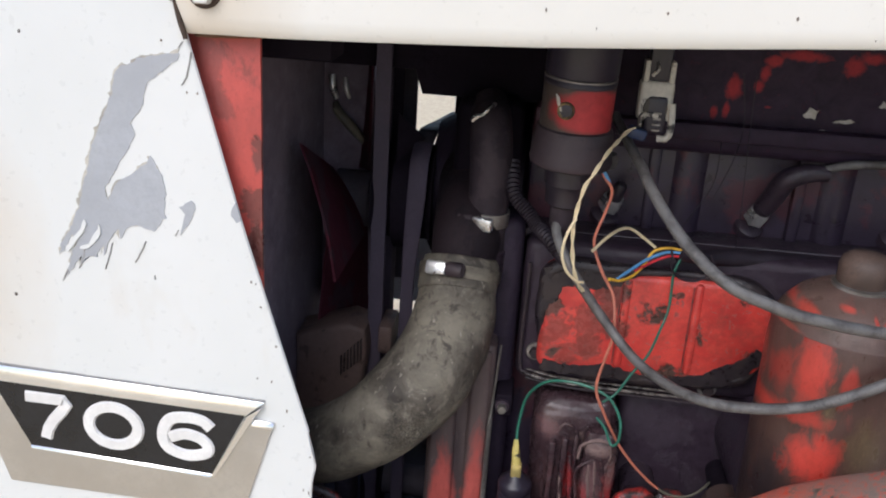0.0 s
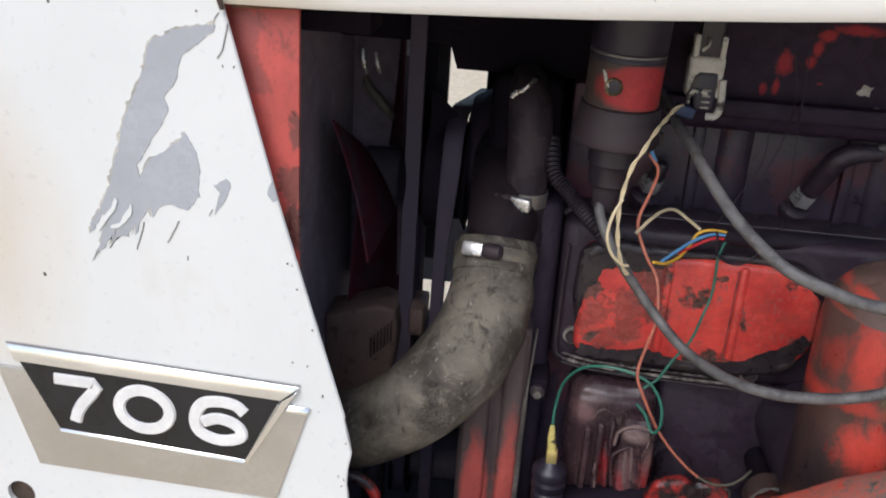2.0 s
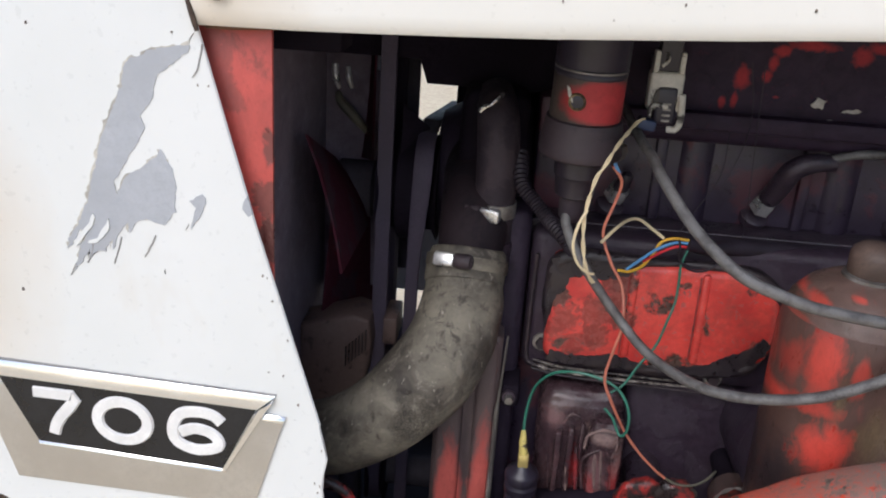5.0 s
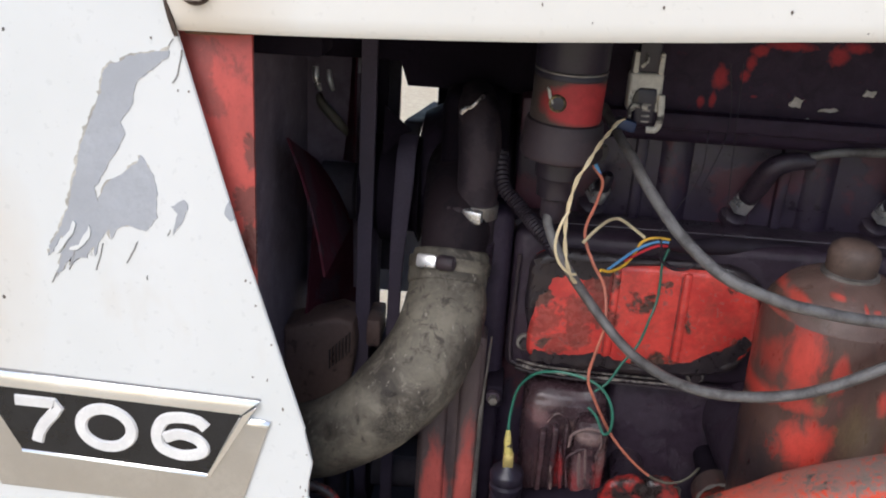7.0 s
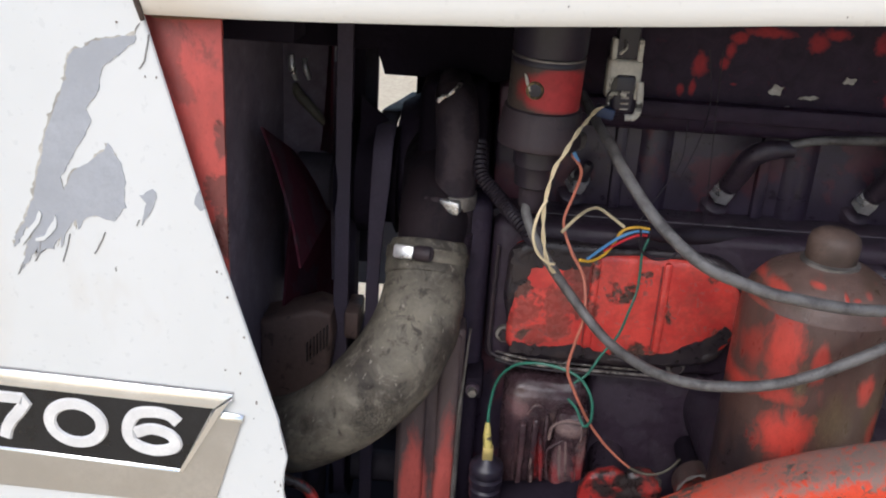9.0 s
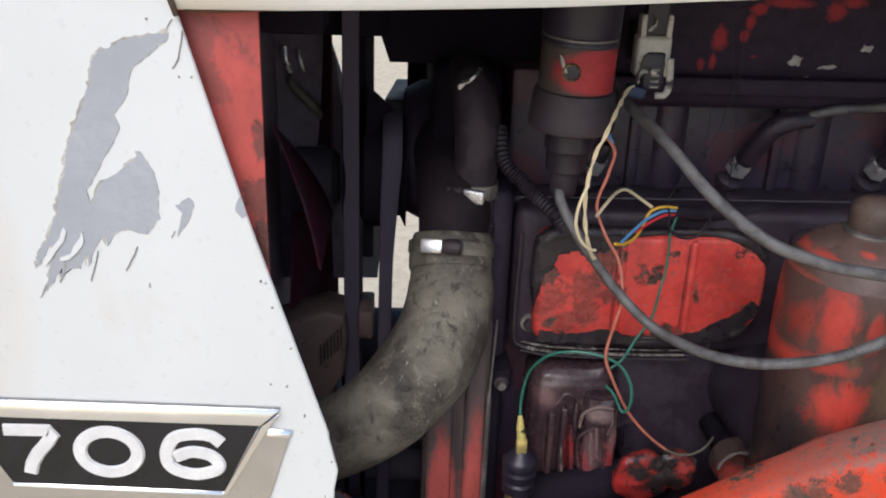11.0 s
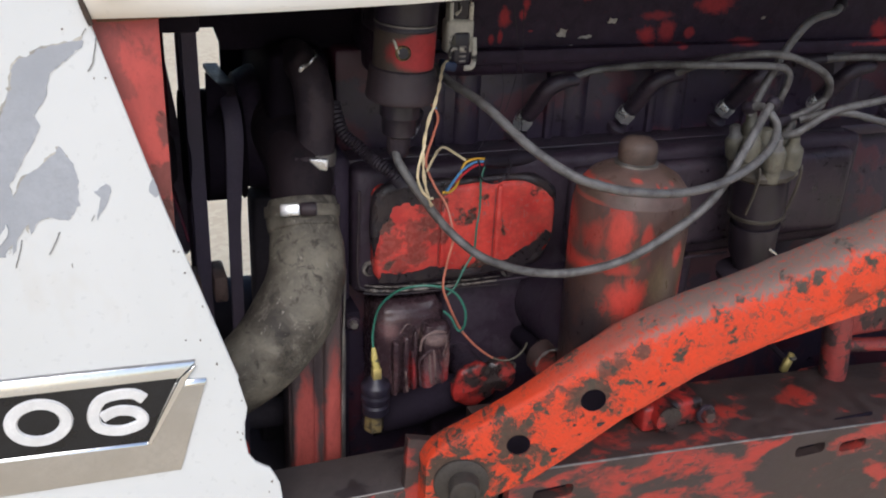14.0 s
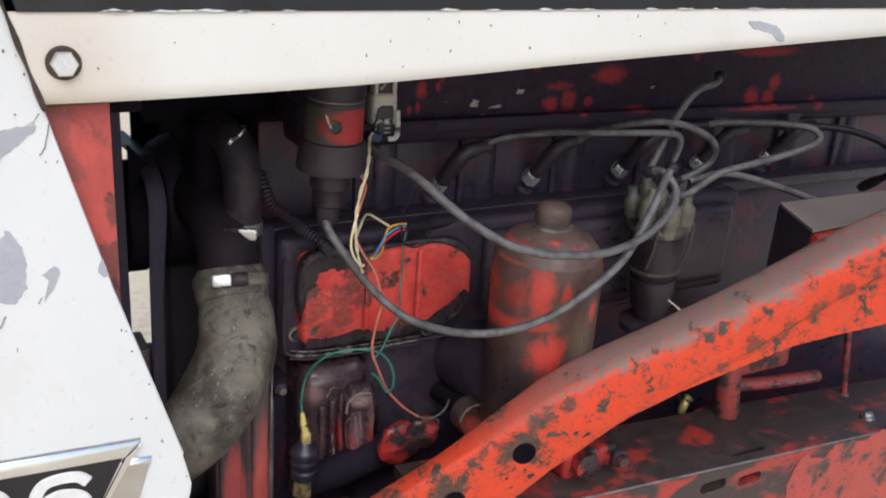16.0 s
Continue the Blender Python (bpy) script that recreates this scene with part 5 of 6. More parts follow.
def red_plug():
    r = thing("core_plug_cover", (0.13, 0.66, 0.91), "grimy red painted cast plug cover", "engine cover")
    face = [(0.004, 0), (0.45, 0.0006), (0.78, 0.0022), (0.96, 0.005), (1.0, 0.008), (0.95, 0.013), (0.8, 0.015), (0.2, 0.016)]
    part("body", lumpy(lathe([(k * 0.0255, d) for k, d in face], (0.1225, 0.655, 0.9275), (-0.05, 1, 0.08), 28), 0.0022, 75, 1, 1.5), "red_part", r)
    part("lobe", lumpy(lathe([(k * 0.0200, d) for k, d in face], (0.1480, 0.658, 0.9330), (0.10, 1, 0.05), 24), 0.0020, 80, 1, 4.5), "red_part", r)
    part("stem", lathe([(0.016, 0), (0.016, 0.06)], (0.128, 0.665, 0.926), (0, 1, 0), 20), "grease", r)
    part("bare_edge", tube([(0.1590, 0.6580, 0.9515), (0.1640, 0.6590, 0.9480), (0.1652, 0.6600, 0.9410)], [0.0008, 0.0016, 0.0008], 6), "dull_steel", r, "bright chipped edge")
    return r


red_plug()


def pipe_ring():
    r = thing("pipe_elbow", (0.185, 0.65, 0.94), "dark pipe elbow with a worn bright rim", "pipe")
    ring = [(0.188 + 0.0185 * math.cos(t), 0.6232, 0.962 + 0.0185 * math.sin(t) + 0.0012 * noise.noise((t * 3, 0, 0))) for t in np.linspace(0.5, 3.0, 18)]
    part("rim", tube(ring, [0.0005 + 0.0013 * abs(math.sin(k * 0.7)) for k in range(18)], 8, 3), "dull_steel", r, "chipped bright rim")
    part("elbow", lathe([(0.010, 0.004), (0.0175, 0), (0.019, 0.006), (0.019, 0.020), (0.012, 0.023)], (0.188, 0.624, 0.962), (0, 1, 0), 24), "rail", r)
    part("stem", lathe([(0.011, 0), (0.011, 0.12)], (0.188, 0.644, 0.962), (0.15, 1, -0.25), 18), "matte_black", r)
    return r


pipe_ring()


# ---- cooling hoses ----
def lower_hose():
    h = thing("radiator_hose", (-0.09, 0.69, 0.90), "dusty grey rubber radiator elbow hose", "hose")
    line = [(-0.0462, 0.700, 1.128), (-0.0465, 0.693, 1.116), (-0.0455, 0.681, 1.096), (-0.0500, 0.662, 1.076), (-0.0640, 0.645, 1.048), (-0.0870, 0.636, 1.022), (-0.1130, 0.636, 0.998), (-0.1420, 0.646, 0.976), (-0.190, 0.672, 0.952), (-0.28, 0.715, 0.92)]
    part("elbow", tube(line, [0.0270, 0.0300, 0.0340, 0.0352, 0.0360, 0.0350, 0.0330, 0.0320, 0.032, 0.032], 44, 10, lumps=0.045), "hose", h)
    part("cuff", tube([(-0.0450, 0.7025, 1.1330), (-0.0450, 0.7020, 1.1318), (-0.0451, 0.7005, 1.1290), (-0.0453, 0.697, 1.1225), (-0.0456, 0.692, 1.1140), (-0.0458, 0.688, 1.1075), (-0.0458, 0.687, 1.1060)], [0.0270, 0.0298, 0.0316, 0.0326, 0.0330, 0.0328, 0.0310], 44, 4, lumps=0.05), "hose", h, "thick rubber cuff")
    return h


lower_hose()
clamp_thing((-0.0454, 0.6965, 1.1215), (0.06, 0.45, 1), 0.0330, 0.010, (-0.32, -1, 0.1), "worm-drive clamp round elbow hose, band caked with dust", "hose")


def pump_inlet():
    p = thing("water_pump", (-0.04, 0.78, 1.12), "black greasy water pump housing with inlet neck", "water pump")
    part("inlet_neck", tube([(-0.0455, 0.700, 1.112), (-0.0440, 0.708, 1.134), (-0.042, 0.726, 1.156), (-0.042, 0.80, 1.176)], [0.0270, 0.0278, 0.0300, 0.034], 32, 6, lumps=0.03), "neck", p, "dusty brown inlet neck")
    part("body", lathe([(0.04, -0.086), (0.056, -0.083), (0.064, -0.068), (0.064, 0.0), (0.05, 0.006)], (0.0, 0.845, 1.160), (1, 0, 0), 32), "pump", p)
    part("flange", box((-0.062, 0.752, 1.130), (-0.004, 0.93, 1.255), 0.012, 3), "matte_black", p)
    # The housing box and the sheets after it are added to bound the bright gap.
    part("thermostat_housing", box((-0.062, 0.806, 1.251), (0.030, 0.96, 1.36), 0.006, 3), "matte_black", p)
    part("gap_mask_upper", plate([(-0.0968, 1.249), (0.030, 1.249), (0.030, 1.36), (-0.1085, 1.36), (-0.1060, 1.276)], 0.797, 0.803, 0.001), "matte_black", p)
    part("gap_mask_right", box((-0.080, 0.958, 1.085), (0.01, 0.968, 1.34), 0.002), "matte_black", p)
    part("gap_mask_low", box((-0.066, 0.865, 0.745), (0.0, 0.905, 1.075), 0.006, 3), "soot", p)
    part("gap_mask_left", box((-0.1280, 0.830, 1.19), (-0.1180, 0.835, 1.30), 0.001), "matte_black", p)
    part("gap_mask_bar", box((-0.1290, 0.880, 1.035), (-0.1122, 0.890, 1.30), 0.002), "soot", p)
    part("gap_mask_top", box((-0.20, 0.797, 1.270), (-0.095, 0.803, 1.36), 0.002), "matte_black", p)
    return p


pump_inlet()


def bypass_hose():
    b = thing("bypass_hose", (-0.028, 0.716, 1.14), "black rubber bypass hose", "hose")
    part("hose", tube([(-0.0275, 0.719, 1.128), (-0.0275, 0.719, 1.150), (-0.0272, 0.718, 1.180), (-0.0275, 0.718, 1.208), (-0.0285, 0.722, 1.228), (-0.031, 0.738, 1.243), (-0.034, 0.78, 1.246)], [0.0170, 0.0170, 0.0170, 0.0174, 0.0176, 0.0170, 0.0165], 28, 8, lumps=0.02), "black_hose", b)
    part("stub", lathe([(0.0185, 0), (0.0195, 0.003), (0.0195, 0.028), (0.017, 0.03)], (-0.029, 0.721, 1.110), (0.02, -0.05, 1), 28), "grease", b)
    # Steel bead shaped as the glint along the hose's upper end.
    part("end_glint", tube([(-0.0445, 0.700, 1.2490), (-0.0420, 0.7000, 1.2525), (-0.0365, 0.7005, 1.2550), (-0.0300, 0.703, 1.2610), (-0.027, 0.72, 1.262)], [0.0016, 0.0022, 0.0012, 0.0018, 0.0016], 8), "steel", b, "bright bead for the glint at the hose end")
    return b


bypass_hose()
clamp_thing((-0.0275, 0.7188, 1.1665), (0.05, -0.03, 1), 0.0176, 0.012, (-0.28, -1, 0), "worm-drive steel clamp round the bypass hose", "dull_steel", True)


def drain_pipe():
    d = thing("drain_pipe", (-0.122, 0.60, 0.75), "thin dull red pipe bent under the elbow hose", "pipe")
    part("pipe", tube([(-0.20, 0.605, 0.962), (-0.160, 0.602, 0.964), (-0.140, 0.600, 0.9605), (-0.129, 0.600, 0.9565), (-0.1225, 0.600, 0.949), (-0.1200, 0.600, 0.935), (-0.1195, 0.600, 0.86), (-0.1195, 0.600, 0.75)], 0.0046, 12), "red_part", d)


drain_pipe()


# ---- ignition ----
def ignition_coil():
    c = thing("ignition_coil", (0.034, 0.652, 1.19), "inverted ignition coil, black with a red band", "ignition coil")
    ax, a = (0.02, -0.05, 1), (0.0335, 0.6535, 1.2625)
    part("can", lathe([(0.0251, 0.030), (0.0262, 0.032), (0.0262, 0.0335), (0.0251, 0.035), (0.0251, 0.0375), (0.0262, 0.039), (0.0262, 0.13)], a, ax, 40), "coil_black", c, "black coil can")
    part("rim_line", lathe([(0.0258, 0.0352), (0.0264, 0.0358), (0.0264, 0.0364), (0.0258, 0.037)], a, ax, 40), "dull_steel", c, "thin bright crimp line")
    part("label_band", lathe([(0.0259, -0.001), (0.0259, 0.031)], a, ax, 40), "coil_red", c, "red label band")
    part("cup", lathe([(0.0165, -0.0315), (0.0270, -0.0295), (0.0300, -0.0278), (0.0308, -0.0250), (0.0302, -0.0225), (0.0288, -0.006), (0.0278, -0.001), (0.0262, 0.0)], a, ax, 40), "cup", c, "dusty brown bottom cup")
    part("tower", lathe([(0.0110, -0.062), (0.0145, -0.060), (0.0154, -0.046), (0.0172, -0.044), (0.0172, -0.028)], a, ax, 28), "cap_dark", c)
    part("boot", lathe([(0.0060, -0.082), (0.0095, -0.078), (0.0105, -0.060)], a, ax, 20), "black_hose", c)
    part("eyelet", lathe([(0.0064, -0.002), (0.0064, 0.0012), (0.0056, 0.0022), (0.0044, 0.0012), (0.0044, -0.001)], (0.0252, 0.6288, 1.2772), (-0.2, -1, 0), 20), "brass_dark", c, "worn brass eyelet")
    part("screw", lathe([(0.0046, -0.001), (0.0046, 0.0010), (0.001, 0.0016)], (0.0252, 0.6288, 1.2772), (-0.2, -1, 0), 16), "coil_black", c, "small black screw")
    scuff = [(0.0335 + 0.0264 * math.sin(t), 0.6520 - 0.0264 * math.cos(t), z) for t, z in ((-0.66, 1.2880), (-0.60, 1.2855), (-0.55, 1.2815), (-0.50, 1.2790), (-0.45, 1.2765))]
    part("scuff", tube(scuff, [0.0004, 0.0011, 0.0013, 0.0010, 0.0004], 8, 4, lumps=0.3), "lifted", c, "pale scuff in the label")
    part("bracket", box((0.02, 0.675, 1.28), (0.05, 0.74, 1.31), 0.004), "grease", c)
    part("side_terminal", hexagon((0.058, 0.668, 1.236), (0.8, -0.6, -0.1), 0.007, 0.010), "dull_steel", c)
    return c


ignition_coil()


def connector():
    c = thing("wire_connector", (0.092, 0.685, 1.25), "grimy white plastic wire connector on a bracket", "connector")
    part("body", box((0.079, 0.672, 1.266), (0.104, 0.688, 1.2955), 0.003, 3), "white_plastic", c)
    part("latch_recess", lathe([(0.001, 0), (0.0085, 0.0002), (0.0095, 0.0012), (0.0095, 0.004)], (0.0915, 0.6712, 1.2755), (0, 1, 0), 20), "cap_brown", c, "brown rounded latch")
    part("neck", box((0.084, 0.674, 1.2950), (0.100, 0.686, 1.345), 0.002, 2), "cap_dark", c)
    for x in (0.0825, 0.1010):
        part("neck_clip", box((x - 0.0020, 0.6725, 1.2945), (x + 0.0020, 0.684, 1.3100), 0.0012, 2), "white_plastic", c)
    part("neck_clip", tube([(0.0865, 0.6735, 1.2990), (0.0900, 0.6725, 1.3040), (0.0890, 0.6730, 1.3090)], 0.0013, 8), "white_plastic", c)
    part("socket", box((0.084, 0.671, 1.2565), (0.1015, 0.685, 1.286), 0.004, 3), "coil_black", c)
    for k in range(4):
        part("contact", box((0.0905, 0.6698, 1.2590 + 0.0042 * k), (0.0965, 0.6715, 1.2606 + 0.0042 * k), 0.0003, 1), "dull_steel", c)
    part("clip", tube([(0.1035, 0.6715, 1.280), (0.1045, 0.6705, 1.262), (0.1020, 0.6705, 1.2545), (0.0955, 0.6715, 1.2535)], 0.0026, 8), "white_plastic", c)
    part("clip", tube([(0.0815, 0.6705, 1.262), (0.0815, 0.6700, 1.2695), (0.086, 0.6700, 1.2715), (0.094, 0.6702, 1.2700)], 0.0016, 8), "white_plastic", c)
    part("plug", box((0.0735, 0.6665, 1.2520), (0.0875, 0.678, 1.2605), 0.002, 2, None, Matrix.Rotation(radians(12), 4, "Y")), "w_navy", c, "dark blue plug")
    part("bracket", box((0.086, 0.686, 1.27), (0.098, 0.735, 1.30), 0.002), "grease", c)
    return c


connector()


def wire(name, label, mat, pts, r=0.0014, per=8, category="wire"):
    base = min(pts, key=lambda q: q[2])
    w = thing(name, base, label, category, group="loose wires")
    part("strand", tube(pts, r, 8, per), mat, w)
    return w


def lead(label, pts, r=0.0038, mat="cable"):
    base = min(pts, key=lambda q: q[2])
    w = thing("ignition_lead", base, label, "cable", group="ignition leads")
    part("insulation", tube(pts, r, 12, 8), mat, w)
    line = spline(pts, 8)
    part("end_boot", sweep(bmesh.new(), line[-5:], [r * 1.25, r * 1.55, r * 1.6, r * 1.6, r * 1.35], 12), "cable_dark", w, "black rubber end boot")
    return w


lead("grey rubber coil lead hanging in a loop to the distributor",
     [(0.0290, 0.656, 1.190), (0.0290, 0.645, 1.180), (0.0421, 0.633, 1.1575), (0.0703, 0.632, 1.1203), (0.0930, 0.615, 1.1000), (0.1100, 0.592, 1.0960), (0.1280, 0.563, 1.1000), (0.1539, 0.545, 1.1050),
      (0.1932, 0.533, 1.1168), (0.2321, 0.530, 1.1367), (0.2744, 0.532, 1.1655), (0.3090, 0.543, 1.2056), (0.3350, 0.558, 1.2300), (0.3480, 0.564, 1.2400)])
lead("grey rubber lead sweeping from bracket to distributor",
     [(0.066, 0.705, 1.262), (0.0780, 0.665, 1.2450), (0.0815, 0.622, 1.2430), (0.0837, 0.580, 1.2401), (0.1010, 0.540, 1.2211), (0.1234, 0.512, 1.2061), (0.1480, 0.506, 1.1970), (0.1772, 0.506, 1.1895),
      (0.2320, 0.514, 1.1816), (0.2894, 0.530, 1.1839), (0.3431, 0.555, 1.1955), (0.3660, 0.575, 1.2110), (0.3600, 0.590, 1.2260), (0.3560, 0.610, 1.2200)])


def distributor():
    d = thing("distributor", (0.432, 0.658, 0.98), "dusty distributor with grey-brown cap towers", "distributor")
    ax, c = (-0.12, -0.06, 1), Vector((0.430, 0.657, 1.138))
    a = Vector(ax).normalized()
    turn = Vector((0, 0, 1)).rotation_difference(a)
    part("shank", lathe([(0.018, -0.19), (0.018, -0.11), (0.024, -0.095), (0.026, -0.06)], c, ax, 28), "cap_dark", d)
    part("bowl", lathe([(0.022, -0.062), (0.0265, -0.052), (0.0285, -0.046), (0.0300, -0.002)], c, ax, 36), "cap_dark", d)
    part("rim", lathe([(0.0285, -0.050), (0.0298, -0.049), (0.0298, -0.046), (0.0285, -0.045)], c, ax, 36), "cap_brown", d)
    cap = part("cap", lathe([(0.030, -0.004), (0.0345, 0.000), (0.0350, 0.005), (0.0310, 0.010), (0.018, 0.013)], c, ax, 36), "cap_brown", d, "dusty brown cap")
    for k in range(6):
        t = radians(60 * k + 10)
        q = turn @ Vector((0.0265 * math.cos(t), 0.0265 * math.sin(t), 0))
        lift = 0.005 * math.sin(k * 2.3)
        out = (a + turn @ Vector((0.16 * math.cos(t + k), 0.16 * math.sin(t), 0))).normalized()
        tower = part("tower", lathe([(0.0092, 0.002), (0.0086, 0.012 + lift), (0.0078, 0.0135 + lift), (0.0105, 0.016 + lift), (0.0108, 0.034 + lift), (0.0086, 0.038 + lift)], c + q, out, 18), "bakelite", cap, "dusty grey rubber tower boot")
        part("nipple", lathe([(0.0086, 0.037 + lift), (0.0060, 0.041 + lift), (0.0055, 0.050 + lift), (0.0042, 0.051 + lift)], c + q, out, 14), "bakelite" if k % 2 else "cable", tower)
    part("tower", lathe([(0.010, 0.008), (0.010, 0.032), (0.0085, 0.036), (0.006, 0.046)], c, ax, 16), "bakelite", cap)
    for u in (-1, 1):
        q = c + Vector((0.026 * u, -0.022, 0))
        part("spring_clip", tube([q + Vector((0, 0.004, -0.04)), q + Vector((0, -0.003, -0.016)), q + Vector((0, -0.006, 0.004)), q + Vector((0, -0.004, 0.013))], 0.0018, 6), "cap_brown", d)
    part("terminal", tube([(0.432, 0.626, 1.062), (0.441, 0.620, 1.055), (0.449, 0.620, 1.045), (0.452, 0.624, 1.030)], 0.0016, 6), "steel", d, "bright terminal wire")
    part("collar", lathe([(0.024, 0), (0.029, 0.003), (0.029, 0.010), (0.02, 0.012)], (0.436, 0.662, 1.012), ax, 24), "cap_dark", d)
    return d


distributor()
lead("grey spark plug lead along the cylinder head", [(0.234, 0.7318, 1.2242), (0.2542, 0.728, 1.2320), (0.2762, 0.722, 1.2360), (0.305, 0.697, 1.2435), (0.345, 0.655, 1.2510), (0.402, 0.640, 1.2515), (0.424, 0.641, 1.246), (0.430, 0.645, 1.230), (0.424, 0.652, 1.200)], 0.0036)
lead("grey spark plug lead bent over the distributor", [(0.356, 0.7315, 1.2242), (0.366, 0.705, 1.2400), (0.380, 0.668, 1.2560), (0.412, 0.640, 1.2620), (0.456, 0.638, 1.2485), (0.480, 0.642, 1.232), (0.485, 0.650, 1.212), (0.466, 0.655, 1.198), (0.430, 0.655, 1.188)], 0.0039)
lead("grey spark plug lead reaching back in an open bend", [(0.425, 0.640, 1.180), (0.434, 0.622, 1.189), (0.470, 0.620, 1.208), (0.515, 0.620, 1.215), (0.561, 0.620, 1.2215), (0.605, 0.620, 1.2305), (0.626, 0.624, 1.239), (0.615, 0.640, 1.249), (0.560, 0.690, 1.245), (0.50, 0.72, 1.235)], 0.0040)
lead("grey lead running down behind the loader arm", [(0.450, 0.640, 1.196), (0.478, 0.622, 1.207), (0.520, 0.620, 1.199), (0.572, 0.620, 1.184), (0.625, 0.620, 1.167), (0.677, 0.620, 1.150), (0.75, 0.630, 1.120)], 0.0039)
lead("thin dark lead rising beside the distributor", [(0.395, 0.652, 1.20), (0.415, 0.655, 1.235), (0.434, 0.660, 1.263), (0.457, 0.660, 1.290), (0.488, 0.664, 1.298), (0.53, 0.70, 1.30)], 0.0040)
lead("dark lead curving over the far end of the head", [(0.66, 0.70, 1.235), (0.72, 0.66, 1.235), (0.78, 0.64, 1.215), (0.82, 0.65, 1.18), (0.83, 0.70, 1.14)], 0.0045, "cable_dark")

# ---- loose wiring ----
def twisted_pair(labels, mat, pts, r=0.0008, gap=0.0008, pitch=0.034):
    """Two strands wound round one line, each a wire of its own."""
    line = spline(pts, 14)
    run = [0.0]
    for a, b in zip(line[:-1], line[1:]):
        run.append(run[-1] + (b - a).length)
    for k, label in enumerate(labels):
        up = Vector((0, 1, 0))
        path = []
        for i, q in enumerate(line):
            t = (line[min(i + 1, len(line) - 1)] - line[max(i - 1, 0)]).normalized()
            up = (up - t * up.dot(t)).normalized()
            a = 2 * math.pi * run[i] / pitch + math.pi * k
            path.append(q + (up * math.cos(a) + t.cross(up) * math.sin(a)) * gap)
        w = thing("loose_wire", min(path, key=lambda q: q.z), label, "wire", group="loose wires")
        part("strand", sweep(bmesh.new(), path, r, 8), mat, w)


twisted_pair(("cream insulated wire hanging from the connector", "cream insulated wire twisted round its pair"), "w_cream",
             [(0.0780, 0.668, 1.2610), (0.0720, 0.660, 1.2590), (0.0663, 0.648, 1.2555), (0.0573, 0.628, 1.2497), (0.0475, 0.612, 1.2368), (0.0424, 0.609, 1.2274), (0.0383, 0.609, 1.2021), (0.0400, 0.609, 1.1771), (0.0450, 0.611, 1.1580), (0.0510, 0.618, 1.1475)])
wire("loose_wire", "cream wire hanging in a small loop", "w_cream",
     [(0.0395, 0.608, 1.2060), (0.0350, 0.604, 1.1980), (0.0325, 0.603, 1.1880), (0.0325, 0.603, 1.1780), (0.0370, 0.604, 1.1670), (0.0450, 0.609, 1.1585), (0.0500, 0.614, 1.1560)], 0.0011)
wire("loose_wire", "faded pink wire hanging in a long loop to the casting", "w_pink",
     [(0.0570, 0.645, 1.2300), (0.0660, 0.652, 1.2160), (0.0637, 0.656, 1.1980), (0.0580, 0.656, 1.1740), (0.0660, 0.652, 1.1520), (0.0770, 0.648, 1.1330), (0.0795, 0.636, 1.1080), (0.0755, 0.636, 1.0850), (0.0720, 0.636, 1.0600), (0.0800, 0.640, 1.0380), (0.0960, 0.648, 1.0060), (0.1100, 0.650, 0.9870), (0.1240, 0.650, 0.9730), (0.1345, 0.650, 0.9648)], 0.0012)
wire("loose_wire", "stripped grey-brown wire end trailing from the pink wire", "bakelite",
     [(0.1335, 0.650, 0.9655), (0.1430, 0.651, 0.9600), (0.1520, 0.652, 0.9580), (0.1610, 0.653, 0.9590), (0.1690, 0.655, 0.9630), (0.1760, 0.661, 0.9660), (0.1790, 0.665, 0.9665)], 0.0011)
wire("loose_wire", "short blue wire joined to the pink one", "w_blue", [(0.0560, 0.640, 1.2380), (0.0580, 0.643, 1.2320), (0.0630, 0.650, 1.2230)], 0.0014)
wire("loose_wire", "thin cream wire arching over to the harness", "w_cream",
     [(0.0570, 0.650, 1.1680), (0.0680, 0.664, 1.1750), (0.0790, 0.680, 1.1775), (0.0890, 0.691, 1.1750), (0.1000, 0.692, 1.1680), (0.1100, 0.690, 1.1615)], 0.0013)
wire("loose_wire", "yellow wire at the open end of the harness", "w_yellow",
     [(0.1320, 0.694, 1.1600), (0.1180, 0.690, 1.1620), (0.1080, 0.688, 1.1585), (0.1020, 0.682, 1.1500), (0.0930, 0.668, 1.1450), (0.0820, 0.656, 1.1440), (0.0720, 0.646, 1.1480)], 0.0012)
wire("loose_wire", "light blue wire at the open end of the harness", "w_blue",
     [(0.1320, 0.694, 1.1575), (0.1190, 0.690, 1.1585), (0.1050, 0.684, 1.1540), (0.0920, 0.670, 1.1500), (0.0790, 0.656, 1.1450)], 0.0012)
wire("loose_wire", "red wire at the open end of the harness", "w_red",
     [(0.1320, 0.694, 1.1545), (0.1200, 0.690, 1.1550), (0.1060, 0.684, 1.1500), (0.0940, 0.672, 1.1470)], 0.0012)
wire("loose_wire", "dark green wire hanging from the harness", "w_green",
     [(0.1310, 0.692, 1.1540), (0.1270, 0.690, 1.1400), (0.1275, 0.690, 1.1250), (0.1270, 0.689, 1.1080), (0.1220, 0.682, 1.0940), (0.1120, 0.662, 1.0800), (0.1000, 0.655, 1.0650), (0.0900, 0.652, 1.0480), (0.080, 0.650, 1.040)], 0.0011)
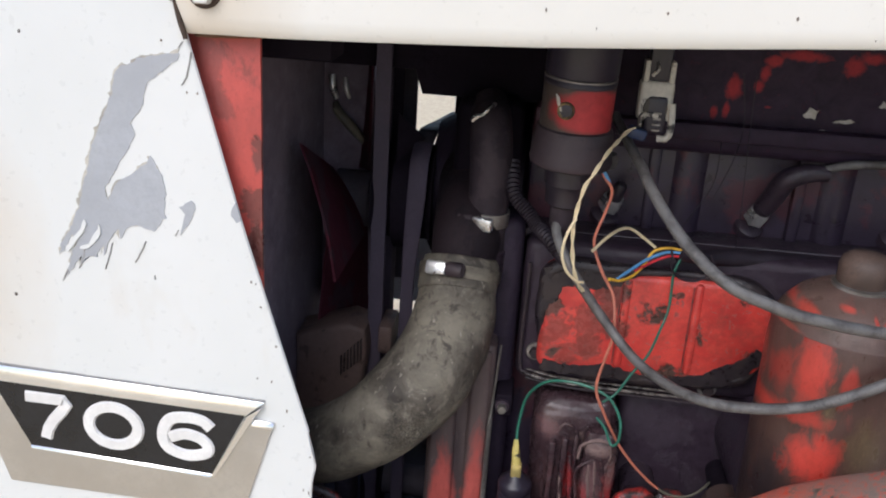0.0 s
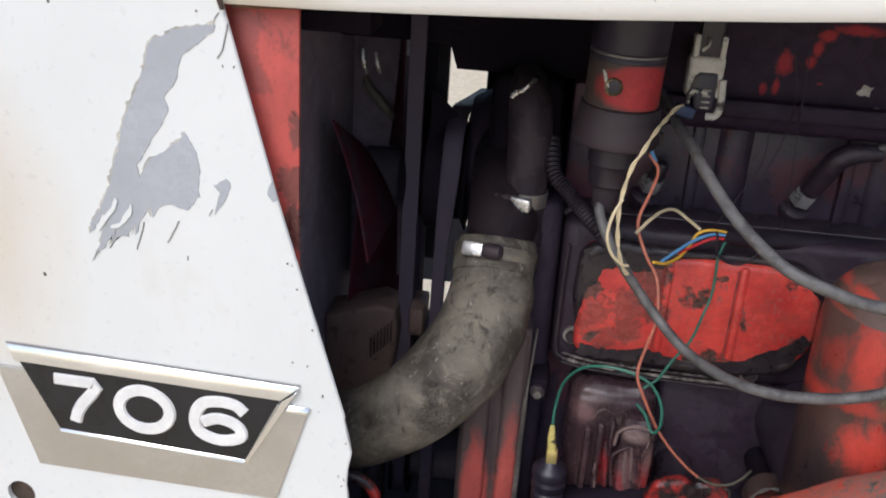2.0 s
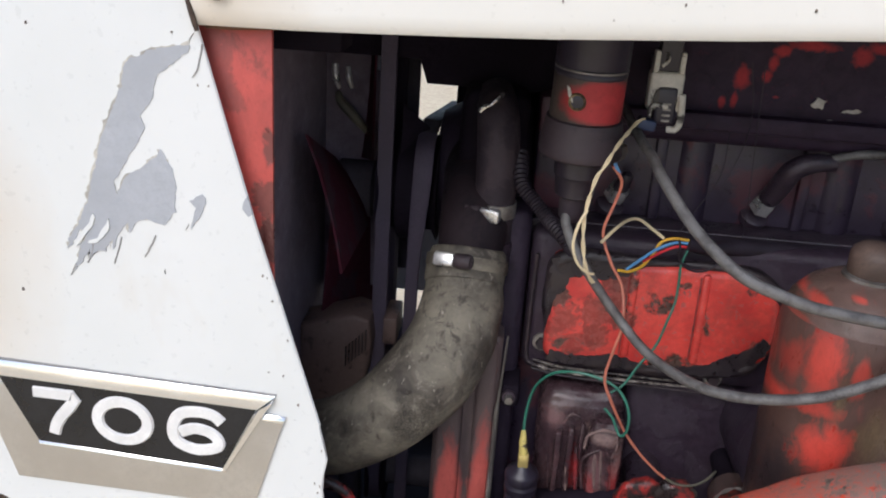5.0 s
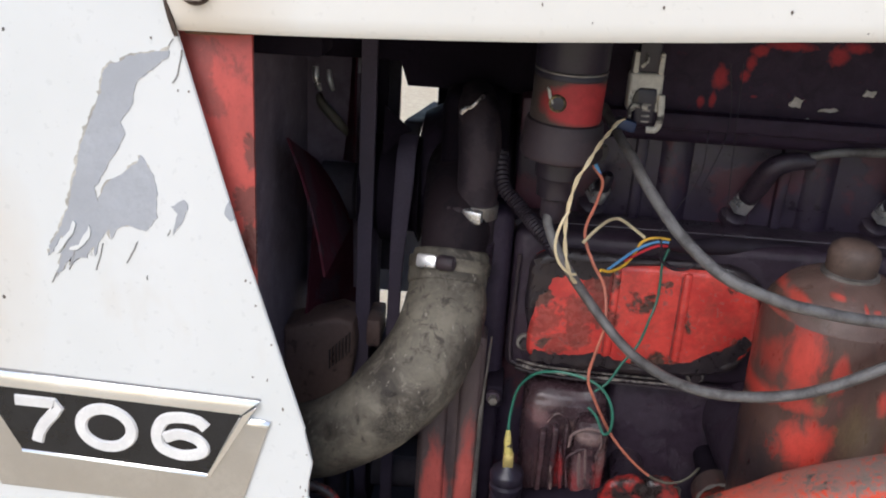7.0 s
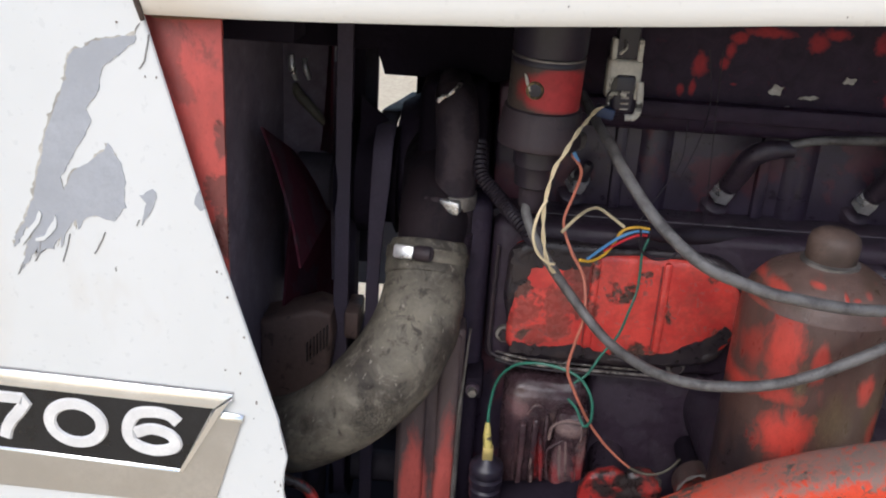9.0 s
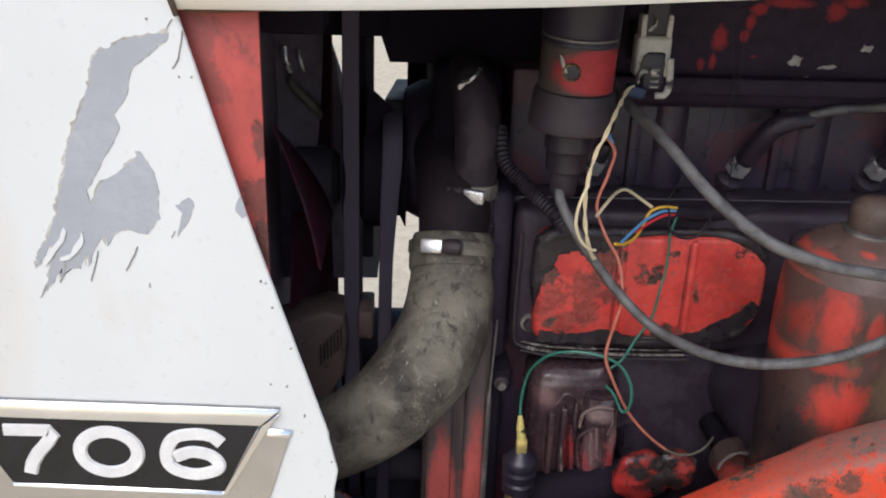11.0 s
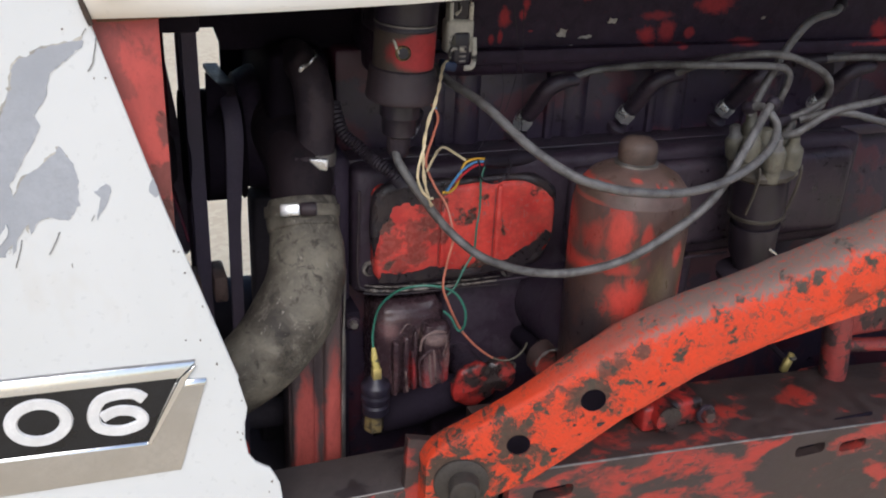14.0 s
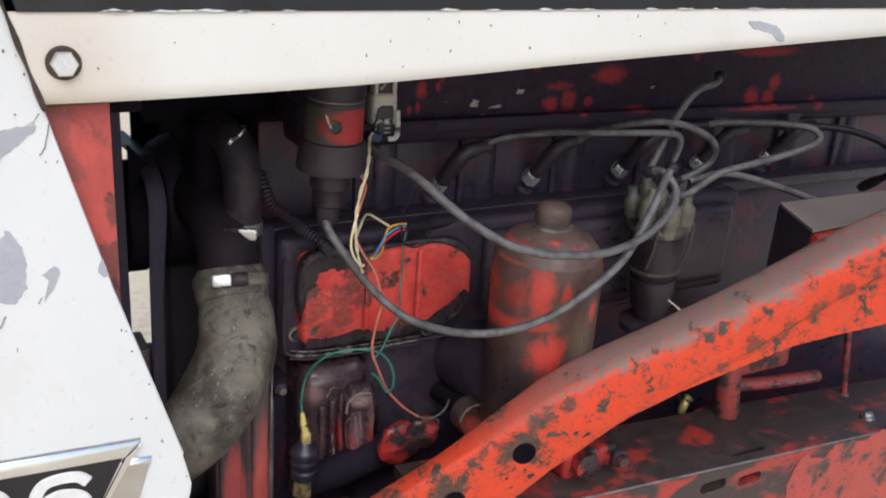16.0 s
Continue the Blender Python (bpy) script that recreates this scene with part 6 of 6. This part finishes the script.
wire("loose_wire", "green wire looping up from the oil pressure switch", "w_green",
     [(0.0150, 0.668, 0.985), (0.0155, 0.671, 1.0000), (0.0195, 0.668, 1.0260), (0.0300, 0.655, 1.0480), (0.0450, 0.645, 1.0580), (0.0650, 0.640, 1.0585), (0.0830, 0.636, 1.0520), (0.0930, 0.632, 1.0365), (0.0945, 0.632, 1.0180), (0.0900, 0.636, 1.0100), (0.0830, 0.640, 1.0230), (0.0760, 0.642, 1.0300)], 0.0012)
wire("loose_wire", "hair-thin dark wire springing from the harness", "cable_dark", [(0.128, 0.700, 1.140), (0.140, 0.700, 1.134), (0.155, 0.702, 1.138), (0.164, 0.708, 1.152)], 0.0008)
wire("loose_wire", "thin black wire curled in a ring under the harness", "cable_dark", [(0.1220 + 0.0008 * k, 0.690 - 0.004 * math.sin(k * 0.35), 1.161 - 0.0012 * k) for k in range(2)] + [(0.1395 + 0.0165 * math.cos(t), 0.687, 1.1520 + 0.0150 * math.sin(t)) for t in np.linspace(2.9, 6.9, 14)], 0.0009)
wire("loose_wire", "hair-thin grey wire standing up by the head", "cable_dark", [(0.120, 0.690, 1.166), (0.130, 0.690, 1.185), (0.148, 0.700, 1.215), (0.152, 0.715, 1.247)], 0.0004)


def harness():
    h = thing("wiring_harness", (0.3, 0.71, 1.13), "black taped wiring harness along the engine", "wiring harness")
    part("sleeve", tube([(0.1290, 0.6945, 1.1573), (0.150, 0.705, 1.152), (0.185, 0.722, 1.148), (0.24, 0.734, 1.143), (0.32, 0.737, 1.140), (0.45, 0.737, 1.142), (0.6, 0.735, 1.145)], [0.0058, 0.0065, 0.0075, 0.0085, 0.0085, 0.0085, 0.0085], 14), "cable_dark", h)
    c = thing("corrugated_conduit", (0.03, 0.68, 1.14), "black corrugated plastic conduit beside the coil", "conduit")
    line = spline([(-0.010, 0.722, 1.215), (-0.0063, 0.702, 1.1930), (0.0060, 0.692, 1.1810), (0.0170, 0.683, 1.1710), (0.0300, 0.668, 1.1620), (0.040, 0.672, 1.150)], 14)
    part("ribbed_tube", sweep(bmesh.new(), line, [0.0064 if k % 2 else 0.0052 for k in range(len(line))], 14), "cable_dark", c)


harness()
wire("loose_wire", "hair-thin dark wire hanging before the head", "cable_dark", [(0.160, 0.715, 1.300), (0.166, 0.712, 1.262), (0.160, 0.700, 1.235), (0.148, 0.692, 1.205)], 0.0004)
wire("loose_wire", "hair-thin dark wire hanging straight down the head", "cable_dark", [(0.170, 0.715, 1.300), (0.172, 0.712, 1.250), (0.176, 0.712, 1.190), (0.179, 0.720, 1.152)], 0.0004)


# ---- oil side ----
def oil_filter():
    f = thing("oil_filter", (0.2345, 0.5935, 0.96), "rust-stained red oil filter canister with hex knob", "oil filter")
    a, ax = (0.2345, 0.5935, 0.0), (0, 0, 1)
    canister = part("canister", lathe([(0.035, 0.955), (0.047, 0.960), (0.0515, 0.972), (0.0530, 1.06), (0.0535, 1.128), (0.0532, 1.138), (0.0525, 1.148), (0.0510, 1.154)], a, ax, 56), "canister", f, "rusty red painted canister")
    part("dome", lathe([(0.0506, 1.1525), (0.0512, 1.1538), (0.0490, 1.160), (0.0400, 1.171), (0.0280, 1.178), (0.0180, 1.181), (0.010, 1.1815)], a, ax, 56), "dome", f, "brown rusty canister dome")
    part("seam", lathe([(0.0529, 1.126), (0.05335, 1.129), (0.05335, 1.132), (0.0528, 1.135)], a, ax, 56), "canister", canister)
    part("washer", lathe([(0.017, 1.178), (0.0195, 1.180), (0.0195, 1.1825), (0.015, 1.184)], a, ax, 32), "dull_steel", f)
    part("knob", lathe([(0.0150, 1.181), (0.0170, 1.184), (0.0172, 1.196), (0.0158, 1.2005), (0.0110, 1.2040), (0.004, 1.2050)], a, ax, 20), "knob", f, "rusty centre bolt knob")
    return f


oil_filter()


def oil_switch():
    s = thing("oil_pressure_switch", (0.017, 0.664, 0.90), "oil pressure switch with black ribbed boot and yellow sleeve", "switch")
    ax = (0, 0, 1)
    part("boot", lathe([(0.010, 0.912), (0.0136, 0.915), (0.0138, 0.923), (0.0115, 0.925), (0.0115, 0.927), (0.0144, 0.929), (0.0146, 0.934), (0.0118, 0.936), (0.0118, 0.938), (0.0146, 0.940), (0.0148, 0.945), (0.0135, 0.948), (0.0085, 0.9505), (0.0065, 0.955), (0.005, 0.956)], (0.0172, 0.6645, 0), ax, 28), "coil_black", s)
    part("terminal", box((0.0125, 0.6580, 0.9535), (0.0215, 0.6660, 0.9665), 0.0015, 2), "brass", s, "brass terminal")
    part("sleeve", tube([(0.0165, 0.6625, 0.965), (0.0155, 0.664, 0.976), (0.0148, 0.667, 0.986)], [0.0041, 0.0036, 0.0019], 12), "yellow_plastic", s, "yellow insulating sleeve")
    part("fitting", hexagon((0.0165, 0.666, 0.893), ax, 0.0098, 0.02), "brass_dark", s, "grimy brass fitting")
    part("stem", tube([(0.0165, 0.666, 0.897), (0.018, 0.69, 0.885), (0.03, 0.715, 0.88)], 0.008, 12), "grease", s)
    return s


oil_switch()


def drain_tap(x, y, z):
    t = thing("drain_tap", (x, y, z - 0.012), "small yellow brass drain tap", "tap")
    part("body", lathe([(0.004, -0.012), (0.0052, -0.010), (0.0052, 0.004), (0.0040, 0.006), (0.0040, 0.013)], (x, y, z), (0.25, -0.1, 1), 14), "brass", t)
    part("lever", box((x - 0.002, y - 0.008, z + 0.007), (x + 0.006, y - 0.003, z + 0.011), 0.001), "dull_steel", t)
    part("stem", tube([(x, y, z), (x + 0.004, y + 0.03, z + 0.003), (x + 0.005, y + 0.11, z + 0.004)], 0.004, 10), "grease", t)


drain_tap(0.523, 0.658, 0.890)


# ---- loader arm and frame rail ----
def loader_arm():
    a = thing("loader_arm", (0.1, 0.53, 0.90), "orange-red loader arm, paint chipped and dusty on top", "loader arm")
    top = ((0.000, 0.943), (0.028, 0.9525), (0.038, 0.962), (0.066, 0.9785), (0.097, 1.000), (0.142, 1.0315), (0.190, 1.065), (0.235, 1.0912), (0.285, 1.1135), (0.337, 1.1395), (0.386, 1.1655), (0.436, 1.1935), (0.465, 1.2095), (0.60, 1.271), (0.85, 1.356))
    low = ((0.000, 0.872), (0.036, 0.882), (0.079, 0.900), (0.121, 0.923), (0.144, 0.942), (0.188, 0.980), (0.210, 0.996), (0.252, 1.029), (0.290, 1.048), (0.334, 1.076), (0.374, 1.100), (0.410, 1.126), (0.464, 1.160), (0.60, 1.222), (0.85, 1.30))
    bm = bmesh.new()
    xs = [0.025, 0.029, 0.036] + list(np.linspace(0.046, 0.85, 46))
    rings = []
    for i, x in enumerate(xs):
        zt, zb = np.interp(x, *zip(*top)), np.interp(x, *zip(*low))
        half, mid, y = (zt - zb) / 2, (zt + zb) / 2, 0.541 - 0.29 * x
        if i < 3:
            half *= (0.72, 0.88, 0.97)[i]
        thick = np.interp(x, (0.0, 0.1, 0.2, 0.85), (0.011, 0.014, 0.024, 0.026))
        ring = []
        for k in range(28):
            t = 2 * math.pi * k / 28
            c, s = math.cos(t), math.sin(t)
            e = np.interp(x, (0.05, 0.25), (0.30, 0.62))
            yy = math.copysign(abs(c) ** e, c) * thick
            zz = math.copysign(abs(s) ** e, s) * half
            w = 0.0008 * noise.noise((x * 30, k, 0))
            ring.append(bm.verts.new((x, y + thick + yy + w, mid + zz + w)))
        rings.append(ring)
    for p, q in zip(rings[:-1], rings[1:]):
        for k in range(28):
            bm.faces.new((p[k], p[(k + 1) % 28], q[(k + 1) % 28], q[k]))
    bm.faces.new(rings[0])
    bm.faces.new(rings[-1][::-1])
    holes = [lathe([(r, -0.06), (r, 0.09)], p, (0.28, 1, 0), 28) for p, r in (((0.1586, 0.4947, 1.0075), 0.0110), ((0.1005, 0.5122, 0.9621), 0.0105))]
    arm_tube = part("tube", bm, "arm", a, "orange-red arm with two bolt holes", 45, holes)
    # Black liners put the shade of the hollow arm into the holes.
    for p, r in (((0.1586, 0.4947, 1.0075), 0.0110), ((0.1005, 0.5122, 0.9621), 0.0105)):
        d = Vector((0.28, 1, 0)).normalized()
        part("bore", lathe([(r * 1.01, 0.001), (r * 1.01, 0.022), (r * 0.3, 0.022), (r * 0.3, 0.020), (r * 0.93, 0.020), (r * 0.93, 0.001)], Vector(p), d, 24), "matte_black", arm_tube, "black liner for the unlit inside of the bolt hole")
    # oily grime round the bolt holes, near the pivot and in chips along the side
    rnd = random.Random(21)

    def arm_patch(cx, cz, w, h, tilt, seed):
        line = []
        for k in range(18):
            t = 2 * math.pi * k / 18
            r = 1 + 0.45 * noise.noise((math.cos(t) * 1.3, math.sin(t) * 1.3, seed))
            u, v = w * r * math.cos(t), h * r * math.sin(t)
            line.append((cx + u * math.cos(tilt) - v * math.sin(tilt), cz + u * math.sin(tilt) + v * math.cos(tilt)))
        pb = bmesh.new()
        ring = ragged(line, 0.0016, 0.0014, seed)
        fr = [pb.verts.new((x, 0.541 - 0.29 * x - 0.0004, z)) for x, z in ring]
        bk = [pb.verts.new((x, 0.541 - 0.29 * x + 0.0016, z)) for x, z in ring]
        pb.faces.new(fr)
        for k in range(len(ring)):
            pb.faces.new((fr[k], fr[k - 1], bk[k - 1], bk[k]))
        return pb

    for k in range(16):
        x = rnd.uniform(0.07, 0.235)
        zt, zb = np.interp(x, *zip(*top)), np.interp(x, *zip(*low))
        z = zb + (zt - zb) * rnd.uniform(0.22, 0.62)
        if min(math.hypot(x - 0.1586, z - 1.0075), math.hypot(x - 0.1005, z - 0.9621)) < 0.024:
            continue
        size = rnd.uniform(0.0008, 0.0024)
        part("paint_chip", arm_patch(x, z, size * 1.5, size * 0.8, 0.55, k * 1.7), "smear", arm_tube)
    g = bmesh.new()
    out = [(0.300, 1.058), (0.379, 1.091), (0.404, 1.101), (0.447, 1.111), (0.483, 1.118), (0.62, 1.150), (0.80, 1.20), (0.80, 1.31), (0.60, 1.245), (0.45, 1.175), (0.36, 1.120), (0.31, 1.085)]
    fr = [g.verts.new((x, 0.541 - 0.29 * x + 0.007, z)) for x, z in out]
    bk = [g.verts.new((x, 0.541 - 0.29 * x + 0.019, z)) for x, z in out]
    g.faces.new(fr)
    g.faces.new(bk[::-1])
    for k in range(len(out)):
        g.faces.new((fr[k], fr[k - 1], bk[k - 1], bk[k]))
    part("gusset", g, "arm", a, "welded gusset plate under the arm")
    part("pivot_nut", lathe([(0.0135, 0), (0.0138, 0.012), (0.0128, 0.0155), (0.0095, 0.0165), (0.0090, 0.0150)], (0.0555, 0.522, 0.9245), (-0.28, -1, 0), 24), "pivot", a, "grimy pivot pin end")
    part("pivot_washer", lathe([(0.012, -0.004), (0.0245, -0.004), (0.0245, 0.002), (0.022, 0.004), (0.012, 0.004)], (0.0545, 0.525, 0.9235), (-0.28, -1, 0), 28), "pivot", a)
    part("side_plate", plate([(0.010, 0.86), (0.10, 0.86), (0.06, 0.945), (0.014, 0.958)], 0.553, 0.563, 0.002), "rail", a, "dark bracket plate behind the pivot")
    return a


loader_arm()


def frame_rail():
    r = thing("frame_rail", (0.45, 0.56, 0.72), "grease-blackened red frame side rail with slots", "frame rail")
    bm = bmesh.new()
    rows = []
    for x in (0.105, 0.13, 0.16, 0.40, 0.66, 1.30):
        z = 0.9135 - 0.0714 * (x - 0.16)
        rows.append([bm.verts.new((x, y, zz)) for y, zz in ((0.5335, z - 0.20), (0.531, z - 0.20), (0.531, z - 0.003), (0.532, z - 0.001), (0.534, z), (0.640, z + 0.002), (0.640, z - 0.010), (0.543, z - 0.012), (0.543, z - 0.20))])
    for a, b in zip(rows[:-1], rows[1:]):
        for k in range(len(a)):
            bm.faces.new((a[k], a[(k + 1) % len(a)], b[(k + 1) % len(b)], b[k]))
    bm.faces.new(rows[0])
    bm.faces.new(rows[-1][::-1])
    cuts = [box((x0, 0.50, z - 0.0065), (x1, 0.60, z + 0.0065), 0.005, 3) for x0, x1, z in ((0.434, 0.473, 0.8695), (0.494, 0.530, 0.8635), (0.130, 0.172, 0.885))]
    channel = part("channel", bm, "rail", r, "slotted channel", 40, cuts)
    edge = [(x, 0.5318, 0.9135 - 0.0714 * (x - 0.16) - 0.0006) for x in np.linspace(0.10, 0.9, 10)]
    part("worn_edge", tube(edge, 0.0011, 6, 2), "dull_steel", channel, "bare worn steel edge")
    for k, q in enumerate(([(0.584, 0.802), (0.582, 0.843), (0.597, 0.875), (0.637, 0.859), (0.657, 0.876), (0.713, 0.867), (0.785, 0.883), (0.902, 0.709)],)):
        part("red_paint", plate(ragged(q, 0.004, 0.006, k * 2.9), 0.5302, 0.5312, 0), "rail_red", channel, "patch of red paint")
    front = part("front_extension", box((-0.16, 0.554, 0.70), (0.107, 0.614, 0.905), 0.002), "frame_dark", r, "dark dusty front end of the rail")
    for k, (x0, x1, zl) in enumerate(((-0.067, -0.040, 0.882), (-0.035, -0.015, 0.866), (0.003, 0.015, 0.872), (-0.110, -0.080, 0.876))):
        q = [(x0, 0.9015), (x1, 0.9025), (x1 + 0.001, zl + 0.010), (x1 - 0.004, zl), (x0 + 0.003, zl + 0.003)]
        part("red_paint", plate(ragged(q, 0.002, 0.003, k * 1.7), 0.5531, 0.5542, 0), "rail_red", front, "patch of red paint")
    # Steel bead draws the thin highlight along the worn edge.
    part("worn_edge", tube([(x, 0.5546, 0.9046) for x in np.linspace(-0.12, 0.10, 9)], [0.0004 + 0.0005 * abs(math.sin(k * 1.7)) for k in range(9)], 6, 2), "dull_steel", front)
    part("bracket", box((0.262, 0.562, 0.906), (0.332, 0.60, 0.936), 0.006, 3), "red_part", r, "small bracket on the rail")
    part("bracket_eye", lathe([(0.008, -0.006), (0.014, -0.005), (0.014, 0.02), (0.008, 0.022)], (0.284, 0.556, 0.926), (0, 1, 0), 20), "red_part", r)
    # Black plates behind the slots stand in for the shade within the channel.
    part("slot_shade", box((0.424, 0.5445, 0.845), (0.545, 0.5475, 0.890), 0.001), "matte_black", r)
    part("slot_shade", box((0.122, 0.5445, 0.868), (0.182, 0.5475, 0.898), 0.001), "matte_black", r)
    bolt_thing((0.755, 0.560, 0.8735), (0, 0, 1), 0.006, 0.005, "bright_hex", "dull_steel", "", r)
    bolt_thing((0.330, 0.556, 0.922), (0, -1, 0), 0.007, 0.007, "rail", "grease", "", r)
    return r


frame_rail()


def starter():
    s = thing("starter_bracket", (0.58, 0.63, 0.855), "red painted bracket and link rod under the loader arm", "bracket")
    part("post", tube([(0.562, 0.625, 0.865), (0.560, 0.625, 0.90), (0.553, 0.628, 0.96), (0.55, 0.64, 1.02)], [0.013, 0.016, 0.016, 0.016], 16), "bracket_red", s)
    part("crossbar", tube([(0.565, 0.622, 0.928), (0.62, 0.620, 0.922), (0.716, 0.620, 0.913)], 0.0085, 14), "bracket_red", s)
    part("worn_face", tube([(0.60, 0.6130, 0.9245), (0.65, 0.6122, 0.9195), (0.705, 0.6122, 0.9145)], [0.0008, 0.0024, 0.0012], 8, lumps=0.4), "cast_edge", s, "paint worn to pale metal")
    part("upper_bar", box((0.56, 0.622, 0.935), (0.66, 0.70, 0.985), 0.008, 3), "bracket_red", s)
    part("foot", box((0.54, 0.61, 0.850), (0.60, 0.66, 0.880), 0.006, 2), "bracket_red", s)
    t = thing("link_rod", (0.785, 0.62, 0.86), "thin red link rod with a steel clevis", "rod")
    part("rod", tube([(0.750, 0.62, 1.02), (0.770, 0.62, 0.93), (0.785, 0.62, 0.865)], 0.0045, 10), "bracket_red", t)
    part("clevis", lathe([(0.006, 0), (0.008, 0.002), (0.008, 0.016), (0.005, 0.018)], (0.785, 0.62, 0.855), (-0.15, 0, 1), 12), "dull_steel", t)


starter()


def battery_tray():
    b = thing("battery_box", (0.66, 0.62, 0.95), "dusty sheet metal box with a red front edge", "box")
    out = [(0.492, 0.506), (0.575, 0.512), (0.95, 0.512), (0.95, 0.585), (0.535, 0.587)]
    bm = bmesh.new()
    lo = [bm.verts.new((x, y, 1.05)) for x, y in out]
    hi = [bm.verts.new((x, y, 1.176)) for x, y in out]
    bm.faces.new(lo)
    bm.faces.new(hi[::-1])
    for k in range(5):
        bm.faces.new((lo[k], lo[k - 1], hi[k - 1], hi[k]))
    part("body", bm, "grease", b, "grimy dark box side")
    bm = bmesh.new()
    lo = [bm.verts.new((x - 0.003, y - 0.003, 1.1775)) for x, y in out]
    hi = [bm.verts.new((x - 0.003, y - 0.003, 1.1805)) for x, y in out]
    bm.faces.new(lo)
    bm.faces.new(hi[::-1])
    for k in range(5):
        bm.faces.new((lo[k], lo[k - 1], hi[k - 1], hi[k]))
    part("lid", bm, "dusty_sheet", b, "dusty flat lid")
    part("red_edge", tube([(0.494, 0.5045, 1.1700), (0.575, 0.5105, 1.1695), (0.66, 0.5105, 1.1690), (0.94, 0.5105, 1.1690)], 0.0055, 8), "red_part", b, "red painted front edge")
    return b


battery_tray()


# ---- far side of the engine bay ----
def far_panel():
    f = thing("far_side_panel", (-0.4, 1.19, 0.72), "white side panel on the far side of the engine bay", "body panel")
    edge = [(float(seam_x(z)), z) for z in (0.874, 0.9, 0.941, 0.974, 0.9905, 1.006, 1.033, 1.06, 1.198, 1.327, 1.40)]
    part("sheet", plate([(-0.75, 0.874)] + edge + [(-0.75, 1.40)], 1.188, 1.192, 0.001), "white", f)
    # Made-up drum whose top sets the lower limit of the light gap.
    g = thing("far_gap_drum", (-0.05, 1.08, 0.72), "soot-black drum added beyond the block to bound the light gap", "generator")
    part("body", lathe([(0.03, -0.13), (0.055, -0.125), (0.055, 0.10), (0.03, 0.105)], (-0.03, 1.08, 0.82), (1, 0, 0), 28), "soot", g)
    part("foot", box((-0.10, 1.00, 0.70), (0.06, 1.12, 0.80), 0.006), "soot", g)
    return f


far_panel()


def chassis():
    c = thing("chassis", (0.3, 0.87, 0.0), "black chassis frame carrying engine and radiator", "chassis")
    part("deck", box((-0.76, 0.532, 0.700), (1.30, 1.194, 0.756), 0.006), "soot", c)
    for x in (-0.45, 1.0):
        part("leg", box((x - 0.07, 0.70, 0.0), (x + 0.07, 1.04, 0.704), 0.01), "soot", c)
    return c


chassis()
